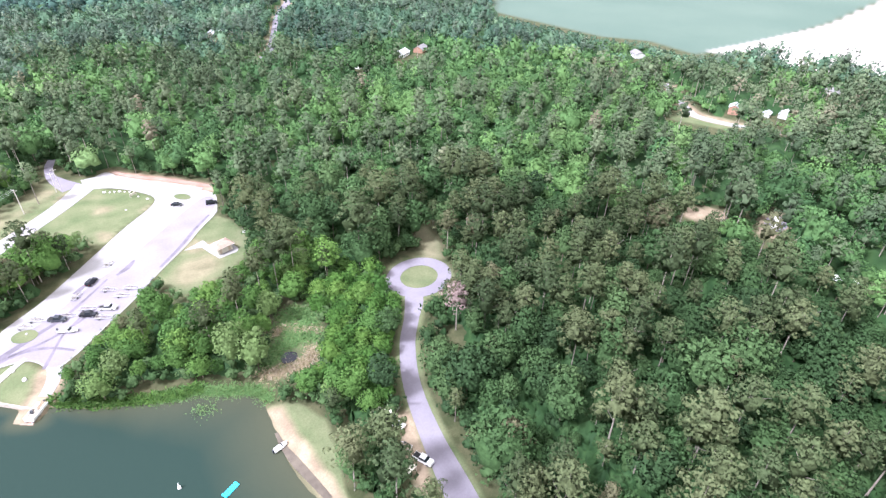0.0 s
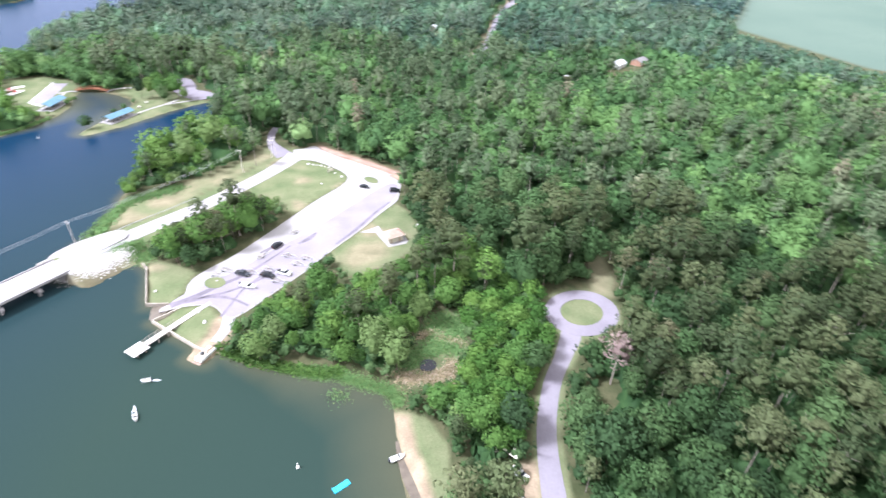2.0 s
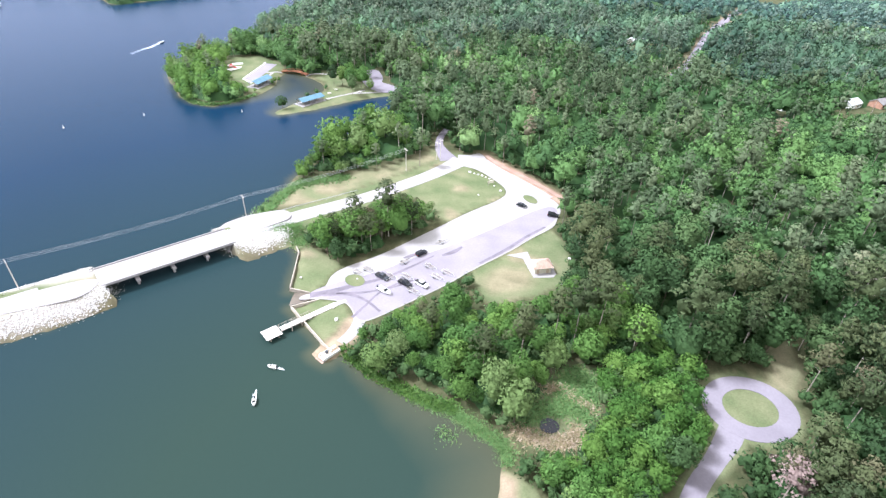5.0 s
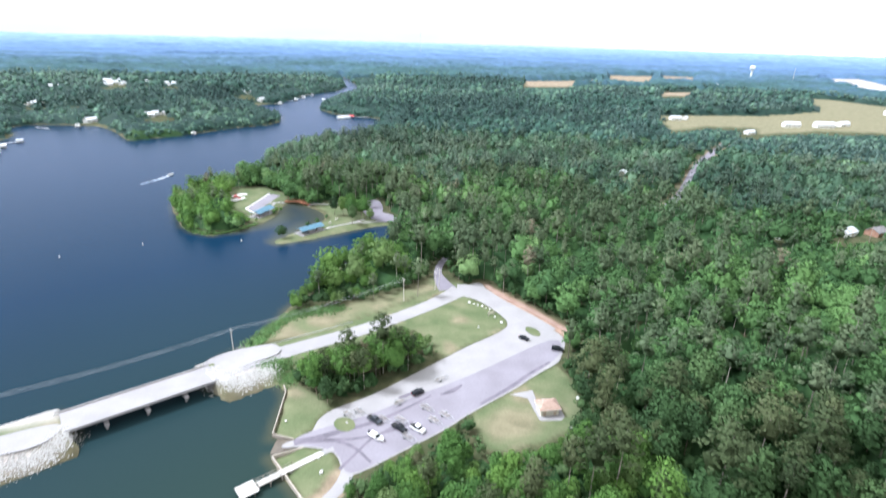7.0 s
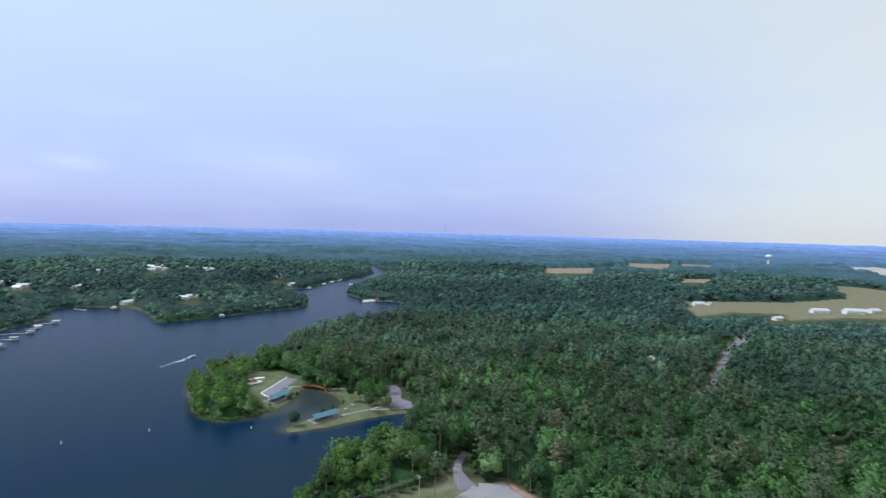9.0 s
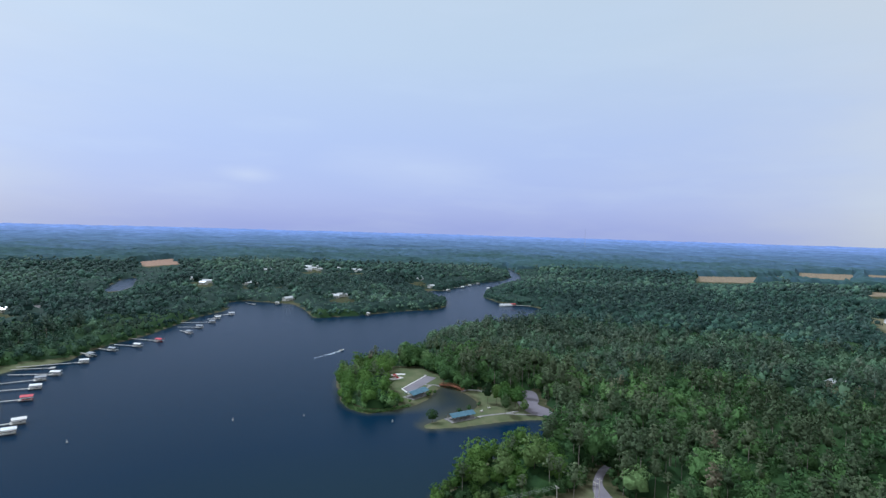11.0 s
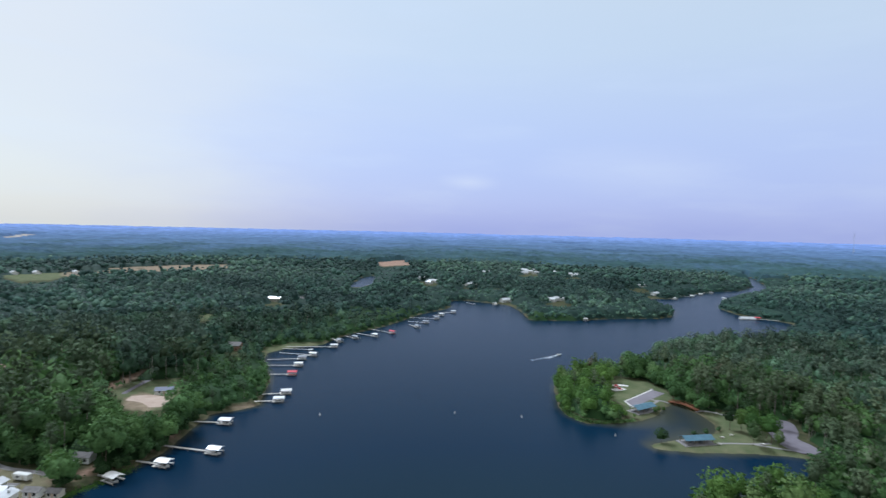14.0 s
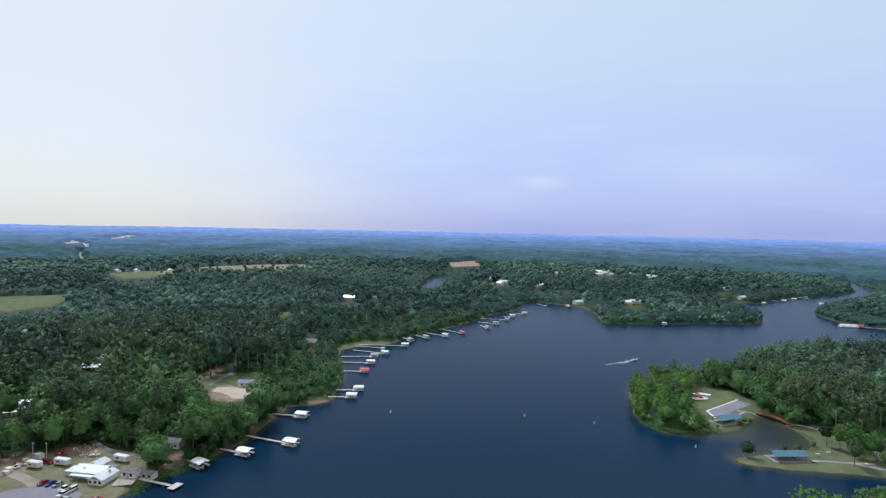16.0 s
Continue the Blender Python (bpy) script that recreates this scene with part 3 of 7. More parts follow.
FAR_CLEARING_2 = [(-2900, 500), (-2760, 560), (-3300, 800), (-3500, 760)]
CLAY_FAR = [(-1171, 1080), (-1205, 1240), (-1020, 1085), (-1010, 970)]
LOT_P = [(-64, 385), (-53, 393), (-46, 371), (-47, 362), (-38, 357), (-33, 347), (-43, 340), (-53, 349), (-60, 364)]
MEADOW = [(-157, 381), (-163, 408), (-144.5, 415), (-126.7, 403), (-120, 398), (-116, 384), (-117, 371), (-115.5, 352), (-116.1, 339), (-122.7, 333), (-133, 350), (-149, 364)]
STRIP_GRASS = [(-99, 303), (-95, 314), (-84, 330), (-77, 347), (-82, 359), (-96, 375), (-84, 384), (-70, 372), (-60, 362), (-52, 348), (-38, 342), (-40, 336), (-47, 332), (-54, 327), (-71, 313), (-90, 298), (-104, 299)]
MARINA = [(-301, 44), (-303, 57), (-295, 72), (-284, 86), (-268, 94), (-254, 93), (-246, 86), (-238, 78), (-233, 66), (-236, 40), (-262, 30)]
YARD = [(-368, 149), (-382, 166), (-372, 190), (-352, 186), (-332, 174), (-318, 161), (-321, 149), (-335, 145)]
YARD_SAND = [(-352, 150), (-357, 162), (-336, 170), (-325, 164), (-321, 150), (-334, 144)]
DOCK_LAWN = [(-420, 306), (-416, 283), (-400, 268), (-384, 262), (-372, 258), (-388, 276), (-399, 292), (-391, 325), (-394, 340)]
MARINA_SOIL = [(-304, 46), (-299, 57), (-291, 59), (-284, 53), (-292, 46)]
YARD_SOIL = [(-300, 66), (-301, 76), (-288, 82), (-284, 77), (-291, 70)]
BANK_SOIL = [(-262, 89), (-261, 96), (-264, 110), (-269, 129), (-279, 146), (-275, 148), (-263, 130), (-258, 112), (-256, 95)]
DRIVE_SOIL = [(-374, 148), (-391, 168), (-404, 186), (-411, 184), (-398, 164), (-382, 145)]
BANK_CLEAR = [(-574, 302), (-591, 334), (-612, 330), (-600, 305)]
POINT_SAND = [(-286, 196), (-291, 200), (-295, 197), (-295, 186), (-291, 185)]
RIP_1 = [(-104.5, 141), (-105, 134), (-107.5, 128.5), (-114.5, 123.5), (-123, 118.5), (-132, 111.5), (-135, 117), (-120, 128), (-110, 133)]
RIP_2 = [(-79, 167.5), (-74, 164.5), (-66.5, 165), (-60, 171.5), (-57.5, 175), (-64, 180), (-72, 176)]
RIP_3 = [(-109, 147.5), (-118, 150.5), (-132, 139.5), (-138, 133), (-125, 138), (-112, 143)]
RIP_4 = [(-86, 176), (-81, 185), (-75, 191.5), (-70, 189), (-78, 181)]
CAUSEWAY_STRIP = [(-235, 72), (-150, 130), (-104, 152), (-98, 135), (-125, 110), (-240, 15)]
GRASS_AREAS = [MARSH, GREEN_TRI, LAWN_A, LAWN_B, REST_LAWN, LAKE_LAWN, MEADOW, STRIP_GRASS, YARD, DOCK_LAWN, BANK_CLEAR, MARINA, FIELD_L, FIELD_L2, NE_YARD, SOUTH_VERGE, FIELD_N1, BRIDGE_BANK, NORTH_VERGE, SPUR_EARTH]
SANDY_AREAS = [CAMP_LOT, LAUNCH, CAMP_BANK, SAND_SPIT, CAMP_CLEAR, YARD_SAND, POINT_SAND, STRIP_L, FIELD_F1, FIELD_F2, FIELD_F3, FIELD_N2, FIELD_N3, FIELD_N4, FIELD_N5]
CLAY_AREAS = [MARINA_SOIL, YARD_SOIL, BANK_SOIL, DRIVE_SOIL, RED_BANK, CLAY_FAR]
CROP_AREAS = [GREEN_FIELD]
BARE_AREAS = [HIGHWAY, FAR_CLEARING, FAR_CLEARING_2, BARE_FIELD, FIELD_N6, RIP_1, RIP_2, RIP_3, RIP_4]
OPEN_AREAS = GRASS_AREAS + SANDY_AREAS + [q for q in CLAY_AREAS if q is not BANK_SOIL] + CROP_AREAS + BARE_AREAS + [LOT, LOT_P, CAUSEWAY_STRIP]
FOREST_ROAD = [(0, 246, 4.0), (-4, 257, 2.6), (-5.6, 266, 1.8), (-4, 279, 1.2)]
ROADS = [FOREST_ROAD, CAMP_ROAD, RING_SPUR, NE_ROAD, N_ROAD]
# houses: x, y, width, depth, wall height, turn, roof, wall
HOUSES_NE = [(334, 120, 7, 6, 4.5, 20, "white", "brick"), (404, 236, 11, 8, 3, 60, "grey", "white"), (353, 98, 9, 5, 2.6, 10, "white", "white"), (345, 105, 6, 4, 2.5, 10, "white", "white"), (428, 97, 10, 6, 2.8, 75, "grey", "cream"),
             (269, 351, 12, 8, 3, 30, "grey", "brick"), (248, 348, 12, 8, 3, 30, "white", "white"), (202, 338, 7, 6, 4.5, 15, "white", "white"), (231, 269, 6, 4, 2.6, 40, "white", "white"), (166, 503, 10, 7, 3, 20, "brown", "white"), (150, 497, 10, 6, 3, 60, "white", "cream")]
HOUSES_N = [(331, 868, 16, 9, 4, 10, "white", "white"), (350, 878, 9, 7, 3, 50, "white", "white"), (388, 756, 12, 8, 3.5, 20, "white", "white"), (481, 826, 22, 10, 4.5, 0, "white", "white"), (525, 822, 26, 12, 5, 0, "white", "white"),
            (560, 836, 18, 10, 4, 20, "white", "white"), (719, 955, 26, 14, 6, 10, "white", "white"), (1078, 1510, 60, 22, 8, 15, "white", "white"), (1160, 1560, 50, 20, 8, 15, "white", "white"), (436, 1640, 14, 10, 5, 15, "white", "white"),
            (700, 1560, 30, 14, 5, 0, "white", "white"), (640, 1500, 24, 12, 5, 0, "white", "white"), (-130, 1900, 20, 12, 6, 0, "white", "white")]
HOUSES_BANK = [(-426, 259, 11, 9, 4.5, 40, "grey", "brick"), (-658, 442, 17, 9, 4, 35, "white", "cream"), (-640, 470, 10, 8, 3.5, 35, "grey", "white"), (-617, 78, 8, 6, 3, 10, "white", "white"), (-469, 117, 15, 8, 3, 60, "brown", "white"),
               (-461, 131, 13, 7, 3, 60, "navy", "white"), (-447, 103, 12, 8, 3, 60, "white", "white"), (-382, 59, 9, 5, 2.6, 70, "white", "white"), (-368, 55, 9, 5, 2.6, 70, "white", "white"), (-346, 171, 10.5, 5.6, 2.6, 52, "navy", "white"),
               (-272, 107, 7, 5, 3, 40, "grey", "white"), (-1176, 292, 16, 9, 4, 0, "white", "white"), (-1188, 262, 14, 9, 4, 0, "white", "white"), (-1150, 345, 14, 9, 4, 0, "white", "white")]
HOUSES_FAR = [(-677, 775), (-690, 800), (-610, 797), (-600, 810), (-672, 1139), (-690, 1120), (-646, 1051), (-630, 1070), (-553, 1093), (-540, 1080), (-400, 735), (-394, 748), (-383, 1036), (-378, 1022), (-330, 958), (-1053, 2400),
              (-757, 1814), (-637, 1644), (-160, 806), (-450, 690), (-990, 1560), (-700, 1160), (-610, 1115), (-720, 1010), (-560, 830), (-660, 1090), (-745, 830), (-800, 1820), (-690, 1700), (-600, 1560), (-520, 1420), (-1430, 900), (-1500, 1400)]
HOUSES_FAR = [(x, y, 12 + (i * 5) % 7, 8, 4, (i * 37) % 90, "white", "white") for i, (x, y) in enumerate(HOUSES_FAR)]
HOUSES = HOUSES_NE + HOUSES_N + HOUSES_BANK + HOUSES_FAR


def inside(px, py, poly):
    """Which points lie in a polygon."""
    res = np.zeros(px.shape, bool)
    n = len(poly)
    for i in range(n):
        (x0, y0), (x1, y1) = poly[i], poly[(i + 1) % n]
        if y0 != y1:
            res ^= ((y0 > py) != (y1 > py)) & (px < (x1 - x0) * (py - y0) / (y1 - y0) + x0)
    return res


def edge_distance(px, py, poly, closed=True):
    """Distance to a polyline; with a third column also that column's value at the nearest place."""
    best, val = np.full(px.shape, 1e9), np.zeros(px.shape)
    n = len(poly)
    for i in range(n if closed else n - 1):
        a, b = poly[i], poly[(i + 1) % n]
        dx, dy = b[0] - a[0], b[1] - a[1]
        t = np.clip(((px - a[0]) * dx + (py - a[1]) * dy) / (dx * dx + dy * dy + 1e-9), 0, 1)
        d = np.hypot(px - a[0] - t * dx, py - a[1] - t * dy)
        near = d < best
        best = np.where(near, d, best)
        if len(a) > 2:
            val = np.where(near, a[2] + t * (b[2] - a[2]), val)
    return best, val


def wave(px, py, size, seed=0.0):
    """Smooth uneven pattern of about that size, between -1 and 1."""
    u, v = px / size + seed * 1.7, py / size - seed * 2.3
    return (np.sin(u * 2.1 + 1.3 * np.sin(v * 1.7 + seed)) + np.sin(v * 2.4 + 1.1 * np.sin(u * 1.9 - seed)) + np.sin((u + v) * 1.6 + 0.9 * np.sin((u - v) * 2.3))) / 3


def ramp01(v, lo, hi):
    t = np.clip((v - lo) / (hi - lo), 0, 1)
    return t * t * (3 - 2 * t)


def shore_distance(px, py):
    """Metres inland from the water's edge; negative in the lake."""
    d, _ = edge_distance(px, py, LAKE)
    d = np.where(inside(px, py, LAKE), -d, d)
    walled = inside(px, py, PARK_WALLED)
    d = d + np.where(walled, 0, 0.7 * wave(px, py, 7.0) + 0.35 * wave(px, py, 2.6, 3.0))
    e, _ = edge_distance(px, py, FAR_POND)
    e = np.where(inside(px, py, FAR_POND), -e, e)
    return np.minimum(d, e), walled


def height(px, py):
    px, py = np.asarray(px, float), np.asarray(py, float)
    d, walled = shore_distance(px, py)
    rise = np.where(walled, 0.9, 4.5)
    z = 1.2 * ramp01(d, -0.3 * rise, rise) - 2.5 * ramp01(-d, 0.1, 9.0) - 0.12
    z = np.where(d > rise, 1.2, z)
    r = np.hypot(px, py - 10)
    z = z + np.where(d > 0, ramp01(r, 450, 1400) * ramp01(d, 0, 120) * (7 + 7 * (1 - 0.75 * ramp01(r, 1700, 2800)) * wave(px, py, 330.0, 1.0)), 0)
    z = z + 48 * np.clip((r - 1500) / 3450, 0, 1) ** 1.7 * (1 + 0.05 * wave(px, py, 900.0, 5.0))
    c, zc = edge_distance(px, py, CAUSEWAY, closed=False)
    bank = zc - 0.06 - 0.5 * np.maximum(0, c - 6.5)
    span = ((px + 106) * 27.5 + (py - 140) * 28 > 0) & ((px + 80) * 27.5 + (py - 170) * 28 < 0)
    z = np.where((c < 14) & ~span, np.maximum(z, bank), z)
    return z


def height_at(x, y):
    return float(height(np.array([x]), np.array([y]))[0])


def np_mesh(name, verts, faces, mat, attrs=None, smooth=False, normals=None):
    """A mesh object from arrays; all faces have the same number of corners."""
    me = bpy.data.meshes.new(name)
    verts, faces = np.asarray(verts, np.float32), np.asarray(faces, np.int32)
    k = faces.shape[1]
    me.vertices.add(len(verts))
    me.vertices.foreach_set("co", verts.ravel())
    me.loops.add(faces.size)
    me.loops.foreach_set("vertex_index", faces.ravel())
    me.polygons.add(len(faces))
    me.polygons.foreach_set("loop_start", np.arange(0, faces.size, k, dtype=np.int32))
    me.polygons.foreach_set("use_smooth", np.full(len(faces), smooth))
    for key, values in (attrs or {}).items():
        at = me.attributes.new(key, "FLOAT", "POINT")
        at.data.foreach_set("value", np.asarray(values, np.float32))
    me.materials.append(mat)
    me.update(calc_edges=True)
    if normals is not None:
        me.normals_split_custom_set_from_vertices(normals)
    return new(name, me)


def polar(rings, angles):
    """Vertices and quads of a fan of rings round the middle of the place; angles in degrees, to the left of +y."""
    rr, aa = np.meshgrid(rings, np.radians(angles), indexing="ij")
    x, y = -np.sin(aa) * rr, 10 + np.cos(aa) * rr
    nr, na = rr.shape
    i = np.arange(nr * na).reshape(nr, na)
    q = np.stack([i[:-1, :-1], i[1:, :-1], i[1:, 1:], i[:-1, 1:]], -1).reshape(-1, 4)
    return x.ravel(), y.ravel(), q


ANGLES = np.concatenate([np.arange(-180, -90, 6.0), np.arange(-90, 95, 0.5), np.arange(95, 181, 5.0)])
RINGS = np.concatenate([[0.5], np.geomspace(12, 40, 20)[:-1], np.geomspace(40, 480, 210)[:-1], np.geomspace(480, 3000, 150)[:-1], np.geomspace(3000, 4990, 18)])
gx, gy, gq = polar(RINGS, ANGLES)
gz = height(gx, gy)


def cover(px, py, areas, soft):
    res = np.zeros(px.shape)
    for poly in areas:
        xs, ys = [p[0] for p in poly], [p[1] for p in poly]
        box = (px > min(xs) - soft) & (px < max(xs) + soft) & (py > min(ys) - soft) & (py < max(ys) + soft)
        if box.any():
            bx, by = px[box], py[box]
            d, _ = edge_distance(bx, by, poly)
            d = np.where(inside(bx, by, poly), d, -d) + 0.5 * wave(bx, by, 4.0)
            res[box] = np.maximum(res[box], np.clip(d / soft + 0.5, 0, 1))
    return res


ring_d = np.abs(np.hypot(gx - RING_C[0], gy - RING_C[1]))
verge = np.clip((12.9 - ring_d) / 1.2, 0, 1)
for road in (CAMP_ROAD, RING_SPUR):
    rd, rw = edge_distance(gx, gy, road, closed=False)
    verge = np.maximum(verge, np.clip((rw + 1.8 - rd) / 1.2, 0, 1))
cd, _ = edge_distance(gx, gy, CAUSEWAY, closed=False)
sandy = cover(gx, gy, SANDY_AREAS, 2.0)
shore_d, _ = shore_distance(gx, gy)
sandy = np.maximum(sandy, 0.3 * np.clip((0.9 - shore_d) / 0.8, 0, 1))
for road in (N_ROAD, NE_ROAD):
    rd, rw = edge_distance(gx, gy, road, closed=False)
    sandy = np.maximum(sandy, np.clip((rw + 2 - rd) / 3, 0, 1))
grass = np.maximum.reduce([cover(gx, gy, GRASS_AREAS, 1.2), verge, np.clip((11 - cd) / 2, 0, 1) * (gz > 0)])
# dry, worn patches in the turf
worn = np.clip(wave(gx, gy, 9.0, 2.0) * 1.5 - 0.55, 0, 0.55) * (np.hypot(gx, gy) < 260) * (np.hypot(gx, gy) > 110)
sandy = np.maximum(sandy, 0.55 * cover(gx, gy, [WORN_LAWN], 5.0))
sandy = np.maximum(sandy, worn * grass * (verge < 0.5))
sandy = np.maximum(sandy, 0.45 * cover(gx, gy, [FIELD_N1, SPUR_EARTH, MARINA], 4.0))
sandy = np.maximum(sandy, np.clip(0.3 + 0.4 * wave(gx, gy, 6.0, 5.0), 0, 0.6) * cover(gx, gy, [NORTH_VERGE], 4.0))
ground = np_mesh("ground", np.stack([gx, gy, gz], 1), gq, GROUND, dict(grass=grass, sandy=sandy, clay=cover(gx, gy, CLAY_AREAS, 2.5), crop=cover(gx, gy, CROP_AREAS, 6), bare=cover(gx, gy, BARE_AREAS, 5)), smooth=True)
tagged(ground, "wooded park land with mown grass and sandy banks", "ground", kind="structure")

# the lake's surface: those cells of a finer fan that reach the water
wx, wy, wq = polar(RINGS, ANGLES)
wet = (shore_d < 6.0)
keep = wet[wq].any(1)
used, inv = np.unique(wq[keep], return_inverse=True)
shoal = 0.9 * np.clip(1 + shore_d[used] / (4 + 16 * np.exp(-((wx[used] - 5) ** 2 + (wy[used] - 75) ** 2) / 900) + 22 * np.exp(-((wx[used] + 100) ** 2 + (wy[used] - 345) ** 2) / 900)), 0, 1) * np.where((wy[used] > 300) & (np.hypot(wx[used] + 98, wy[used] - 345) > 45), 0.62, 1.0)
water = np_mesh("water", np.stack([wx[used], wy[used], np.zeros(len(used))], 1), inv.reshape(-1, 4), WATER, dict(shoal=shoal), smooth=True)
tagged(water, "calm dark green lake water with brownish shallows", "water", kind="structure")

# ---- trees ----


def clumps(centres, radii, count, size, flat, seed, droop=0.0):
    """Leaf sprays: small pointed blades lying over the upper outside of several tufts. Returns vertices, triangles and outward directions."""
    r = np.random.default_rng(seed)
    which = np.arange(count) % len(centres)
    d = r.normal(size=(count, 3))
    d[:, 2] = np.abs(d[:, 2]) * 0.9 - 0.3
    d /= np.linalg.norm(d, axis=1, keepdims=True)
    rad = radii[which][:, None] * r.uniform(0.8, 1.2, (count, 1))
    c = centres[which] + d * rad * np.array([1, 1, flat])
    nrm = d * np.array([1, 1, 1 / flat]) + r.normal(size=(count, 3)) * 0.22 + np.array([0, 0, 0.15])
    nrm /= np.linalg.norm(nrm, axis=1, keepdims=True)
    u = np.cross(nrm, r.normal(size=(count, 3)))
    u /= np.linalg.norm(u, axis=1, keepdims=True)
    v = np.cross(nrm, u)
    s = size * r.uniform(0.6, 1.35, (count, 1))
    e = size * r.uniform(0.5, 1.1, (count, 1))
    q = np.stack([c - u * s * 0.5 - v * e * 0.32, c + u * s * 0.5 - v * e * 0.32, c + v * e * 0.75 - nrm * e * 0.15], 1)
    return q.reshape(-1, 3), np.arange(count * 3).reshape(-1, 3), np.repeat(d, 3, 0)


def lobe_cores(centres, radii, flat, seed, fill, bands, sides):
    """The dense leafy inside of a crown: one lumpy mass a lobe."""
    r = np.random.default_rng(seed)
    vs, fs = [], []
    for c, rad in zip(centres, radii):
        o = len(vs)
        vs.append(c + np.array([0, 0, rad * flat * fill * r.uniform(0.9, 1.1)]))
        for b in range(bands):
            e = math.pi / 2 - (b + 1) * (math.pi * 0.74) / bands
            for s in range(sides):
                t = 2 * math.pi * (s + 0.5 * b) / sides
                k = rad * r.uniform(0.78, 1.16) * fill
                vs.append(c + np.array([math.cos(t) * math.cos(e) * k, math.sin(t) * math.cos(e) * k, math.sin(e) * k * flat]))
        for s in range(sides):
            n = (s + 1) % sides
            fs.append((o, o + 1 + s, o + 1 + n))
            for b in range(bands - 1):
                p, q = o + 1 + b * sides, o + 1 + (b + 1) * sides
                fs += [(p + s, q + s, p + n), (q + s, q + n, p + n)]
    return np.array(vs), np.array(fs)


def crown_of(tufts, radii, flat, per, size, cores, core_radii, seed, sides=5):
    """Leaf sprays on many tufts round a few dense inner masses: vertices, triangles, and normals that follow the billows."""
    v1, f1 = lobe_cores(cores, core_radii, 0.9, seed, 1.0, 2, sides)
    mid = v1.mean(0)
    wide = np.abs(v1 - mid).max()
    n1 = (v1 - mid) / wide + np.array([0, 0, 0.25])
    v2, f2, n2 = np.zeros((0, 3)), np.zeros((0, 3), int), np.zeros((0, 3))
    if per:
        v2, q, n2 = clumps(tufts, radii, per * len(tufts), size, flat, seed + 1)
        n2 = n2 + 0.55 * (v2 - mid) / wide + np.array([0, 0, 0.2])
        f2 = q + len(v1)
    n = np.concatenate([n1, n2])
    return np.concatenate([v1, v2]), np.concatenate([f1, f2]), n / np.linalg.norm(n, axis=1, keepdims=True)


def broad_crown(h, w, tufts, per, size, seed, cores=5, sides=5):
    """A billowing, uneven dome of leaf tufts for a broadleaf tree h high and w wide."""
    r = np.random.default_rng(seed)
    k = np.arange(tufts)
    a = k * 2.39996 + r.uniform(0, 6)
    up = 1 - (k + 0.5) / max(tufts, 1) * 1.35 + r.normal(size=tufts) * 0.07
    up = np.clip(up, -0.4, 1)
    out = np.sqrt(1 - up ** 2)
    bulge = 1 + 0.2 * np.sin(2 * a + seed) + 0.14 * np.sin(3 * a + 2.3 * seed) + r.uniform(-0.16, 0.1, tufts)
    c = np.stack([np.cos(a) * out * bulge * w * 0.42, np.sin(a) * out * bulge * w * 0.42, h * 0.58 + up * h * 0.36 * (0.9 + 0.12 * np.sin(2 * a - seed))], 1)
    rad = w * r.uniform(0.09, 0.16, tufts) * (1.6 if tufts < 16 else 1.0)
    t = np.arange(cores)
    b = t * 2.1 + r.uniform(0, 6)
    reach = w * 0.2 * (t > 0) if cores > 1 else np.zeros(cores)
    cc = np.stack([np.cos(b) * reach, np.sin(b) * reach, h * (0.64 - 0.16 * (t > 0) + r.normal(size=cores) * 0.03)], 1)
    return crown_of(c, rad, 0.8, per, size, cc, w * r.uniform(0.22, 0.3, cores) * (1.5 if cores == 1 else 1.0), seed, sides)


def pine_crown(h, w, tufts, per, size, seed, cores=3, sides=4):
    """Brush-like tufts of needles on short boughs, round the top of a tall bare trunk."""
    r = np.random.default_rng(seed)
    k = (np.arange(tufts) + 0.5) / max(tufts, 1)
    zz = h * (0.55 + 0.44 * k ** 0.8)
    a = np.arange(tufts) * 2.39996 + r.uniform(0, 6)
    spread = np.clip(1.05 - ((zz / h - 0.6) / 0.42) ** 2, 0.06, 1) * np.clip((zz / h - 0.42) / 0.14, 0.5, 1)
    ring = w * 0.5 * spread * r.uniform(0.35, 1.08, tufts) * (1 + 0.22 * np.sin(2 * a + seed))
    c = np.stack([np.cos(a) * ring, np.sin(a) * ring, zz + ring * 0.12], 1)
    rad = w * r.uniform(0.08, 0.14, tufts) * (1.7 if tufts < 16 else 1.0)
    t = (np.arange(cores) + 0.5) / cores
    cc = np.stack([r.normal(size=cores) * w * 0.08, r.normal(size=cores) * w * 0.08, h * (0.6 + 0.26 * t)], 1)
    return crown_of(c, rad, 0.62, per, size, cc, w * (0.24 - 0.13 * t) * (1.6 if cores == 1 else 1.0), seed, sides)


def tube(points, radii, sides):
    """A tapered limb along points: vertices and quads."""
    vs, fs = [], []
    for k, (p, r) in enumerate(zip(points, radii)):
        for s in range(sides):
            t = 2 * math.pi * s / sides
            vs.append((p[0] + math.cos(t) * r, p[1] + math.sin(t) * r, p[2]))
        if k:
            b = (k - 1) * sides
            fs += [(b + s, b + (s + 1) % sides, b + sides + (s + 1) % sides, b + sides + s) for s in range(sides)]
    return vs, fs


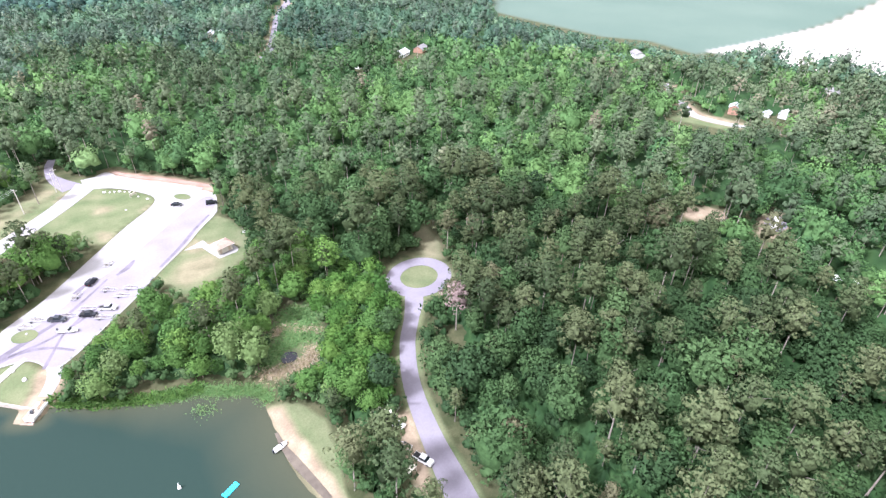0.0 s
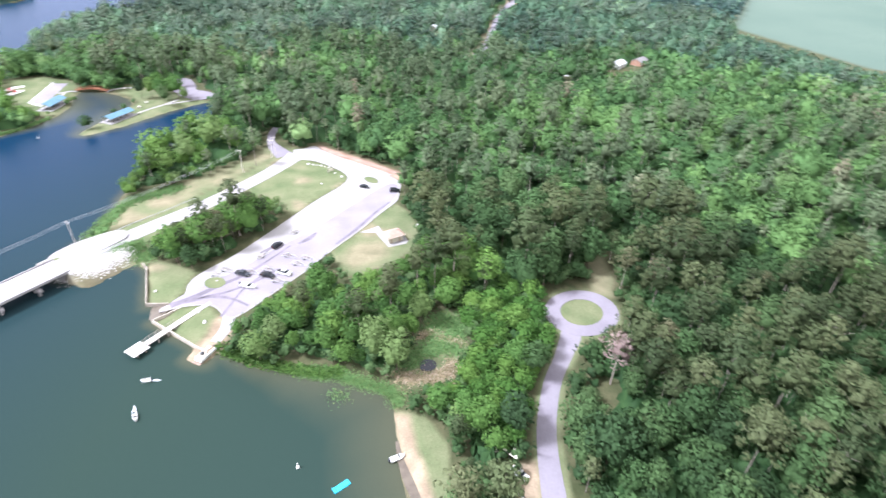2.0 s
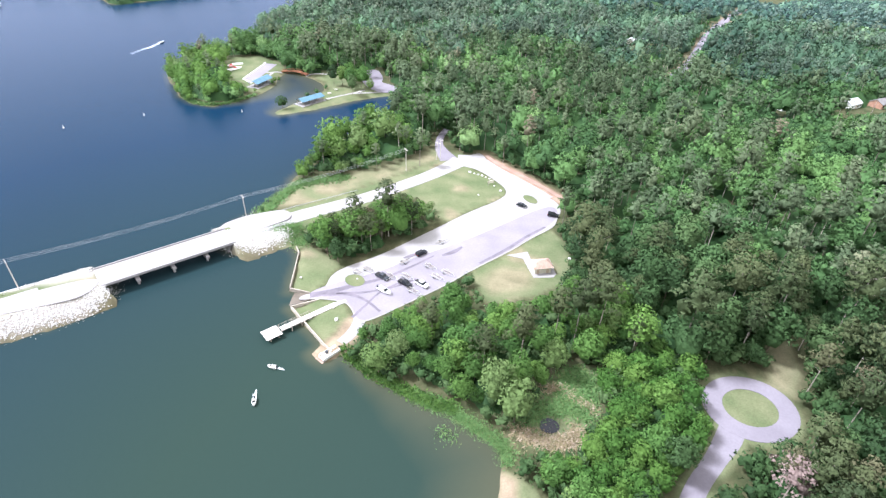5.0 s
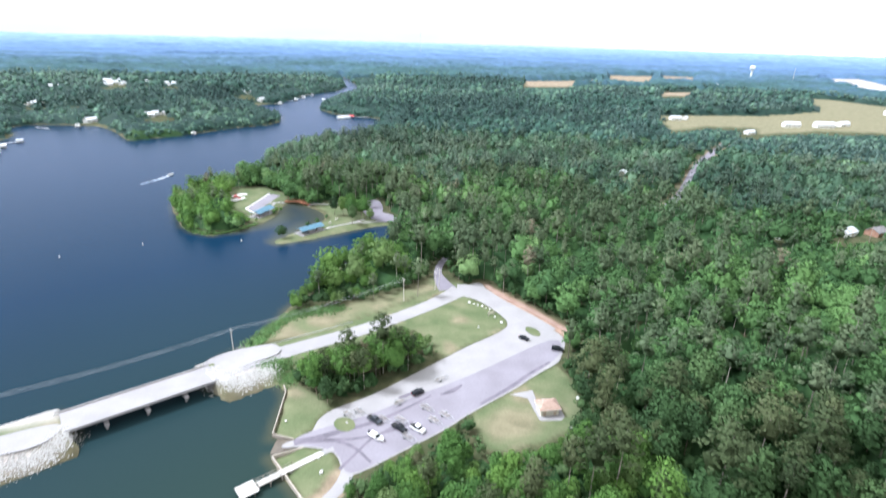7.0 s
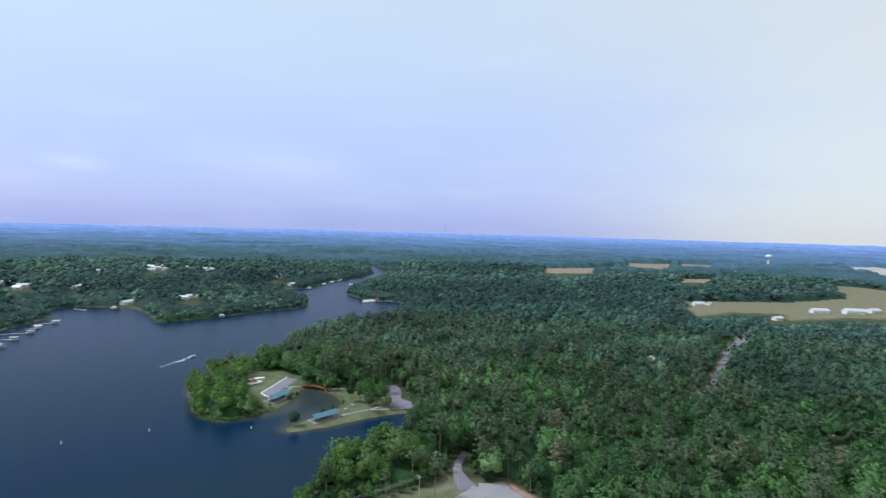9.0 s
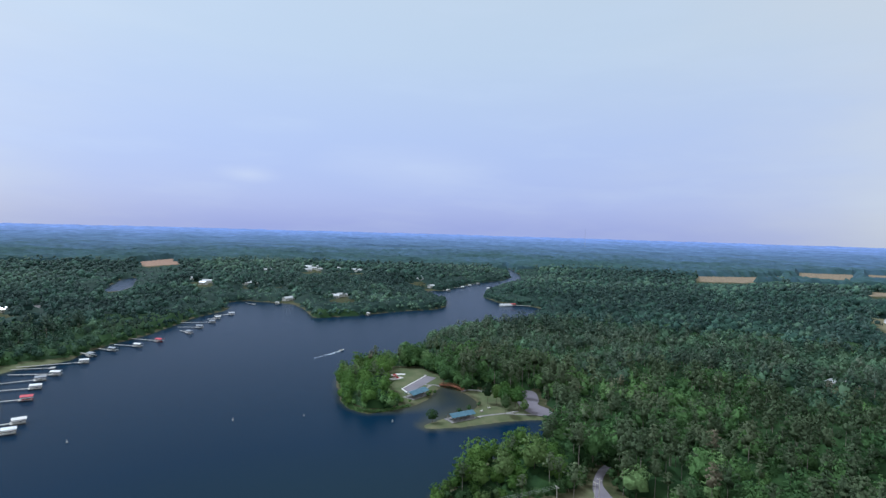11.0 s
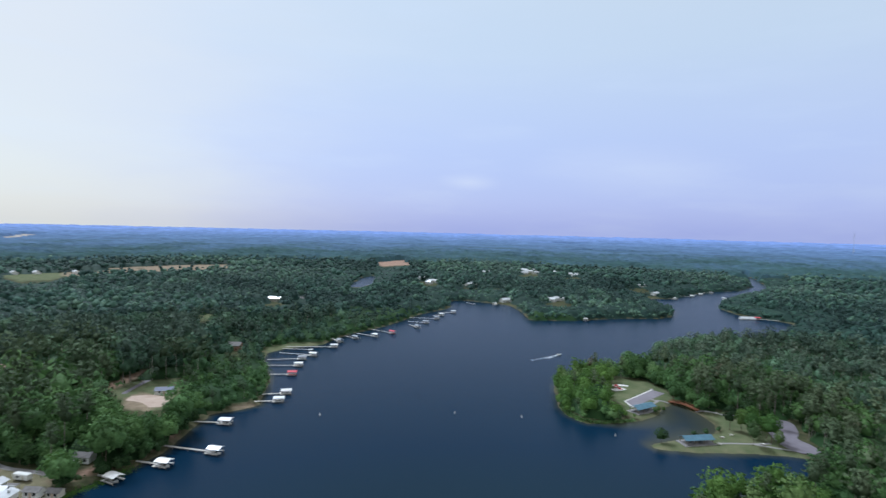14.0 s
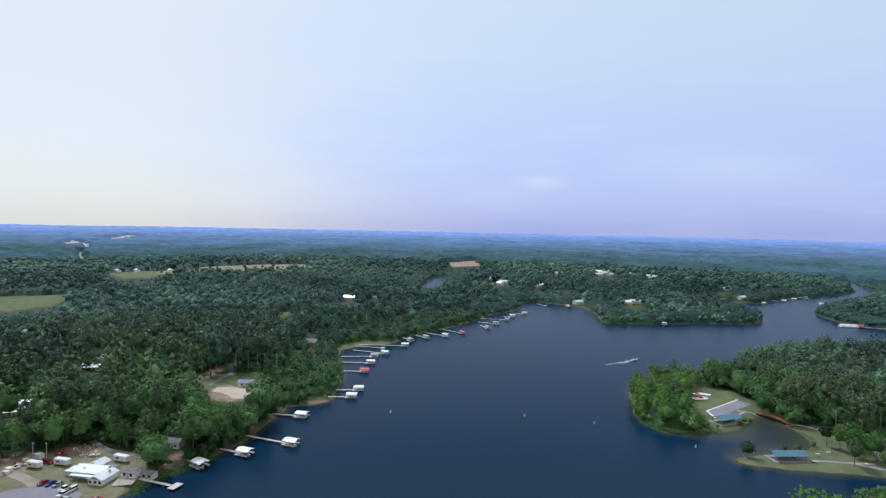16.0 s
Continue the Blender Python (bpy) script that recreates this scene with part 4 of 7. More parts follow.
def trunk_mesh(h, top, girth, limbs, seed, sides=6):
    """A tapered, slightly leaning trunk with limbs that rise outwards."""
    r = random.Random(seed)
    lean = (r.uniform(-0.4, 0.4), r.uniform(-0.4, 0.4))
    vs, fs = tube([(lean[0] * k, lean[1] * k, -0.25 + (h * top + 0.25) * k) for k in (0, 0.08, 0.45, 1)], [girth * 1.4, girth, girth * 0.75, girth * 0.25], sides)
    for i in range(limbs):
        z0 = h * top * r.uniform(0.5, 0.92)
        a, ln = r.uniform(0, 6.28), h * r.uniform(0.12, 0.2)
        b = len(vs)
        k = z0 / (h * top)
        v2, f2 = tube([(lean[0] * k, lean[1] * k, z0), (lean[0] * k + math.cos(a) * ln * 0.6, lean[1] * k + math.sin(a) * ln * 0.6, z0 + ln * 0.4), (lean[0] * k + math.cos(a) * ln, lean[1] * k + math.sin(a) * ln, z0 + ln * 0.8)], [girth * 0.4, girth * 0.28, girth * 0.1], 4)
        vs += v2
        fs += [tuple(j + b for j in f) for f in f2]
    return np.array(vs), np.array(fs)


TREE_ISLAND = [(-50, 178), (-49, 170), (-40, 163), (-30.7, 168), (-17, 178.5), (-5, 194), (-9, 202), (-20, 201.5), (-34, 191.5)]


def wooded(x, y, margin):
    """Which places lie under trees: all land but open ground, roads and house plots."""
    d, _ = shore_distance(x, y)
    ok = d > 0.6 + margin
    for poly in OPEN_AREAS:
        ok &= ~inside(x, y, poly)
        if margin or poly in PAVED_AREAS:
            xs, ys = [q[0] for q in poly], [q[1] for q in poly]
            near = ok & (x > min(xs) - 6) & (x < max(xs) + 6) & (y > min(ys) - 6) & (y < max(ys) + 6)
            if near.any():
                e, _ = edge_distance(x[near], y[near], poly)
                ok[near] &= e > max(margin, 2.6 if poly in PAVED_AREAS else 0)
    for road in ROADS:
        dd, w = edge_distance(x, y, road, closed=False)
        ok &= dd > w + 2.8 + margin
    dd, _ = edge_distance(x, y, CAUSEWAY, closed=False)
    ok &= dd > np.where(inside(x, y, TREE_ISLAND), 5.0, 9.5) + margin
    ok &= np.hypot(x - RING_C[0], y - RING_C[1]) > RING_OUT + 2.2 + margin
    reedy, _ = edge_distance(x, y, [(-6, 103), (4, 98), (11, 92), (16, 86)], closed=False)
    ok &= reedy > 3.6
    for k in (1.0, 0.95, 0.9):
        ok &= np.hypot(x - DEAD_PINE[0] * k, y - DEAD_PINE[1] * k) > 3.4
    for hx, hy, hw, hd, *_ in HOUSES:
        f = math.hypot(hx, hy - 25)
        for s in (0.0, 5.0 + f * 0.012):
            ok &= np.hypot(x - hx * (1 - s / f), y - hy * (1 - s / f)) > 0.5 * hw + 3
    return ok


PAVED_AREAS = [LOT, LOT_P]
DEAD_PINE = (71.9, 74.4)


# Where trees stand: a jittered lattice over all land that is not open ground.
def tree_sites(spacing, r0, r1, a0, a1, seed):
    r = np.random.default_rng(seed)
    n = int(r1 / spacing / 0.9) + 2
    i, j = np.meshgrid(np.arange(-n, n + 1), np.arange(-n, n + 1))
    x = (i + 0.5 * (j % 2)).ravel() * spacing + r.uniform(-0.62, 0.62, i.size) * spacing
    y = j.ravel() * spacing * 0.9 + 10 + r.uniform(-0.62, 0.62, i.size) * spacing
    rr, aa = np.hypot(x, y - 10), np.degrees(np.arctan2(-x, y - 10))
    ok = (rr >= r0) & (rr < r1) & (aa > a0) & (aa < a1)
    x, y = x[ok], y[ok]
    ok = wooded(x, y, 0.0)
    return x[ok], y[ok]


BRIGHT_ZONE = [(28, 122), (52, 116), (70, 116), (66, 100), (62, 92), (52, 78), (44, 66), (38, 62), (32, 72), (22, 84), (36, 88), (42, 100), (40, 112)]


POINT_WOODS = [(-200, 290), (-200, 440), (-100, 440), (-30, 405), (-20, 335), (-110, 330)]
POINT_TIP = [(-200, 300), (-200, 420), (-165, 420), (-150, 365), (-118, 335), (-118, 300)]
NORTH_SHORE = [(-76, 190), (-70, 250), (-45, 292), (-12, 265), (-40, 230), (-66, 197)]
LUSH_ZONE = [(-34, 122), (-5, 98), (16, 86), (34, 60), (66, 104), (56, 140), (30, 146), (-8, 142)]


def kinds(x, y, seed):
    """0 broadleaf, 1 pine, 2 low bright growth, with a size and a tint for each site."""
    r = np.random.default_rng(seed)
    stand = wave(x, y, 38.0, 0.6) * 0.45 + wave(x, y, 150.0, 2.2) * 0.5
    lush = inside(x, y, LUSH_ZONE) | inside(x, y, TREE_ISLAND) | inside(x, y, NORTH_SHORE) | inside(x, y, POINT_TIP)
    pine = r.random(len(x)) < np.where(inside(x, y, TREE_ISLAND), 0.45, np.where(lush, 0.12, np.clip(0.42 + 0.85 * stand, 0.06, 0.92)))
    k = np.where(pine, 1, 0)
    k = np.where(inside(x, y, BRIGHT_ZONE), np.where(r.random(len(x)) < 0.92, 2, 0), k)
    edge, _ = shore_distance(x, y)
    k = np.where((edge < 7) & (r.random(len(x)) < 0.6), 0, k)
    grow = np.where(k == 2, r.uniform(0.6, 1.0, len(x)), np.where((k == 0) & (r.random(len(x)) < 0.4), r.uniform(0.5, 0.78, len(x)), np.clip(r.normal(1.0, 0.21, len(x)), 0.62, 1.5)))
    grow *= np.where(inside(x, y, LUSH_ZONE) & (k == 0), 0.8, 1.0) * np.where(inside(x, y, POINT_TIP), 0.78, 1.0)
    grow *= np.where((x < -236) & (np.hypot(x, y) < 520), 1.42, 1.0)
    tint = np.clip(np.where(lush, 0.58, 0.46) + 0.22 * wave(x, y, 55.0, 4.0) + np.where(np.hypot(x, y) > 300, 0.32, 0.18) * wave(x, y, 210.0, 1.0) + r.normal(size=len(x)) * 0.19, 0.01, 0.99)
    tint = np.where((x < -236) & (np.hypot(x, y) < 620) & (k == 1), tint * 0.5, tint)
    return k, grow, tint


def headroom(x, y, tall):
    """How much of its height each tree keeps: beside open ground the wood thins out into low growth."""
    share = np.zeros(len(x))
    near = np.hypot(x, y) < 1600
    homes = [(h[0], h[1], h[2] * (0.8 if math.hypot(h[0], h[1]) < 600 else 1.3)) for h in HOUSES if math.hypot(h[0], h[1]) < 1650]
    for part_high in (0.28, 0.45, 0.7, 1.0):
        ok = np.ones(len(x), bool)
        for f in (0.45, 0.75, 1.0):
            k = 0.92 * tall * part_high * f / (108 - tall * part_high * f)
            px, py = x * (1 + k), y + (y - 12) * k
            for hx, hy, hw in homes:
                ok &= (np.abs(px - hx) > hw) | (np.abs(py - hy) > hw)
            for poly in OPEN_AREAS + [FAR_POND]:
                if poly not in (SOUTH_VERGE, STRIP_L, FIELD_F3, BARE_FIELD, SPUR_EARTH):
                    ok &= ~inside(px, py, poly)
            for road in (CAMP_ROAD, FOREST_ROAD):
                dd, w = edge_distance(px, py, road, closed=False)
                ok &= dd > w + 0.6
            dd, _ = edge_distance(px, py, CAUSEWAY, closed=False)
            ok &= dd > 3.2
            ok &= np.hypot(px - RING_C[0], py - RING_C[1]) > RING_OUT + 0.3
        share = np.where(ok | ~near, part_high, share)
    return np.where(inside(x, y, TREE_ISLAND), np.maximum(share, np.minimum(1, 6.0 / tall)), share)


def plant(name, label, form, x, y, z, grow, tint, turn, mat):
    """All trees of one shape as one joined woodland object."""
    verts, faces, *extra = form
    n, m = len(x), len(verts)
    if not n:
        return None
    c, s = np.cos(turn), np.sin(turn)
    vx = verts[None, :, 0] * c[:, None] - verts[None, :, 1] * s[:, None]
    vy = verts[None, :, 0] * s[:, None] + verts[None, :, 1] * c[:, None]
    g = grow[:, None]
    vv = np.stack([vx * g + x[:, None], vy * g + y[:, None], verts[None, :, 2] * g + z[:, None]], -1).reshape(-1, 3)
    ff = (faces[None] + (np.arange(n) * m)[:, None, None]).reshape(-1, faces.shape[1])
    nn = None
    if extra:
        e = extra[0][None]
        nn = np.stack([e[..., 0] * c[:, None] - e[..., 1] * s[:, None], e[..., 0] * s[:, None] + e[..., 1] * c[:, None], np.broadcast_to(e[..., 2], (n, m))], -1).reshape(-1, 3)
    ob = np_mesh(name, vv, ff, mat, dict(tint=np.repeat(tint, m)), smooth=True, normals=nn)
    return tagged(ob, label, "woodland", kind="stuff")


def tree_thing(name, label, crown, trunk, leaf, bark):
    """One tree: an Empty at its foot with trunk and crown."""
    root = new(name)
    root.empty_display_size = 0.5
    t = np_mesh("trunk", trunk[0], trunk[1], bark)
    t.parent = root
    c = np_mesh("crown", crown[0], crown[1], leaf, smooth=True, normals=crown[2])
    c.parent = root
    return tagged(root, label, "tree", group="trees by the cove")


SHAPES_NEAR = {0: [(broad_crown(h, w, 42, 19, 0.7, 20 + i, 6), trunk_mesh(h, 0.66, 0.2, 2, i, 5)) for i, (h, w) in enumerate(((16, 7.6), (13, 10.4), (15, 8.6), (12, 9.2), (17, 8.2), (13.5, 7.4)))],
               1: [(pine_crown(19 + i % 3, 7.4 + 0.8 * (i % 3), 34, 21, 0.6, 60 + i, 4), trunk_mesh(19 + i % 3, 0.93, 0.17, 2, 30 + i, 5)) for i in range(5)],
               2: [(broad_crown(9, 6.4, 26, 17, 0.55, 90 + i, 5), trunk_mesh(9, 0.6, 0.12, 2, 50 + i, 4)) for i in range(4)]}
SHAPES_NEXT = {0: [(broad_crown(h, w, 24, 11, 0.92, 320 + i, 6, 4), trunk_mesh(13, 0.6, 0.2, 0, i, 3)) for i, (h, w) in enumerate(((15.5, 8.4), (13, 10.6), (14, 9.4), (12.5, 9.8), (16, 9.0)))],
               1: [(pine_crown(18 + i % 2, 7.8, 20, 12, 0.8, 360 + i, 4), trunk_mesh(18, 0.9, 0.2, 0, 30 + i, 3)) for i in range(5)]}
SHAPES_MID = {0: [(broad_crown(13 + i % 3, 9.0 + 0.8 * (i % 4), 12, 4, 1.8, 120 + i, 3, 4), None) for i in range(7)],
              1: [(pine_crown(16.0 + i % 3, 7.4 + 0.7 * (i % 4), 11, 4, 1.5, 160 + i, 2), trunk_mesh(15.5, 0.8, 0.2, 0, 30 + i, 3)) for i in range(6)]}
SHAPES_OUTER = {0: [(broad_crown(12, 8.6 + 0.6 * i, 4, 2, 2.8, 220 + i, 1, 4), None) for i in range(4)], 1: [(pine_crown(15, 6.4 + 0.5 * i, 4, 2, 2.4, 260 + i, 1), None) for i in range(4)]}
SHAPES_FAR = {0: [(broad_crown(12, 10.5, 0, 0, 1, 220 + i, 1, 4), None) for i in range(4)], 1: [(pine_crown(15, 9.0, 0, 0, 1, 260 + i, 1), None) for i in range(4)]}
SHAPES_LOW = {0: [(broad_crown(13, 11.0, 8, 5, 1.7, 520 + i, 3, 4), None) for i in range(4)]}
LEAF_FAR = {0: HAZE_PALE_BROAD_LEAF, 1: HAZE_PALE_PINE_LEAF, 2: BUSH_LEAF}
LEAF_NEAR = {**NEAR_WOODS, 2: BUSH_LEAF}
LEAF_HAZED = {0: HAZED_BROAD, 1: HAZED_PINE}
KIND_NAMES = {0: ("broadleaf_woods", "dense green broadleaf woods on the land round the lake"), 1: ("pine_woods", "olive green pine woods on the land round the lake"), 2: ("bright_thicket", "thicket of low bright green young trees beside the road")}

for zone, (shapes, spacing, r0, r1, a0, a1) in enumerate(((SHAPES_NEAR, 6.6, 25, 180, -113, 92), (SHAPES_NEXT, 7.0, 180, 330, -110, 92), (SHAPES_MID, 7.6, 330, 620, -90, 92), (SHAPES_OUTER, 8.2, 620, 1050, -88, 92), (SHAPES_FAR, 9.8, 1050, 1560, -84, 92), (SHAPES_FAR, 10.0, 60, 420, -181, -113), (SHAPES_FAR, 10.0, 180, 420, -113, -110), (SHAPES_FAR, 10.0, 60, 420, 92, 181))):
    tx, ty = tree_sites(spacing, r0, r1, a0, a1, 100 + zone)
    point = inside(tx, ty, POINT_WOODS)
    if zone == 1:
        ex, ey = tree_sites(5.0, 330, 480, 0, 40, 160)
        on = inside(ex, ey, POINT_WOODS)
        tx, ty = np.concatenate([tx, ex[on]]), np.concatenate([ty, ey[on]])
    elif zone == 2:
        tx, ty = tx[~point], ty[~point]
    if zone == 0:
        ex, ey = tree_sites(3.6, 45, 190, -60, 5, 150)
        young = inside(ex, ey, BRIGHT_ZONE)
        old = ~inside(tx, ty, BRIGHT_ZONE)
        tx, ty = np.concatenate([tx[old], ex[young]]), np.concatenate([ty[old], ey[young]])
        ex, ey = tree_sites(5.2, 45, 190, -60, 40, 152)
        fresh, out = inside(ex, ey, LUSH_ZONE) & ~inside(ex, ey, BRIGHT_ZONE), ~inside(tx, ty, LUSH_ZONE) | inside(tx, ty, BRIGHT_ZONE)
        tx, ty = np.concatenate([tx[out], ex[fresh]]), np.concatenate([ty[out], ey[fresh]])
        ex, ey = tree_sites(3.9, 140, 230, -20, 60, 155)
        on = inside(ex, ey, TREE_ISLAND)
        out = ~inside(tx, ty, TREE_ISLAND)
        tx, ty = np.concatenate([tx[out], ex[on]]), np.concatenate([ty[out], ey[on]])
    low = np.zeros(len(tx), bool)
    if zone < 5:
        # low growth along shores, roads and clearings, down to the ground
        ex, ey = tree_sites((3.4, 3.9, 4.8, 8.0, 9.0)[zone], r0, r1, a0, a1, 170 + zone)
        edge = ~wooded(ex, ey, 4.5) if zone < 3 else shore_distance(ex, ey)[0] < 9
        ex, ey = ex[edge], ey[edge]
        tx, ty, low = np.concatenate([tx, ex]), np.concatenate([ty, ey]), np.concatenate([low, np.ones(len(ex), bool)])
    if zone == 0:
        # an understorey of saplings and shrubs fills the wood below the tall crowns
        ex, ey = tree_sites(5.2, 25, 175, -113, 30, 190)
        shrub = wooded(ex, ey, 4.5)
        ex, ey = ex[shrub], ey[shrub]
        tx, ty, low = np.concatenate([tx, ex]), np.concatenate([ty, ey]), np.concatenate([low, np.ones(len(ex), bool)])
    tz = height(tx, ty)
    kd, gr, ti = kinds(tx, ty, 200 + zone)
    kd, gr = np.where(low, 0, kd), np.where(low, np.clip(gr, 0.8, 1.1) * 0.46, gr)
    turn = np.random.default_rng(300 + zone).uniform(0, 6.28, len(tx))
    gap = (wave(tx, ty, 13.0, 7.0) < -0.5) & (np.random.default_rng(400 + zone).random(len(tx)) < 0.75) & ~inside(tx, ty, BRIGHT_ZONE)
    gr = np.where(gap & (gr > 0.3), gr * 0.45, gr)
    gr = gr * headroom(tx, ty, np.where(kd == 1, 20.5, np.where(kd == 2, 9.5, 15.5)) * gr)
    if zone in (2, 3, 4):
        inland, _ = shore_distance(tx, ty)
        gr = np.where(inland < 40, np.minimum(gr, 0.62 + 0.25 * np.clip(inland / 40, 0, 1)), gr)
    tall = gr > 0.2
    tx, ty, tz, kd, gr, ti, turn, low = (q[tall] for q in (tx, ty, tz, kd, gr, ti, turn, low))
    print("trees", zone, len(tx))
    if zone:
        kd = np.where(kd == 2, 0, kd)
    single = np.zeros(len(tx), bool)
    fresh = inside(tx, ty, LUSH_ZONE) | inside(tx, ty, TREE_ISLAND) | inside(tx, ty, NORTH_SHORE) | inside(tx, ty, POINT_TIP)
    if zone == 0:
        # the trees about the cove and the turning circle are things of their own
        rank = np.argsort(np.hypot(tx - 45, ty - 95))
        for k, cap in ((0, 300), (1, 300), (2, 150)):
            single[[i for i in rank if kd[i] == k and not low[i]][:cap]] = True
    for k, form in [(k, shapes[k]) for k in shapes] + [(-1, SHAPES_LOW[0])]:
        for v, (crown, trunk) in enumerate(form):
            if k < 0:
                on = low & (np.arange(len(tx)) % 4 == v)
                plant("shore_thicket", "low leafy bushes along shores, roads and clearings", crown, tx[on], ty[on], tz[on], gr[on], ti[on], turn[on], NEAR_WOODS[0] if zone < 2 else HAZE_PALE_BROAD_LEAF if zone < 3 else HAZED_BROAD)
                continue
            mine = ~low & (kd == k) & (np.arange(len(tx)) % len(form) == v)
            rest = mine & ~single
            nm, lab = KIND_NAMES[k]
            if k == 0 and zone < 2:
                young = rest & fresh
                plant(nm, lab, crown, tx[young], ty[young], tz[young], gr[young], ti[young], turn[young], LUSH_WOODS)
                leafy = rest & ~fresh
            elif zone == 2:
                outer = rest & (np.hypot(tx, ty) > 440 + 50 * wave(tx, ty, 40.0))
                plant(nm, lab, crown, tx[outer], ty[outer], tz[outer], gr[outer], ti[outer], turn[outer], HALF_HAZED_WOODS[k])
                leafy = rest & ~outer
            else:
                leafy = rest
            plant(nm, lab, crown, tx[leafy], ty[leafy], tz[leafy], gr[leafy], ti[leafy], turn[leafy], (LEAF_NEAR if zone == 0 else LEAF_FAR if zone < 3 else LEAF_HAZED)[k])
            if trunk is not None:
                plant("tree_trunks", "bare trunks standing under the woods", trunk, tx[rest], ty[rest], tz[rest], gr[rest], ti[rest], turn[rest], PALE_BARK if k == 1 else BARK)
            first, last = None, None
            for i in sorted(np.nonzero(mine & single)[0], key=lambda q: fresh[q]):
                first, last = first if fresh[i] == last else None, fresh[i]
                m4 = Matrix.LocRotScale((tx[i], ty[i], tz[i]), Euler((0, 0, turn[i])), (gr[i],) * 3)
                if first is None:
                    nm, lab = (("broadleaf_tree", "green broadleaf tree with a full rounded crown"), ("pine_tree", "tall pine with olive needles on a bare trunk"), ("young_tree", "low bright green young tree in a thicket"))[k]
                    first = tree_thing(nm, lab, crown, trunk, (LUSH_LEAF if fresh[i] else BROAD_LEAF, PINE_LEAF, BUSH_LEAF_NEAR)[k], (BARK, PALE_BARK, BARK)[k])
                    first.matrix_basis = m4
                else:
                    copy_thing(first, Matrix.LocRotScale(m4.translation, m4.to_quaternion(), None)).scale = (gr[i],) * 3

# ---- undergrowth: an uneven leafy layer below the crowns, coloured dark for their shade ----
def undergrowth(r0, r1, step, da, low, rough, leaf, seed):
    rings = np.geomspace(r0, r1, int(math.log(r1 / r0) / step))
    x, y, q = polar(rings, np.arange(-128 if r1 < 300 else -90, 94, da))
    r = np.random.default_rng(seed)
    x, y = x + r.normal(size=len(x)) * 0.4, y + r.normal(size=len(x)) * 0.4
    ok = wooded(x, y, 5.5) & ~inside(x, y, TREE_ISLAND)
    na = len(np.arange(-128 if r1 < 300 else -90, 94, da))
    ok[:na] = False
    ok[-na:] = False
    keep = ok[q].any(1)
    used, inv = np.unique(q[keep], return_inverse=True)
    x, y, ok = x[used], y[used], ok[used]
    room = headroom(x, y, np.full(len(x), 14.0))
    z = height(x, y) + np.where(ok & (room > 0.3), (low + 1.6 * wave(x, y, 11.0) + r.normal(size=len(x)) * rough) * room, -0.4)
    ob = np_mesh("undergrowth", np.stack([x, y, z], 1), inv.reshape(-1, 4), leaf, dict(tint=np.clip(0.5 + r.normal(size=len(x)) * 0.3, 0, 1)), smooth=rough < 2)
    tagged(ob, "leafy undergrowth filling the woods below the crowns", "undergrowth", kind="stuff")


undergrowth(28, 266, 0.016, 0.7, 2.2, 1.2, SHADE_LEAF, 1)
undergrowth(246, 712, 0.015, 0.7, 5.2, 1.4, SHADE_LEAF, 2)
undergrowth(690, 1520, 0.009, 0.6, 6.6, 1.6, HAZED_SHADE_LEAF, 3)

# ---- woods beyond, to the horizon; haze is put into their leaf colour ----
def far_woods(name, r0, r1, step, da, a0, a1, stops):
    rings = np.geomspace(r0, r1, int(math.log(r1 / r0) / step))
    x, y, q = polar(rings, np.arange(a0, a1, da))
    r = np.random.default_rng(5)
    rad = np.hypot(x, y - 10)
    d, _ = shore_distance(x, y)
    top = 12.5 + 2.5 * wave(x, y, 60.0) + r.normal(size=len(x)) * np.where(rad > 2300, 1.1, 2.2)
    clear = np.maximum.reduce([cover(x, y, areas, 8.0) for areas in (GRASS_AREAS, SANDY_AREAS, CLAY_AREAS, CROP_AREAS, BARE_AREAS)])
    for hx, hy, hw, *_ in HOUSES:
        clear = np.maximum(clear, (np.hypot(x - hx, y - hy) < hw + 6) * 1.0)
    top = np.where((d < 5) | (clear > 0.5), -3, top)
    top[: len(np.arange(a0, a1, da))] = -3
    z = height(x, y) + top
    # tint grows with distance, turning the leaf colour blue in place of haze
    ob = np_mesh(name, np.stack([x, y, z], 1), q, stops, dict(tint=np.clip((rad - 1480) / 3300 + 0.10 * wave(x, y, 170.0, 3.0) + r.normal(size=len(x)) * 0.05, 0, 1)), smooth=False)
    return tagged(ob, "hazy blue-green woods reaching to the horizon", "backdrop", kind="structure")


HAZED_FAR_LEAF = leaves("hazed_distant_woods", [(0.0, (0.054, 0.104, 0.105)), (0.12, (0.066, 0.120, 0.148)), (0.3, (0.098, 0.165, 0.265)), (0.6, (0.145, 0.230, 0.420)), (1.0, (0.24, 0.35, 0.72))], True, 1.0)
far_woods("backdrop_woods", 1480, 4960, 0.009, 0.4, -88, 94, HAZED_FAR_LEAF)

# ---- building blocks ----
def part(name, bm, mat, parent, label=""):
    """Links a bmesh as one mesh object under a thing or a part."""
    me = bpy.data.meshes.new(name)
    bmesh.ops.recalc_face_normals(bm, faces=bm.faces)
    bm.to_mesh(me)
    bm.free()
    me.materials.append(mat)
    ob = new(name, me)
    ob.parent = parent
    return tagged(ob, label) if label else ob


def again(ob, x, y, z, turn=0.0):
    """Another part on the same mesh, elsewhere under the same parent."""
    o = ob.copy()
    scene.collection.objects.link(o)
    o.parent = ob.parent
    o.matrix_basis = pose(x, y, z, 0, 0, turn)
    return o


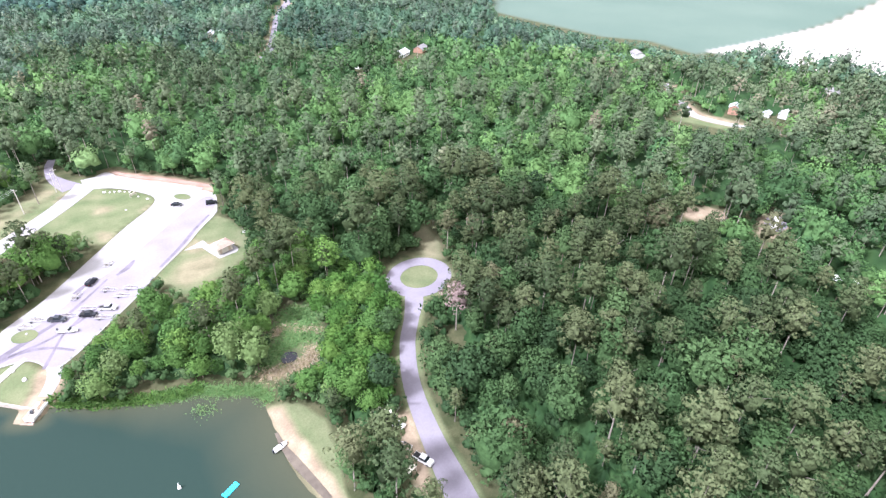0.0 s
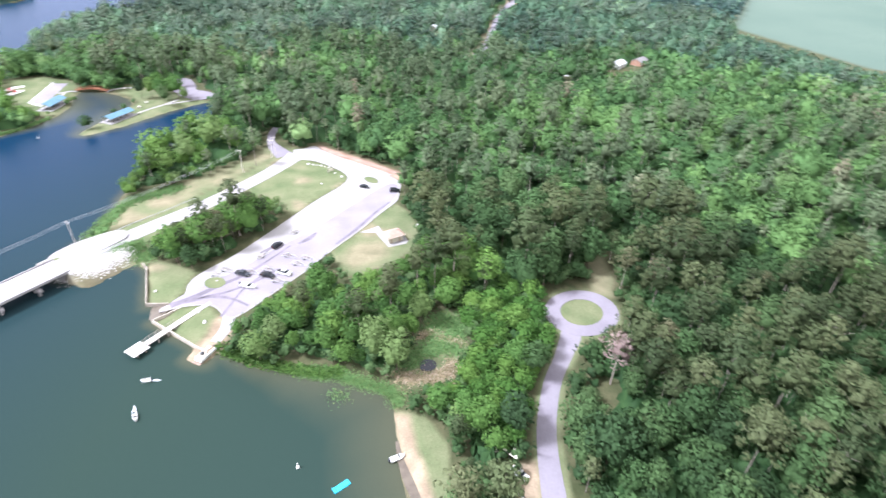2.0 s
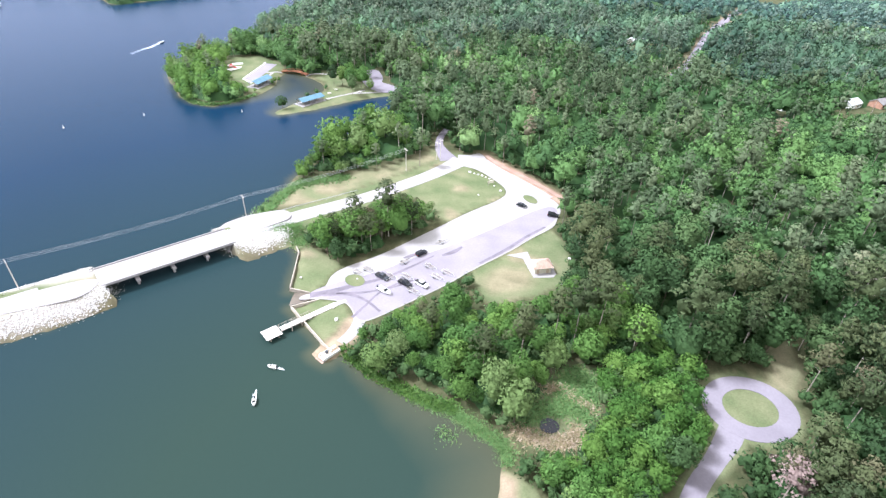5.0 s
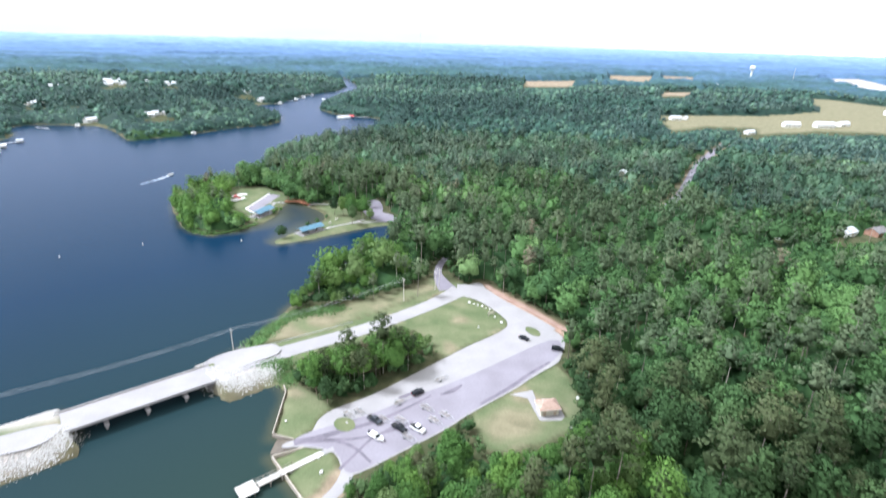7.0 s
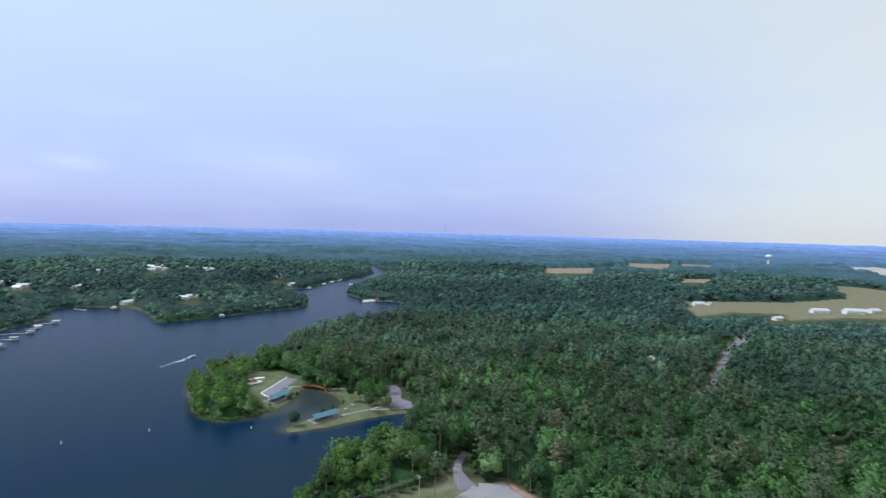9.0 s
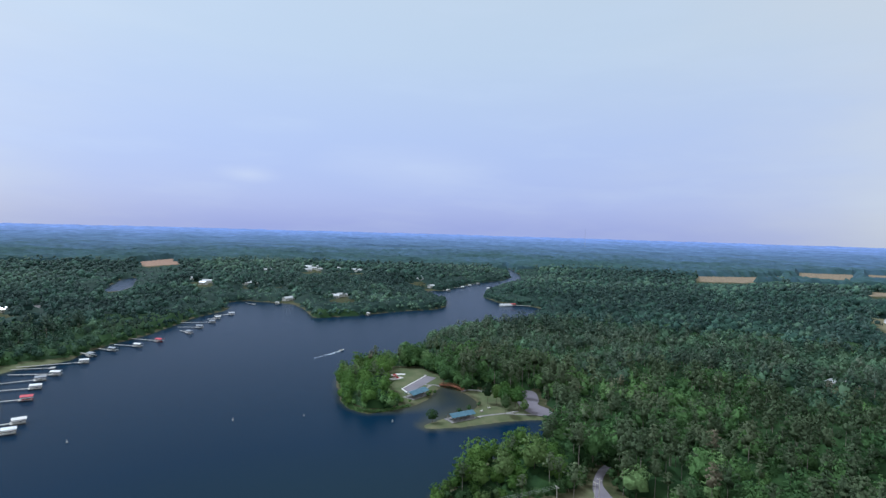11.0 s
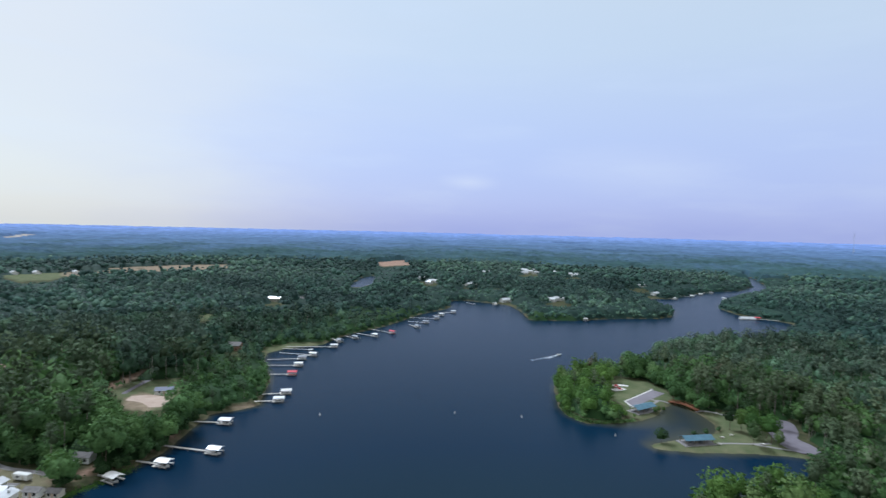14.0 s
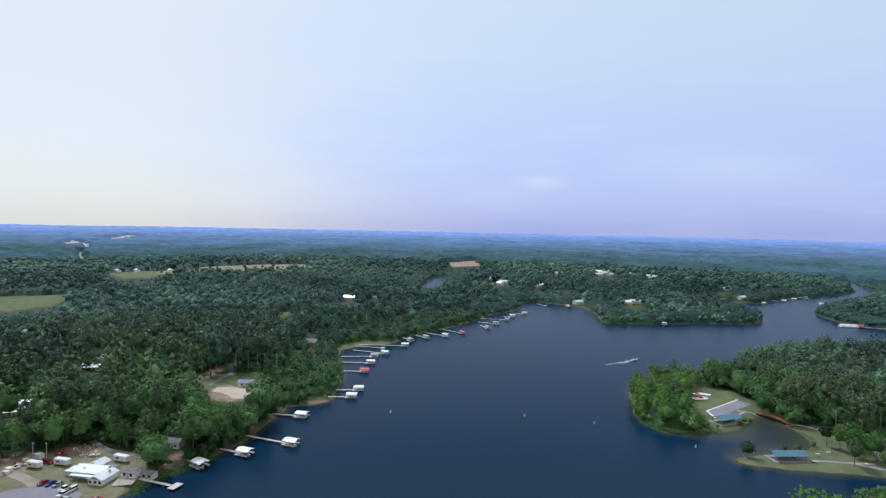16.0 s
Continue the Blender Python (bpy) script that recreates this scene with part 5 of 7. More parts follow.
def thing(name, label, category, x, y, z, turn=0.0, group="", kind=""):
    root = new(name)
    root.empty_display_size = 0.5
    root.matrix_basis = pose(x, y, z, 0, 0, turn)
    return tagged(root, label, category, group, kind)


def frustum(bm, x0, x1, y0, y1, z0, tx0, tx1, ty0, ty1, z1):
    """A block between two level rectangles."""
    v = [bm.verts.new(p) for p in ((x0, y0, z0), (x1, y0, z0), (x1, y1, z0), (x0, y1, z0), (tx0, ty0, z1), (tx1, ty0, z1), (tx1, ty1, z1), (tx0, ty1, z1))]
    for f in ((3, 2, 1, 0), (4, 5, 6, 7), (0, 1, 5, 4), (1, 2, 6, 5), (2, 3, 7, 6), (3, 0, 4, 7)):
        bm.faces.new([v[i] for i in f])
    return bm


def block(x0, x1, y0, y1, z0, z1, bevel=0.0, bm=None):
    bm = frustum(bm or bmesh.new(), x0, x1, y0, y1, z0, x0, x1, y0, y1, z1)
    if bevel:
        bmesh.ops.bevel(bm, geom=bm.edges[:], offset=bevel, segments=1, affect="EDGES")
    return bm


def rod(p, q, r, sides=6, r2=None, bm=None):
    """A round bar from p to q."""
    bm = bm or bmesh.new()
    p, q = Vector(p), Vector(q)
    m = Matrix.Translation((p + q) / 2) @ (q - p).to_track_quat("Z", "Y").to_matrix().to_4x4()
    bmesh.ops.create_cone(bm, cap_ends=True, segments=sides, radius1=r, radius2=r if r2 is None else r2, depth=(q - p).length, matrix=m)
    return bm


def spline(points, step):
    """A smooth run through points of any width, about every step metres."""
    pts = [np.array(p, float) for p in points]
    pts = [2 * pts[0] - pts[1]] + pts + [2 * pts[-1] - pts[-2]]
    out = []
    for i in range(1, len(pts) - 2):
        p0, p1, p2, p3 = pts[i - 1:i + 3]
        n = max(2, int(np.linalg.norm((p2 - p1)[:2]) / step))
        for k in range(n):
            t = k / n
            out.append(0.5 * (2 * p1 + (p2 - p0) * t + (2 * p0 - 5 * p1 + 4 * p2 - p3) * t * t + (3 * p1 - p0 - 3 * p2 + p3) * t ** 3))
    return out + [pts[-2]]


def ribbon(name, label, category, points, mat, lift=0.06, step=2.0, widths=None, kind="structure", level=None):
    """A paved strip that follows the ground; points: x, y, half width."""
    run = spline(points, step)
    vs, fs = [], []
    for i, p in enumerate(run):
        a, b = run[max(0, i - 1)], run[min(len(run) - 1, i + 1)]
        d = (b - a)[:2] / (np.linalg.norm((b - a)[:2]) + 1e-9)
        n = np.array([-d[1], d[0]])
        c = [p[:2] + n * p[2] * k for k in (-1, -0.4, 0.4, 1)]
        z = [height_at(*q) for q in c] if level is None else [level] * 4
        top = max(z) + lift
        vs += [(*c[0], top - 0.12), (*c[0], top), (*c[1], top + 0.02), (*c[2], top + 0.02), (*c[3], top), (*c[3], top - 0.12)]
        if i:
            o = (i - 1) * 6
            fs += [(o + k, o + k + 1, o + k + 7, o + k + 6) for k in range(5)]
    ob = np_mesh(name, vs, fs, mat)
    return tagged(ob, label, category, kind=kind)


def slab(name, label, category, poly, top, thick, mat, kind="structure", soften=0):
    """A paved or built-up plate with that outline, its corners rounded off."""
    bm = bmesh.new()
    for _ in range(soften):
        poly = [p for a, b in zip(poly, poly[1:] + poly[:1]) for p in ((0.75 * a[0] + 0.25 * b[0], 0.75 * a[1] + 0.25 * b[1]), (0.25 * a[0] + 0.75 * b[0], 0.25 * a[1] + 0.75 * b[1]))]
    f = bm.faces.new([bm.verts.new((x, y, top)) for x, y in poly])
    if f.normal.z < 0:
        f.normal_flip()
    ext = bmesh.ops.extrude_face_region(bm, geom=[f])
    bmesh.ops.translate(bm, verts=[v for v in ext["geom"] if isinstance(v, bmesh.types.BMVert)], vec=(0, 0, -thick))
    bmesh.ops.triangulate(bm, faces=[g for g in bm.faces if len(g.verts) > 4])
    ob = part(name, bm, mat, None)
    return tagged(ob, label, category, kind=kind)


def round_poly(cx, cy, rx, ry, n=28, turn=0.0):
    c, s = math.cos(radians(turn)), math.sin(radians(turn))
    return [(cx + c * math.cos(t) * rx - s * math.sin(t) * ry, cy + s * math.cos(t) * rx + c * math.sin(t) * ry) for t in (2 * math.pi * i / n for i in range(n))]


# ---- paving ----
slab("parking_lot", "sun-bleached pale concrete parking lot by the boat ramp", "parking lot", LOT, 1.27, 0.25, CONCRETE, soften=2)
slab("asphalt_apron", "grey-lilac worn asphalt apron above the boat ramp", "pavement", [(-43.3, 141.5), (-38.2, 146.2), (-30, 150.5), (-21, 155.5), (-12, 163), (2, 172.5), (16, 183.5), (31, 197), (41.5, 205), (45.3, 202.5), (42.4, 192.3), (31, 179.4), (23.6, 171.1), (8.6, 157.9),
     (0.7, 149.4), (-11.8, 139), (-20.3, 131.6), (-25, 129.6), (-27.8, 136), (-30.8, 139), (-39.4, 140)], 1.285, 0.2, ASPHALT_OLD, soften=2)
TYRE_TRACKS = [[(-42, 140.9, 1.3), (-36, 143.2, 1.1), (-28, 147.5, 0.9), (-20, 151.5, 0.6), (-12, 158, 0.5), (-4, 165.5, 0.35)], [(-38, 141.8, 1.0), (-30, 142.3, 0.7), (-24, 139.5, 0.5), (-19, 134.5, 0.4)],
               [(-34, 142.5, 0.7), (-25, 143.6, 0.5), (-16, 147, 0.45), (-9, 152, 0.4)], [(-27, 131.4, 0.5), (-24, 137, 0.4), (-20.5, 143.5, 0.35), (-15, 149, 0.3)], [(-14, 163, 1.0), (-11.5, 165.4, 0.8), (-9.5, 167.2, 0.4)], [(-1, 166, 0.5), (3, 168.5, 1.0), (6, 172, 0.4)], [(12, 162, 0.5), (22, 171.5, 0.7), (30, 180.5, 0.6), (38, 188, 0.5)]]
for track in TYRE_TRACKS:
    ribbon("tyre_track", "dark tyre-worn streak on the asphalt", "stain", track, ROAD_STAIN, level=1.29, lift=0.012)
slab("traffic_island", "small oval grass island in the parking lot", "island", round_poly(-29.2, 149.6, 3.6, 2.9, 20, -40), 1.36, 0.2, GROUND)
slab("traffic_island", "small oval grass island at the far end of the lot", "island", round_poly(34.6, 210, 4.0, 2.3, 20, -60), 1.36, 0.2, GROUND)
for isl in [o for o in bpy.data.objects if o.name.startswith("traffic_island")]:
    at = isl.data.attributes.new("grass", "FLOAT", "POINT")
    at.data.foreach_set("value", [1.0] * len(isl.data.vertices))
tagged(np_mesh("boat_ramp", [(-41.6, 138.9, 1.29), (-41.6, 142.2, 1.29), (-44.4, 137.6, 0.75), (-44.0, 142.6, 0.75), (-51, 136.6, -0.7), (-51, 144.2, -0.7)], [(0, 2, 3, 1), (2, 4, 5, 3)], WET_MUD), "wide wet brown boat ramp sloping into the lake", "boat ramp", kind="structure")
for pts in ([(-28.2, 120.6, 1.7), (-31.4, 116.6, 1.6), (-35, 112.6, 1.6)],):
    run = spline(pts, 1.0)
    vs, fs = [], []
    for i, p in enumerate(run):
        z = 1.2 - 1.5 * i / (len(run) - 1)
        vs += [(p[0] - 0.75 * p[2], p[1] + 0.65 * p[2], z), (p[0] + 0.75 * p[2], p[1] - 0.65 * p[2], z)]
        if i:
            fs.append((2 * i - 2, 2 * i - 1, 2 * i + 1, 2 * i))
    tagged(np_mesh("launch_ramp", vs, fs, RED_CLAY), "narrow reddish launch ramp running into the water", "boat ramp", kind="structure")
ribbon("launch_lane", "pale concrete lane to the launch ramp", "lane", [(-26, 135, 1.6), (-24.6, 130, 1.8), (-26, 124.5, 1.7), (-28.4, 120.4, 1.5)], CONCRETE)
ribbon("causeway_road_north", "bleached two-lane road from bridge to junction", "road", [(-79, 167.5, 4.6), (-66, 178.3, 4.2), (-55, 187.5, 4.0), (-32, 205.5, 3.8), (-10, 227, 3.8), (1, 240, 4.4), (6, 247, 5.2)], CONCRETE, lift=0.09)
ribbon("causeway_road_south", "bleached two-lane road along the causeway", "road", [(-121.5, 132.5, 4.6), (-140, 118.5, 4.2), (-165, 99.5, 4.0), (-200, 73, 4.0), (-236, 47, 4.0), (-262, 42, 3.6)], CONCRETE, lift=0.09)
ribbon("forest_road", "narrow grey road entering the woods", "road", [(0, 246, 4.5), (-4, 257, 3.0), (-5.6, 266, 1.9), (-4, 279, 1.8), (2, 292, 1.8), (14, 305, 1.8)], ROAD)
ribbon("lot_lane", "pale lane from the junction to the parking lot", "road", [(4, 248, 4.6), (13, 247, 4.2), (22, 236, 3.4), (33, 223, 3.2), (42, 211, 3.2)], CONCRETE, lift=0.1)
ribbon("clay_bank", "bare reddish clay bank below the trees", "bank", [(17.5, 253, 0.9), (23, 243.5, 1.2), (33, 232, 1.2), (42, 220.5, 1.2), (50.5, 208.5, 0.8)], RED_CLAY, lift=0.2)
ribbon("camp_road", "grey-lilac asphalt campground road", "road", CAMP_ROAD, ROAD, step=1.2)
ring_vs, ring_fs = [], []
for i in range(64):
    t = 2 * math.pi * i / 64
    for r, z in ((RING_IN, 1.2), (RING_IN, 1.3), (0.5 * (RING_IN + RING_OUT), 1.33), (RING_OUT, 1.3), (RING_OUT, 1.2)):
        sq = 1.0 + 0.05 * math.cos(2 * t - 0.6)
        ring_vs.append((RING_C[0] + math.cos(t) * r * sq, RING_C[1] + math.sin(t) * r * sq * 0.97, z))
    j = (i + 1) % 64
    ring_fs += [(i * 5 + k, j * 5 + k, j * 5 + k + 1, i * 5 + k + 1) for k in range(4)]
tagged(np_mesh("turning_circle", ring_vs, ring_fs, ROAD), "grey-lilac asphalt turning circle round a grass island", "road", kind="structure")
slab("camp_site_lot", "pale grey campground parking lot in a clearing", "parking lot", [(216.3 + 0.72 * (x - 216.3), 42.6 + 0.72 * (y - 42.6)) for x, y in CAMP_LOT], 1.3, 0.2, ROAD, soften=2)
ribbon("village_road", "pale bending road between the houses", "road", [(356, 180, 2.4), (338, 163, 2.4), (324, 148, 2.6), (311, 133, 3.2), (311, 118, 3.0), (317, 102, 2.6), (326, 84, 2.4)], CONCRETE, lift=0.1)
ribbon("country_road", "pale straight country road through the woods", "road", [(150, 392, 3.2), (159, 406, 3.2), (179, 437, 3.4), (205, 487, 3.4), (238, 550, 3.6), (294, 637, 4.0), (324, 680, 4.0)], ROAD, lift=0.4, step=8)
slab("picnic_lot", "small grey asphalt parking lot behind the picnic shore", "parking lot", LOT_P, 1.3, 0.2, ROAD, soften=2)
slab("game_court", "pale concrete ball court in a meadow", "court", [(-135.8, 359.5), (-132.6, 396), (-123.9, 394.5), (-127.6, 352)], 1.29, 0.2, ASPHALT_OLD)
slab("court_apron", "pale concrete strip beside the ball court", "pavement", [(-136.6, 359), (-133.5, 396.8), (-132.6, 396.4), (-135.7, 359.5), (-127.5, 351.8), (-128.4, 350.6)], 1.31, 0.2, RIPRAP)
for pts in ([(-152, 377, 2.4), (-148.8, 382.5, 2.4), (-147.8, 386, 2.0)], [(-156, 387, 1.6), (-153, 392, 2.2), (-148, 394, 1.6)]):
    ribbon("play_pad", "white sanded play pad on the meadow", "play area", pts, WHITE)
for pts in ([(-134, 399, 0.9), (-126, 376, 0.9), (-120, 376.5, 0.9), (-115.6, 377.5, 0.9)], [(-121.5, 375, 0.9), (-121.5, 366, 0.8), (-120, 356, 0.9)], [(-98.5, 372.5, 0.9), (-92, 376, 0.9), (-84, 376, 0.9), (-76, 381, 0.9), (-66, 384, 1.0)], [(-75, 326, 0.9), (-69, 332, 0.8), (-63, 337, 0.8), (-55, 345, 0.9)], [(-61, 338, 0.8), (-50, 341, 0.9), (-42, 344, 0.9)]):
    ribbon("footpath", "narrow pale concrete footpath across the grass", "path", pts, CONCRETE, step=1.5)
slab("marina_lot", "grey asphalt parking lot beside the marina", "parking lot", [(-268, 41), (-266.5, 52), (-260.5, 61), (-252, 66), (-245, 67.5), (-238, 58), (-238, 42)], 1.32, 0.25, ASPHALT_OLD, soften=2)
ribbon("marina_drive", "pale sandy drive across the marina yard", "drive", [(-290, 44, 2.6), (-281.5, 49.5, 2.4), (-273, 52.6, 2.2), (-265, 55, 2.4)], SAND)
ribbon("bank_drive", "pale narrow drive up through the trees", "drive", [(-304, 79, 1.3), (-288, 82.7, 1.3), (-273, 91, 1.4), (-262, 95, 1.6)], CONCRETE)
ribbon("yard_drive", "grey narrow drive past the cleared yard", "drive", [(-412, 210, 1.6), (-392, 187, 1.6), (-377, 169, 1.6), (-362, 153, 1.4)], ROAD)
ribbon("sand_clearing", "bare pinkish sand clearing below the house", "sand", [(-351, 152, 4.0), (-345, 158, 6.5), (-337, 161, 7.0), (-329, 159, 5.5), (-324, 156, 3.0)], PINK_SAND, lift=0.06, step=2.0)
ribbon("wet_mud", "brown wet mud beside the sandy beach", "mud", [(13.6, 74, 0.4), (13.2, 69, 0.7), (13.5, 63, 1.1), (14.2, 57, 1.0), (15.0, 50, 0.8)], WET_MUD, lift=0.03, step=1.0)

# ---- bridge and causeway ----
bx0, by0, bx1, by1 = -108.5, 142.6, -77.5, 168.8
brot, blen = math.degrees(math.atan2(by1 - by0, bx1 - bx0)), math.hypot(bx1 - bx0, by1 - by0)
bridge = thing("road_bridge", "pale concrete road bridge on three pier bents over the lake", "bridge", 0.5 * (bx0 + bx1), 0.5 * (by0 + by1), 0, brot)
L2 = blen / 2 + 1
part("deck", block(-L2, L2, -5.6, 5.6, 3.5, 3.98, 0.05), CONCRETE, bridge)
for s in (-1, 1):
    part("parapet", block(-L2, L2, s * 5.45 - 0.18, s * 5.45 + 0.18, 3.985, 4.4, 0.04), CONCRETE, bridge)
    g = part("girder", block(-L2, L2, s * 3.4 - 0.3, s * 3.4 + 0.3, 2.6, 3.495), CONCRETE, bridge)
    again(g, 0, -s * 2.3, 0)
    part("abutment", block(s * L2 - 0.8, s * L2 + 0.8, -5.6, 5.6, -0.8, 3.34, 0.05), CONCRETE, bridge)
for k in (-0.27, 0.0, 0.27):
    part("pier_cap", block(k * blen - 0.6, k * blen + 0.6, -6.4, 6.4, 1.75, 2.595, 0.06), CONCRETE, bridge)
    for yy in (-4.8, -1.6, 1.6, 4.8):
        part("pier_column", rod((k * blen, yy, -2.9), (k * blen, yy, 1.75), 0.38, 10), CONCRETE, bridge)
slab("bridge_shoulder", "broad pale concrete shoulder at the bridge end", "pavement", [(-108, 143), (-121, 136.6), (-133, 127), (-128, 122.5), (-119, 127), (-110, 131.5), (-107, 136)], 3.99, 0.4, CONCRETE, soften=2)
slab("bridge_shoulder", "broad pale concrete shoulder at the bridge end", "pavement", [(-84, 175), (-78, 182.5), (-70, 187), (-62, 190), (-58, 184), (-64, 178.5), (-70, 173), (-76, 168)], 3.7, 0.4, CONCRETE, soften=2)


def stones(name, label, centre, spread, count, seed, low, high):
    """Broken rock tipped along a bank."""
    r = np.random.default_rng(seed)
    base = np.array([(1, 0, 0), (-1, 0, 0), (0, 1, 0), (0, -1, 0), (0, 0, 1), (0, 0, -1)], float)
    faces = np.array([(0, 2, 4), (2, 1, 4), (1, 3, 4), (3, 0, 4), (2, 0, 5), (1, 2, 5), (3, 1, 5), (0, 3, 5)])
    pts = spline(centre, 1.0)
    vs, fs = [], []
    for i in range(count):
        p = pts[r.integers(0, len(pts))]
        x, y = p[0] + r.normal() * spread, p[1] + r.normal() * spread
        s = r.uniform(low, high) * r.uniform(0.7, 1.2, 3)
        a = r.uniform(0, 6.28)
        b = base * s * r.uniform(0.75, 1.2, (6, 1))
        rot = np.array([[math.cos(a), -math.sin(a), 0], [math.sin(a), math.cos(a), 0], [0, 0, 1]])
        z = max(height_at(x, y), -0.25)
        vs.append(b @ rot.T + np.array([x, y, z + 0.1]))
        fs.append(faces + 6 * i)
    return tagged(np_mesh(name, np.concatenate(vs), np.concatenate(fs), RIPRAP), label, "rocks", kind="stuff")


stones("riprap", "pale broken rock protecting the causeway end", [(-104.5, 141, 1), (-105.5, 134, 1), (-109, 129, 1), (-116, 124.5, 1), (-124, 119, 1), (-134, 111, 1)], 1.7, 2600, 1, 0.16, 0.34)
stones("riprap", "pale broken rock round the bridge abutment", [(-79, 169, 1), (-75, 166, 1), (-68, 166.5, 1), (-62, 171.5, 1), (-59, 174.5, 1)], 1.6, 2200, 2, 0.16, 0.34)
stones("riprap", "pale broken rock on the lake side of the causeway", [(-131, 139, 1), (-119, 148, 1), (-111, 147.5, 1)], 1.3, 420, 3, 0.22, 0.42)
stones("riprap", "pale broken rock on the lake side of the causeway", [(-85, 177, 1), (-80, 184, 1), (-75, 190, 1)], 1.3, 360, 4, 0.22, 0.42)

# guard rails: posts and one beam
def sweep(points, r, sides=4):
    """One round cable or beam through points."""
    bm = bmesh.new()
    pts = [Vector(p) for p in points]
    last = None
    for i, p in enumerate(pts):
        d = (pts[min(i + 1, len(pts) - 1)] - pts[max(i - 1, 0)]).normalized()
        u = d.cross(Vector((0, 0, 1))).normalized()
        v = u.cross(d)
        ring = [bm.verts.new(p + (u * math.cos(2 * math.pi * k / sides) + v * math.sin(2 * math.pi * k / sides)) * r) for k in range(sides)]
        if last:
            for k in range(sides):
                bm.faces.new((last[k], last[(k + 1) % sides], ring[(k + 1) % sides], ring[k]))
        else:
            bm.faces.new(ring)
        last = ring
    bm.faces.new(last[::-1])
    return bm


def guard_rail(points):
    run = spline(points, 4.0)
    root = thing("guard_rail", "galvanised steel guard rail along the causeway road", "guard rail", run[0][0], run[0][1], 0)
    beam = []
    o = Vector((run[0][0], run[0][1], 0))
    post = None
    for i, p in enumerate(run):
        z = height_at(p[0], p[1])
        if post is None:
            post = part("post", block(-0.08, 0.08, -0.08, 0.08, -0.3, 0.75), STEEL, root)
            post.location = (0, 0, z)
        else:
            again(post, p[0] - o.x, p[1] - o.y, z)
        beam.append(Vector((p[0], p[1], z + 0.68)) - o)
    part("beam", sweep(beam, 0.13, 5), STEEL, root)


for pts in ([(-72, 184.6, 1), (-60, 193.5, 1), (-46, 203.5, 1), (-38, 210, 1)], [(-68, 172.6, 1), (-60, 178.4, 1)], [(-126, 137.5, 1), (-145, 122.5, 1), (-168, 105, 1)], [(-126, 121.5, 1), (-146, 106, 1)]):
    guard_rail(pts)

# ---- power line ----
def power_pole(x, y, top, lean, turn):
    z = height_at(x, y)
    p = thing("power_pole", "weathered timber power pole with a cross arm", "power pole", x, y, z, turn, group="power line poles")
    part("shaft", rod((0, 0, -0.5), (lean, 0, top), 0.17, 8, 0.11), POLE_WOOD, p)
    part("cross_arm", block(lean - 0.07, lean + 0.07, -1.2, 1.2, top - 0.75, top - 0.6), POLE_WOOD, p)
    ins = part("insulator", rod((lean, -1.05, top - 0.6), (lean, -1.05, top - 0.35), 0.07, 6), WHITE, p)
    again(ins, 0, 1.05, 0)
    again(ins, 0, 2.1, 0)
    return Vector((x, y, z + top - 0.4))


tops = [power_pole(-131.5, 137.3, 11, 0.0, 45), power_pole(-76.6, 185.6, 11, 0.0, 45), power_pole(-19.4, 232.8, 11, 0.0, 45), power_pole(-6.2, 246, 9, 0.6, 60), power_pole(-4.4, 247.6, 10, 0.0, 60)]
tops = [Vector((-228, 55, 13))] + tops
for a, b in zip(tops[:4], tops[1:4]):
    for s in (-1.05, 0.0, 1.05):
        side = Vector((-(b - a).y, (b - a).x, 0)).normalized() * s
        sag = [a.lerp(b, k / 16) + side - Vector((0, 0, 4 * (k / 16) * (1 - k / 16) * (b - a).length * 0.018)) for k in range(17)]
        bm = sweep(sag, 0.03)
        tagged(part("power_cable", bm, WIRE, None), "grey power cable sagging between timber poles", "cable", group="power cables")

# ---- park edge: sea walls, fishing pier ----
def sea_wall(points):
    bm = bmesh.new()
    for (x0, y0), (x1, y1) in zip(points, points[1:]):
        d = Vector((x1 - x0, y1 - y0, 0)).normalized() * 0.16
        n = Vector((-d.y, d.x, 0))
        a, b = Vector((x0, y0, 0)) - d, Vector((x1, y1, 0)) + d
        v = [bm.verts.new(p + Vector((0, 0, z))) for z in (-1.6, 1.32) for p in (a - n, b - n, b + n, a + n)]
        for f in ((3, 2, 1, 0), (4, 5, 6, 7), (0, 1, 5, 4), (1, 2, 6, 5), (2, 3, 7, 6), (3, 0, 4, 7)):
            bm.faces.new([v[i] for i in f])
    tagged(part("sea_wall", bm, TIMBER, None), "low timber sea wall holding the lawn above the water", "retaining wall", kind="structure")


sea_wall([(-42.6, 142.5), (-49.2, 144.3), (-51.4, 164.9), (-53, 168)])
sea_wall([(-39, 139.2), (-46.5, 135.4), (-33.5, 120.2), (-30.5, 117)])


def railing(root, p, q, posts):
    """A timber rail on posts between two points of a pier."""
    p, q = Vector(p), Vector(q)
    first = None
    for i in range(posts):
        c = p.lerp(q, i / (posts - 1))
        if first is None:
            first = part("rail_post", block(-0.06, 0.06, -0.06, 0.06, 0, 1.1), TIMBER, root)
            first.location = c
        else:
            again(first, *c)
    for h in (0.55, 1.08):
        part("rail", rod(p + Vector((0, 0, h)), q + Vector((0, 0, h)), 0.05, 4), TIMBER, root)


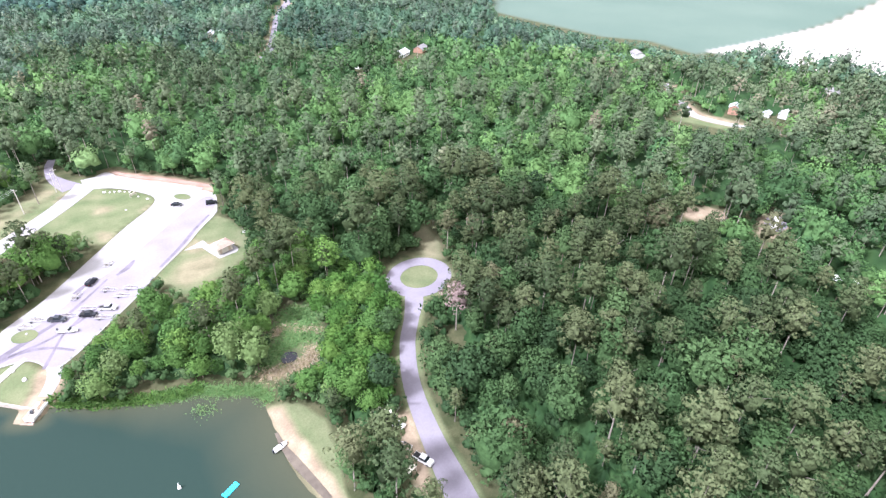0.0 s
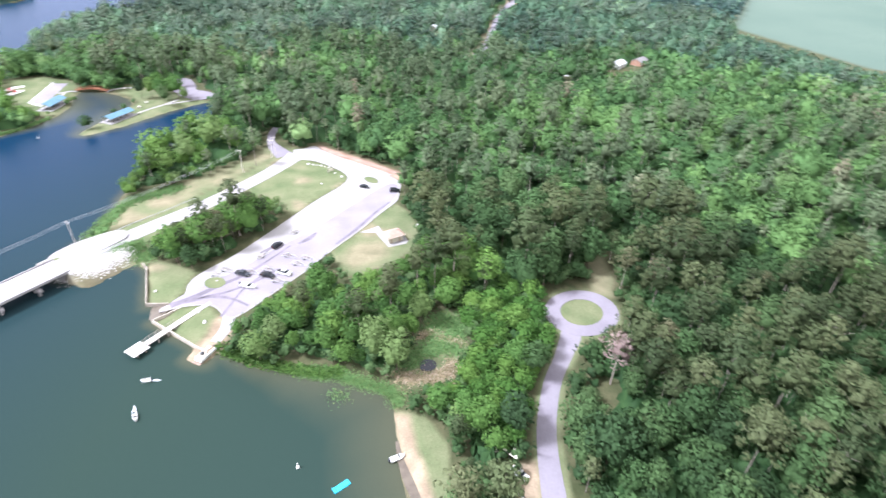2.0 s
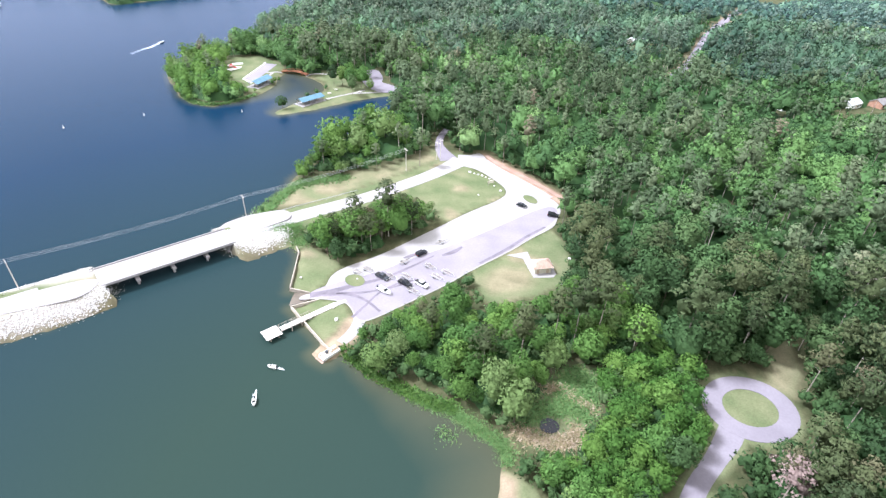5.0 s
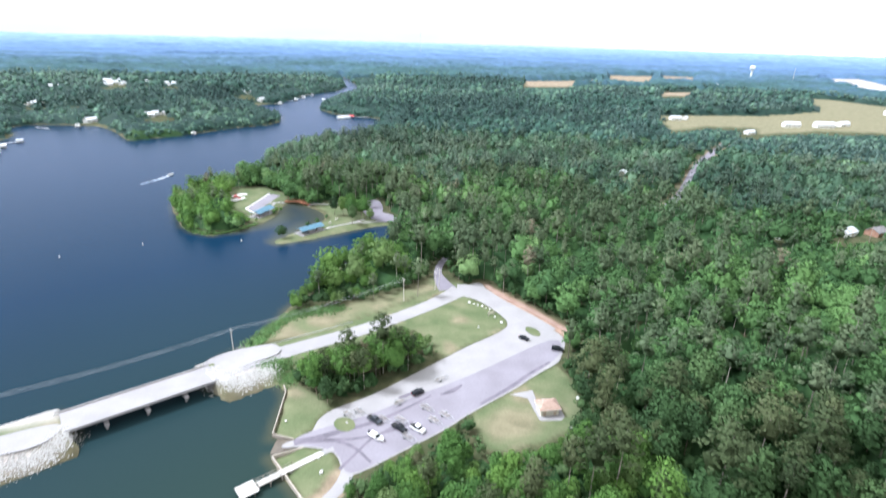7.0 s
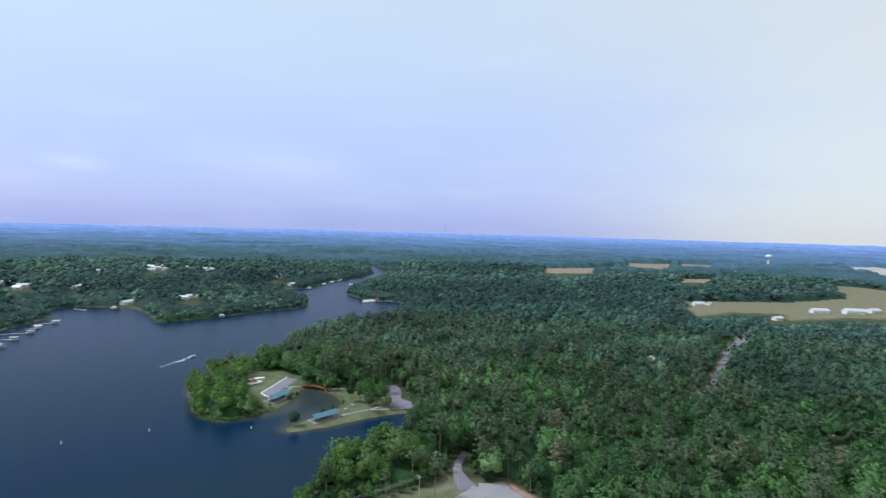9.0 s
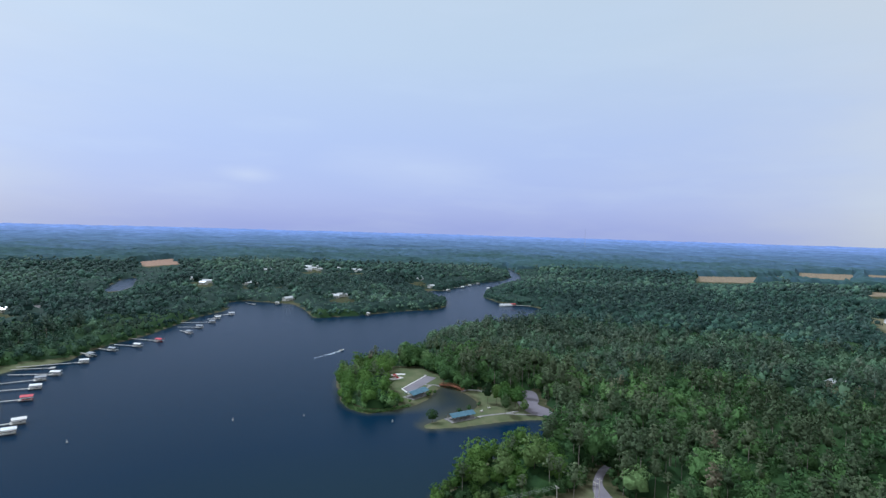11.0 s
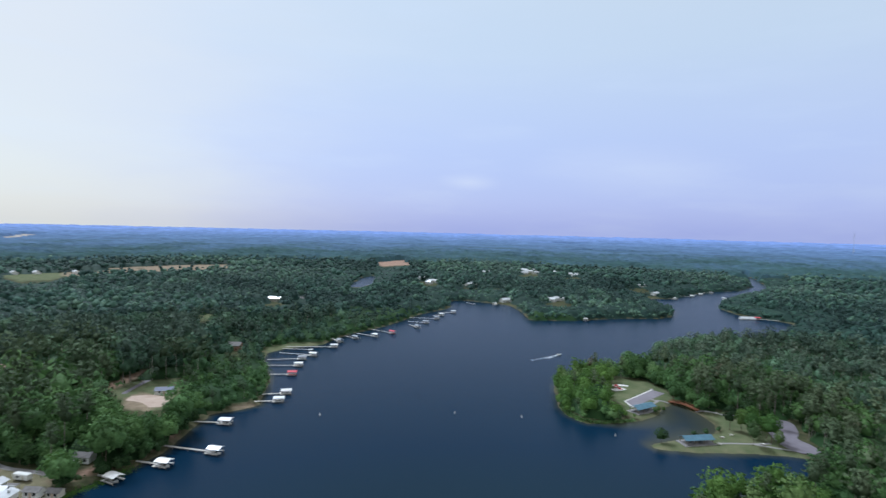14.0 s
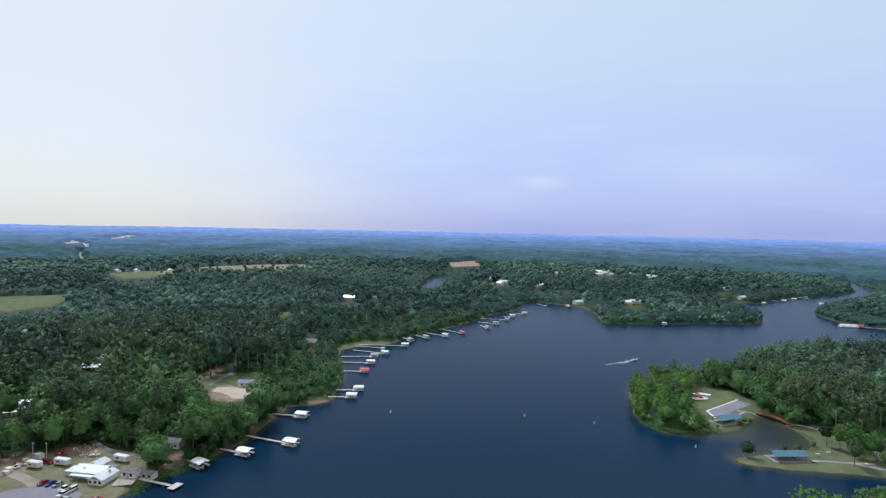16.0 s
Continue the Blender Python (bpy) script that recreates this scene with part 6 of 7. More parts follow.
pier = thing("fishing_pier", "pale timber fishing pier with a square end platform", "pier", -33, 137.2, 0, 0)
ends = [Vector((0, 0, 0)), Vector((-14.2, -12.6, 0))]
d = (ends[1] - ends[0]).normalized()
n = Vector((-d.y, d.x, 0))
planks = int((ends[1] - ends[0]).length / 0.5)
first = None
turn = math.degrees(math.atan2(d.y, d.x))
for i in range(planks):
    c = d * (i + 0.5) * 0.5
    if first is None:
        first = part("plank", block(-0.235, 0.235, -0.95, 0.95, 1.33, 1.4), DECKING, pier)
        first.matrix_basis = pose(c.x, c.y, 0, 0, 0, turn)
    else:
        again(first, c.x, c.y, 0, turn)
part("platform", block(-2.4, 2.4, -2.3, 2.3, 1.3, 1.42, 0.02), DECKING, pier).matrix_basis = pose(-15.9, -14.1, 0, 0, 0, turn)
for s in (-0.9, 0.9):
    part("stringer", block(0, 19, s - 0.08, s + 0.08, 1.1, 1.325), TIMBER, pier).matrix_basis = pose(0, 0, 0, 0, 0, turn)
    a, b = d * 8.5 + n * s, d * 18.6 + n * s
    railing(pier, (a.x, a.y, 1.4), (b.x, b.y, 1.4), 6)
pile = part("post", rod((0, 0, -2.6), (0, 0, 1.3), 0.13, 8), TIMBER, pier)
pile.location = (-15.9 + 1.5, -14.1 + 2.2, 0)
for px, py in ((-17.8, -13.8), (-15.6, -16.2), (-13.8, -14.4), (-9.5, -8.0), (-8.4, -9.2), (-11.8, -10.2), (-10.7, -11.4)):
    again(pile, px, py, 0)
ribbon("pier_path", "pale concrete path across the lawn to the pier", "path", [(-30.2, 139.3, 0.9), (-33, 137.2, 0.9), (-40.4, 130.6, 0.9)], CONCRETE, lift=0.08)

# ---- vehicles ----
def wheel(root, x, y, r=0.36):
    t = part("wheel", rod((0, -0.12, 0), (0, 0.12, 0), r, 14), RUBBER, root)
    t.location = (x, y, r)
    part("rim", rod((0, -0.13, 0), (0, 0.13, 0), r * 0.58, 10), STEEL, t)


def vehicle(name, label, x, y, turn, colour, style="suv", z=None, group="parked vehicles"):
    """A parked car, pick-up or van, facing +x before the turn."""
    root = thing(name, label, "vehicle", x, y, height_at(x, y) + 0.09 if z is None else z, turn, group)
    L, W = {"sedan": (4.4, 1.76), "suv": (4.5, 1.82), "pickup": (5.2, 1.9), "van": (5.2, 1.95)}[style]
    h = {"sedan": 0.88, "suv": 1.02, "pickup": 1.05, "van": 1.1}[style]
    bm = frustum(bmesh.new(), -L / 2, L / 2, -W / 2, W / 2, 0.32, -L / 2 + 0.06, L / 2 - 0.18, -W / 2 + 0.07, W / 2 - 0.07, h)
    bmesh.ops.bevel(bm, geom=bm.edges[:], offset=0.09, segments=2, affect="EDGES")
    part("body", bm, colour, root)
    c0, c1, t0, t1, top = {"sedan": (-1.75, 1.1, -1.1, 0.35, 1.44), "suv": (-2.25, 1.05, -2.0, 0.4, 1.75), "pickup": (-0.75, 1.35, -0.6, 0.75, 1.82), "van": (-2.7, 2.0, -2.6, 1.4, 2.1)}[style]
    part("glasshouse", frustum(bmesh.new(), c0, c1, -W / 2 + 0.1, W / 2 - 0.1, h - 0.02, t0, t1, -W / 2 + 0.26, W / 2 - 0.26, top - 0.05), GLASS, root, "dark tinted windows")
    bm = frustum(bmesh.new(), t0 - 0.1, t1 + 0.08, -W / 2 + 0.22, W / 2 - 0.22, top - 0.09, t0, t1, -W / 2 + 0.3, W / 2 - 0.3, top)
    part("roof", bm, colour, root)
    if style == "pickup":
        part("bed_liner", block(-L / 2 + 0.15, -0.85, -W / 2 + 0.2, W / 2 - 0.2, h - 0.03, h + 0.015), RUBBER, root)
    for s in (-1, 1):
        part("headlight", block(L / 2 - 0.14, L / 2 - 0.02, s * (W / 2 - 0.36) - 0.2, s * (W / 2 - 0.36) + 0.2, 0.62, 0.78), LAMP_CLEAR, root)
        part("tail_light", block(-L / 2 - 0.01, -L / 2 + 0.1, s * (W / 2 - 0.28) - 0.12, s * (W / 2 - 0.28) + 0.12, 0.62, 0.86), LAMP_RED, root)
        for wx_ in (-L * 0.3, L * 0.31):
            wheel(root, wx_, s * (W / 2 - 0.11))
    return root


def hull(root, L, W, mat, z0=0.0, deck=None):
    """A pointed, flaring boat hull with a cockpit."""
    rows = [(-0.5, 0.92, 0.0), (-0.2, 1.0, 0.0), (0.15, 0.96, 0.0), (0.36, 0.62, 0.05), (0.5, 0.04, 0.16)]
    vs, fs = [], []
    for t, w, up in rows:
        x, b = t * L, w * W / 2
        vs += [(x, -b, z0 + 0.75 + up), (x, -b * 0.72, z0 + 0.12 + up), (x, 0, z0 - 0.12 + up), (x, b * 0.72, z0 + 0.12 + up), (x, b, z0 + 0.75 + up), (x, b * 0.78, z0 + 0.8 + up), (x, b * 0.74, z0 + (0.36 if t < 0.2 else 0.78) + up), (x, -b * 0.74, z0 + (0.36 if t < 0.2 else 0.78) + up), (x, -b * 0.78, z0 + 0.8 + up)]
    for i in range(len(rows) - 1):
        for k in range(9):
            a, c = i * 9 + k, i * 9 + (k + 1) % 9
            fs.append((a, c, c + 9, a + 9))
    bm = bmesh.new()
    bv = [bm.verts.new(v) for v in vs]
    for f in fs:
        bm.faces.new([bv[i] for i in f])
    bm.faces.new(bv[:9])
    part("hull", bm, mat, root)
    part("windscreen", frustum(bmesh.new(), L * 0.06, L * 0.16, -W * 0.36, W * 0.36, z0 + 0.74, L * 0.04, L * 0.07, -W * 0.3, W * 0.3, z0 + 1.15), GLASS, root)
    seat = part("seat", block(-L * 0.2, -L * 0.08, -W * 0.3, -W * 0.04, z0 + 0.34, z0 + 0.85, 0.04), deck or CREAM, root)
    again(seat, 0, W * 0.34, 0)
    part("outboard_motor", block(-L * 0.5 - 0.45, -L * 0.5 - 0.02, -0.22, 0.22, z0 + 0.1, z0 + 1.15, 0.06), CAR_DARK, root)


def boat(name, label, x, y, turn, L=5.2, W=2.1, mat=None, z=0.0, group=""):
    root = thing(name, label, "boat", x, y, z, turn, group)
    hull(root, L, W, mat or WHITE)
    return root


def trailer(x, y, turn, loaded, mat=None, z=1.3):
    """A boat trailer, with or without its boat, its hitch towards +x."""
    root = thing("boat_trailer", "galvanised boat trailer parked on the lot" if not loaded else "galvanised trailer under a parked boat", "trailer", x, y, z, turn, group="boat trailers")
    for s in (-1, 1):
        part("side_beam", block(-2.6, 1.6, s * 0.8 - 0.06, s * 0.8 + 0.06, 0.42, 0.54), STEEL, root)
        part("draw_beam", rod((1.6, s * 0.8, 0.48), (3.0, 0, 0.48), 0.06, 5), STEEL, root)
        part("fender", block(-1.5, -0.4, s * 1.02 - 0.12, s * 1.02 + 0.12, 0.66, 0.72), STEEL, root)
        wheel(root, -0.95, s * 1.02, 0.31)
        part("bunk", block(-2.4, 1.2, s * 0.45 - 0.07, s * 0.45 + 0.07, 0.6, 0.68), TIMBER, root)
    for xx in (-2.4, -0.6, 1.4):
        part("cross_beam", block(xx - 0.05, xx + 0.05, -0.8, 0.8, 0.43, 0.53), STEEL, root)
    if loaded:
        b = thing("trailered_boat", "white motor boat strapped on a trailer", "boat", x, y, z + 0.72, turn, group="trailered boats")
        hull(b, 4.7, 1.8, mat or WHITE)


LOT_Z = 1.3
vehicle("sport_utility_vehicle", "black sport utility vehicle towing across the lot", -8.4, 166.1, 44, CAR_BLACK, "suv", LOT_Z)
trailer(-13.6, 161.2, 44, False)
vehicle("sedan_car", "black sedan parked beside the oval island", 30.4, 203.6, -35, CAR_BLACK, "sedan", LOT_Z)
vehicle("sport_utility_vehicle", "black sport utility vehicle at the lot's shaded end", 42.2, 196.4, -15, CAR_BLACK, "suv", LOT_Z)
for (cx, cy, name, label, col, style, tr, mat) in ((-12.6, 148.4, "pickup_truck", "black pickup truck in front of its boat trailer", CAR_BLACK, "pickup", False, None), (-7.2, 148.4, "pickup_truck", "white pickup truck parked with its trailer", CAR_WHITE, "pickup", False, None),
                                                   (-20.4, 151.6, "pickup_truck", "charcoal pickup truck in front of an empty trailer", CAR_DARK, "pickup", False, None)):
    vehicle(name, label, cx, cy, -36, col, style, LOT_Z)
    trailer(cx - 5.0, cy + 3.7, -36, tr, mat, LOT_Z)
trailer(-9.4, 144.6, -36, False, None, LOT_Z)
trailer(-28.5, 153.6, -36, False, None, LOT_Z)
boat("parked_boat", "white boat resting on its keel blocks on the apron", -18.8, 144.2, -36, 5.6, 2.2, WHITE, LOT_Z + 0.13)
for tx_, ty_, tt in ((1.2, 155.2, -38), (-4.8, 158.4, -38), (-2.2, 152.6, -38), (-1.0, 174.6, 40)):
    trailer(tx_, ty_, tt, False, None, LOT_Z)
vehicle("pickup_truck", "white pickup truck at the edge of the campground road", 36.6, 44.6, -70, CAR_WHITE, "pickup")
vehicle("sedan_car", "pale green and white car under the roadside trees", 37.6, 56.6, -62, CAR_WHITE, "sedan")
tb = thing("boat_trailer", "empty dark boat trailer beside the campground road", "trailer", 35.6, 50.2, 1.25, -62, group="boat trailers")
for s in (-1, 1):
    part("side_beam", block(-2, 1.6, s * 0.7 - 0.06, s * 0.7 + 0.06, 0.4, 0.52), STEEL, tb)
    wheel(tb, -0.6, s * 0.95, 0.31)
for xx in (-1.8, -0.6, 0.5, 1.5):
    part("cross_beam", block(xx - 0.06, xx + 0.06, -0.7, 0.7, 0.41, 0.51), STEEL, tb)


def tarp_shelter(x, y, turn, w, d):
    root = thing("tarp_shelter", "white camping canopy among the lakeside trees", "shelter", x, y, height_at(x, y), turn, group="camp shelters")
    part("canopy", frustum(bmesh.new(), -w / 2, w / 2, -d / 2, d / 2, 2.2, -0.3, 0.3, -0.3, 0.3, 3.1), CREAM, root)
    for sx in (-1, 1):
        for sy in (-1, 1):
            part("leg", rod((sx * (w / 2 - 0.1), sy * (d / 2 - 0.1), 0), (sx * (w / 2 - 0.1), sy * (d / 2 - 0.1), 2.2), 0.04, 5), STEEL, root)


tarp_shelter(35.0, 62.5, 20, 3.0, 2.4)
tarp_shelter(38.2, 60.6, 35, 2.4, 2.2)
tarp_shelter(32.2, 44.0, 10, 2.6, 2.2)

# ---- boats and floats on the lake ----
pontoon = thing("pontoon_boat", "white pontoon boat on the launch ramp", "boat", -30.8, 116.6, 0.35, -132)
for s in (-1, 1):
    part("pontoon_float", rod((-3.0, s * 0.85, 0.0), (3.0, s * 0.85, 0.0), 0.3, 10), STEEL, pontoon)
part("deck", block(-3, 3, -1.25, 1.25, 0.3, 0.4, 0.02), CREAM, pontoon)
for s in (-1, 1):
    part("fence_panel", block(-2.8, 2.8, s * 1.22 - 0.03, s * 1.22 + 0.03, 0.4, 1.05), WHITE, pontoon)
    st = part("bench", block(-2.7, -0.6, s * 0.9 - 0.28, s * 0.9 + 0.28, 0.4, 0.85, 0.04), WHITE, pontoon)
part("console", block(0.2, 0.9, -0.9, -0.3, 0.4, 1.3, 0.04), CAR_DARK, pontoon)
part("outboard_motor", block(-3.4, -3.0, -0.2, 0.2, -0.1, 1.1, 0.05), CAR_DARK, pontoon)
boat("beached_boat", "white hulled boat drawn up at the sandy beach", 12.6, 69.2, 8, 3.6, 1.4, WHITE, 0.05)
pb = thing("paddle_board_float", "turquoise floating water mat on the lake", "float", -0.9, 66.0, 0.0, 22)
part("mat", block(-2.0, 2.0, -0.75, 0.75, -0.1, 0.22, 0.08), BOAT_BLUE, pb)
part("head_rest", block(-2.0, -1.5, -0.75, 0.75, 0.225, 0.45, 0.06), BOAT_BLUE, pb)
boat("fishing_boat", "small white fishing boat idling on the lake", -45.4, 111.0, 170, 2.4, 1.1, WHITE, 0.0, "small boats")
boat("fishing_boat", "small white fishing boat heading in from the lake", -46.4, 98.8, -78, 2.4, 1.1, WHITE, 0.0, "small boats")
boat("speed_boat", "white speed boat drawing a foamy wake", -230, 447, 80, 6.5, 2.4, WHITE, 0.1)


def foam(name, label, x, y, turn, length, w0, w1):
    """Patches of broken foam behind a boat, thinning out astern."""
    r = np.random.default_rng(int(length * 10))
    vs, fs = [], []
    c, s = math.cos(radians(turn)), math.sin(radians(turn))
    for i in range(int(length * 5)):
        t = r.random() ** 1.5
        u, v = -t * length, r.normal() * (w0 + (w1 - w0) * t) * 0.4
        a, q = r.uniform(0.3, 1.1) * (1 - 0.5 * t), r.uniform(0.15, 0.4) * (1 - 0.4 * t)
        for du, dv, dz in ((-a, 0, 0.0), (0, -q, 0.02), (a, 0, 0.0), (0, q, 0.05)):
            vs.append((x + c * (u + du) - s * (v + dv), y + s * (u + du) + c * (v + dv), 0.02 + dz))
        fs.append((4 * i, 4 * i + 1, 4 * i + 2, 4 * i + 3))
    return tagged(np_mesh(name, vs, fs, FOAM), label, "wake", kind="stuff")


foam("wake", "white foamy wake behind the speed boat", -230.5, 444, 80, 32, 1.5, 3.5)
foam("wake", "thin white wake behind a small boat", -46.8, 100.6, -78, 2.6, 0.3, 0.5)
foam("wake", "thin white wake behind a small boat", -43.6, 110.8, 170, 1.6, 0.25, 0.4)


def buoy(x, y):
    b = thing("marker_buoy", "small white marker buoy on the lake", "buoy", x, y, 0, 0, group="marker buoys")
    part("float", rod((0, 0, -0.3), (0, 0, 0.55), 0.42, 10, 0.34), WHITE, b)
    part("spar", rod((0, 0, 0.55), (0, 0, 1.6), 0.16, 8, 0.1), WHITE, b)


for p in ((-251, 214.8), (-199.2, 269.9), (-168, 291.5), (-117.9, 302.5), (-9.6, 73.5)):
    buoy(*p)

# ---- buildings ----
ROOFS = {"white": METAL_ROOF, "grey": SHINGLE, "brown": BROWN_SHINGLE, "navy": NAVY_ROOF, "red": RED_ROOF, "teal": TEAL_ROOF}
WALLS = {"white": WHITE, "brick": BRICK, "cream": CREAM, "tan": TAN, "grey": GREY_SIDING}
WORDS = {"white": "pale metal", "grey": "grey shingle", "brown": "brown shingle", "navy": "dark blue metal", "brick": "brick", "cream": "cream sided", "tan": "tan"}


def gable(w, d, z, rise, over=0.4, thick=0.14):
    """A pitched roof with eaves, its ridge along x."""
    bm = bmesh.new()
    x, y = w / 2 + over, d / 2 + over
    drop = rise * over / (d / 2)
    sec = [(-y, z - drop), (0, z + rise), (y, z - drop), (y, z - drop + thick), (0, z + rise + thick), (-y, z - drop + thick)]
    a = [bm.verts.new((-x, *p)) for p in sec]
    b = [bm.verts.new((x, *p)) for p in sec]
    for i in range(6):
        j = (i + 1) % 6
        bm.faces.new((a[i], a[j], b[j], b[i]))
    for q in (a, b):
        bm.faces.new((q[0], q[1], q[4], q[5]))
        bm.faces.new((q[1], q[2], q[3], q[4]))
    return bm


def house(x, y, w, d, h, turn, roof, wall, name="house", label=None, group="houses round the lake"):
    label = label or f"{WORDS[wall]} house with a {WORDS[roof]} roof among trees"
    root = thing(name, label, "house", x, y, height_at(x, y) - 0.1, turn, group)
    rise = d * 0.26
    bm = block(-w / 2, w / 2, -d / 2, d / 2, 0, h)
    for s in (-1, 1):
        v = [bm.verts.new((s * w / 2, yy, zz)) for yy, zz in ((-d / 2, h), (d / 2, h), (0, h + rise))]
        bm.faces.new(v)
    part("wall", bm, WALLS[wall], root)
    part("roof", gable(w, d, h, rise), ROOFS[roof], root)
    part("door", block(-0.5, 0.5, -d / 2 - 0.05, -d / 2 + 0.02, 0.1, 2.15), TAN, root)
    n = max(2, int(w // 4))
    for s in (-1, 1):
        for i in range(n):
            cx = -w / 2 + w * (i + 0.5) / n
            if abs(cx) < 1.2 and s < 0:
                cx += 1.9
            win = part("window", block(cx - 0.6, cx + 0.6, s * d / 2 - 0.04, s * d / 2 + 0.04, 1.0, 2.2), GLASS, root)
            part("sill", block(cx - 0.7, cx + 0.7, s * d / 2 - 0.09, s * d / 2 + 0.09, 0.9, 0.995), WHITE, win)
    return root


for h in HOUSES:
    house(*h)

# rest house on the lawn above the lot: hipped roof, porch
rest = thing("rest_house", "small cream rest house with a tan hipped roof on the lawn", "building", 32.8, 159.8, 1.2, 12)
part("wall", block(-2.9, 2.9, -2.2, 2.2, 0, 2.6), CREAM, rest)
part("roof", frustum(bmesh.new(), -3.6, 3.6, -2.9, 2.9, 2.55, -1.4, 1.4, -0.06, 0.06, 4.1), BROWN_SHINGLE, rest)
part("fascia", block(-3.62, 3.62, -2.92, 2.92, 2.42, 2.545), WHITE, rest)
for cx in (-1.7, 1.7):
    part("door", block(cx - 0.48, cx + 0.48, -2.25, -2.18, 0.05, 2.1), TAN, rest)
    part("vent_window", block(cx - 0.4, cx + 0.4, 2.18, 2.25, 1.7, 2.2), GLASS, rest)
slab("rest_house_path", "pale concrete path and pad round the rest house", "path", [(21.8, 167.8), (29.5, 170.5), (30.2, 165.5), (36.5, 164.8), (38, 157.5), (36.6, 155.6), (30, 155), (28.4, 161.5), (27.5, 166)], 1.27, 0.2, CONCRETE)


def boulder(x, y, s, seed):
    r = random.Random(seed)
    bm = bmesh.new()
    bmesh.ops.create_icosphere(bm, subdivisions=1, radius=s)
    for v in bm.verts:
        v.co *= r.uniform(0.75, 1.15)
        v.co.z *= 0.7
    ob = part("boulder", bm, RIPRAP, None)
    ob.location = (x, y, 1.2 + s * 0.35)
    tagged(ob, "pale boulder set along the grass edge", "boulder", group="boulders")


for i, p in enumerate(((11.5, 232.5), (13.2, 231.6), (15, 230.4), (16.6, 229.2), (18.2, 227.6), (9.6, 233.6), (-28.6, 150.4), (20, 221), (22.5, 216.5), (13, 212), (-33.5, 135.5), (-31.5, 130), (-47, 150), (47.4, 168), (44, 167), (39, 152))):
    boulder(*p, 0.45 + 0.12 * (i % 3), i)
kiosk = thing("park_sign", "pale timber park notice board on the grass", "sign", 18.5, 222.6, 1.2, 30)
part("board", block(-1.6, 1.6, -0.08, 0.08, 0.7, 1.9, 0.02), CREAM, kiosk)
for s in (-1.4, 1.4):
    part("post", block(s - 0.09, s + 0.09, -0.18, -0.085, -0.2, 2.0), TIMBER, kiosk)


def picnic_table(x, y, turn, z=None):
    t = thing("picnic_table", "pale picnic table with two benches", "table", x, y, height_at(x, y) if z is None else z, turn, group="picnic tables")
    part("tabletop", block(-0.95, 0.95, -0.4, 0.4, 0.7, 0.76, 0.01), DECKING, t)
    for s in (-1, 1):
        part("bench", block(-0.95, 0.95, s * 0.75 - 0.14, s * 0.75 + 0.14, 0.42, 0.47), DECKING, t)
        part("trestle", block(s * 0.65 - 0.05, s * 0.65 + 0.05, -0.8, 0.8, 0.0, 0.415), TIMBER, t)
        part("strut", block(s * 0.65 - 0.05, s * 0.65 + 0.05, -0.08, 0.08, 0.416, 0.7), TIMBER, t)


def pavilion(x, y, turn, w, d, label):
    z = height_at(x, y)
    p = thing("picnic_pavilion", label, "pavilion", x, y, z, turn, group="picnic pavilions")
    part("floor_slab", block(-w / 2 - 1.2, w / 2 + 1.2, -d / 2 - 1.2, d / 2 + 1.2, -0.3, 0.12), CONCRETE, p)
    part("roof", gable(w, d, 2.7, d * 0.2, 0.6), TEAL_ROOF, p)
    n = max(3, int(w // 4) + 1)
    for i in range(n):
        for s in (-1, 1):
            cx = -w / 2 + 0.3 + (w - 0.6) * i / (n - 1)
            part("post", block(cx - 0.13, cx + 0.13, s * (d / 2 - 0.3) - 0.13, s * (d / 2 - 0.3) + 0.13, 0.12, 2.72), TIMBER, p)
    for s in (-1, 1):
        part("beam", block(-w / 2, w / 2, s * (d / 2 - 0.3) - 0.1, s * (d / 2 - 0.3) + 0.1, 2.45, 2.7), TIMBER, p)
    c, sn = math.cos(radians(turn)), math.sin(radians(turn))
    for i in range(n - 1):
        u = -w / 2 + w * (i + 0.5) / (n - 1)
        picnic_table(x + c * u, y + sn * u, turn + 90, z + 0.12)


pavilion(-121.6, 349.5, 72, 15, 6.5, "open picnic pavilion with a teal metal roof on the point")
pavilion(-83.2, 319.6, 51, 15, 6.0, "open picnic pavilion with a teal metal roof by the water")
for p in ((-73.8, 325.2, 20), (-75.2, 335.8, 60), (-72.5, 343, 10), (-57.5, 340.4, 80), (-88, 375, 40)):
    picnic_table(*p)
play = thing("play_frame", "red climbing frame on a white play pad", "play frame", -151.2, 381.5, 1.27, 20)
for sx in (-1.2, 1.2):
    for sy in (-0.9, 0.9):
        part("leg", rod((sx, sy, 0), (sx, sy, 2.2), 0.08, 6), BOAT_RED, play)
part("platform", block(-1.25, 1.25, -0.95, 0.95, 1.2, 1.3), BOAT_RED, play)
part("slide", frustum(bmesh.new(), 1.25, 4.0, -0.4, 0.4, 0.05, 1.25, 1.35, -0.4, 0.4, 1.3), BOAT_RED, play)
part("roof", frustum(bmesh.new(), -1.4, 1.4, -1.1, 1.1, 2.2, -0.1, 0.1, -0.1, 0.1, 3.0), BOAT_RED, play)

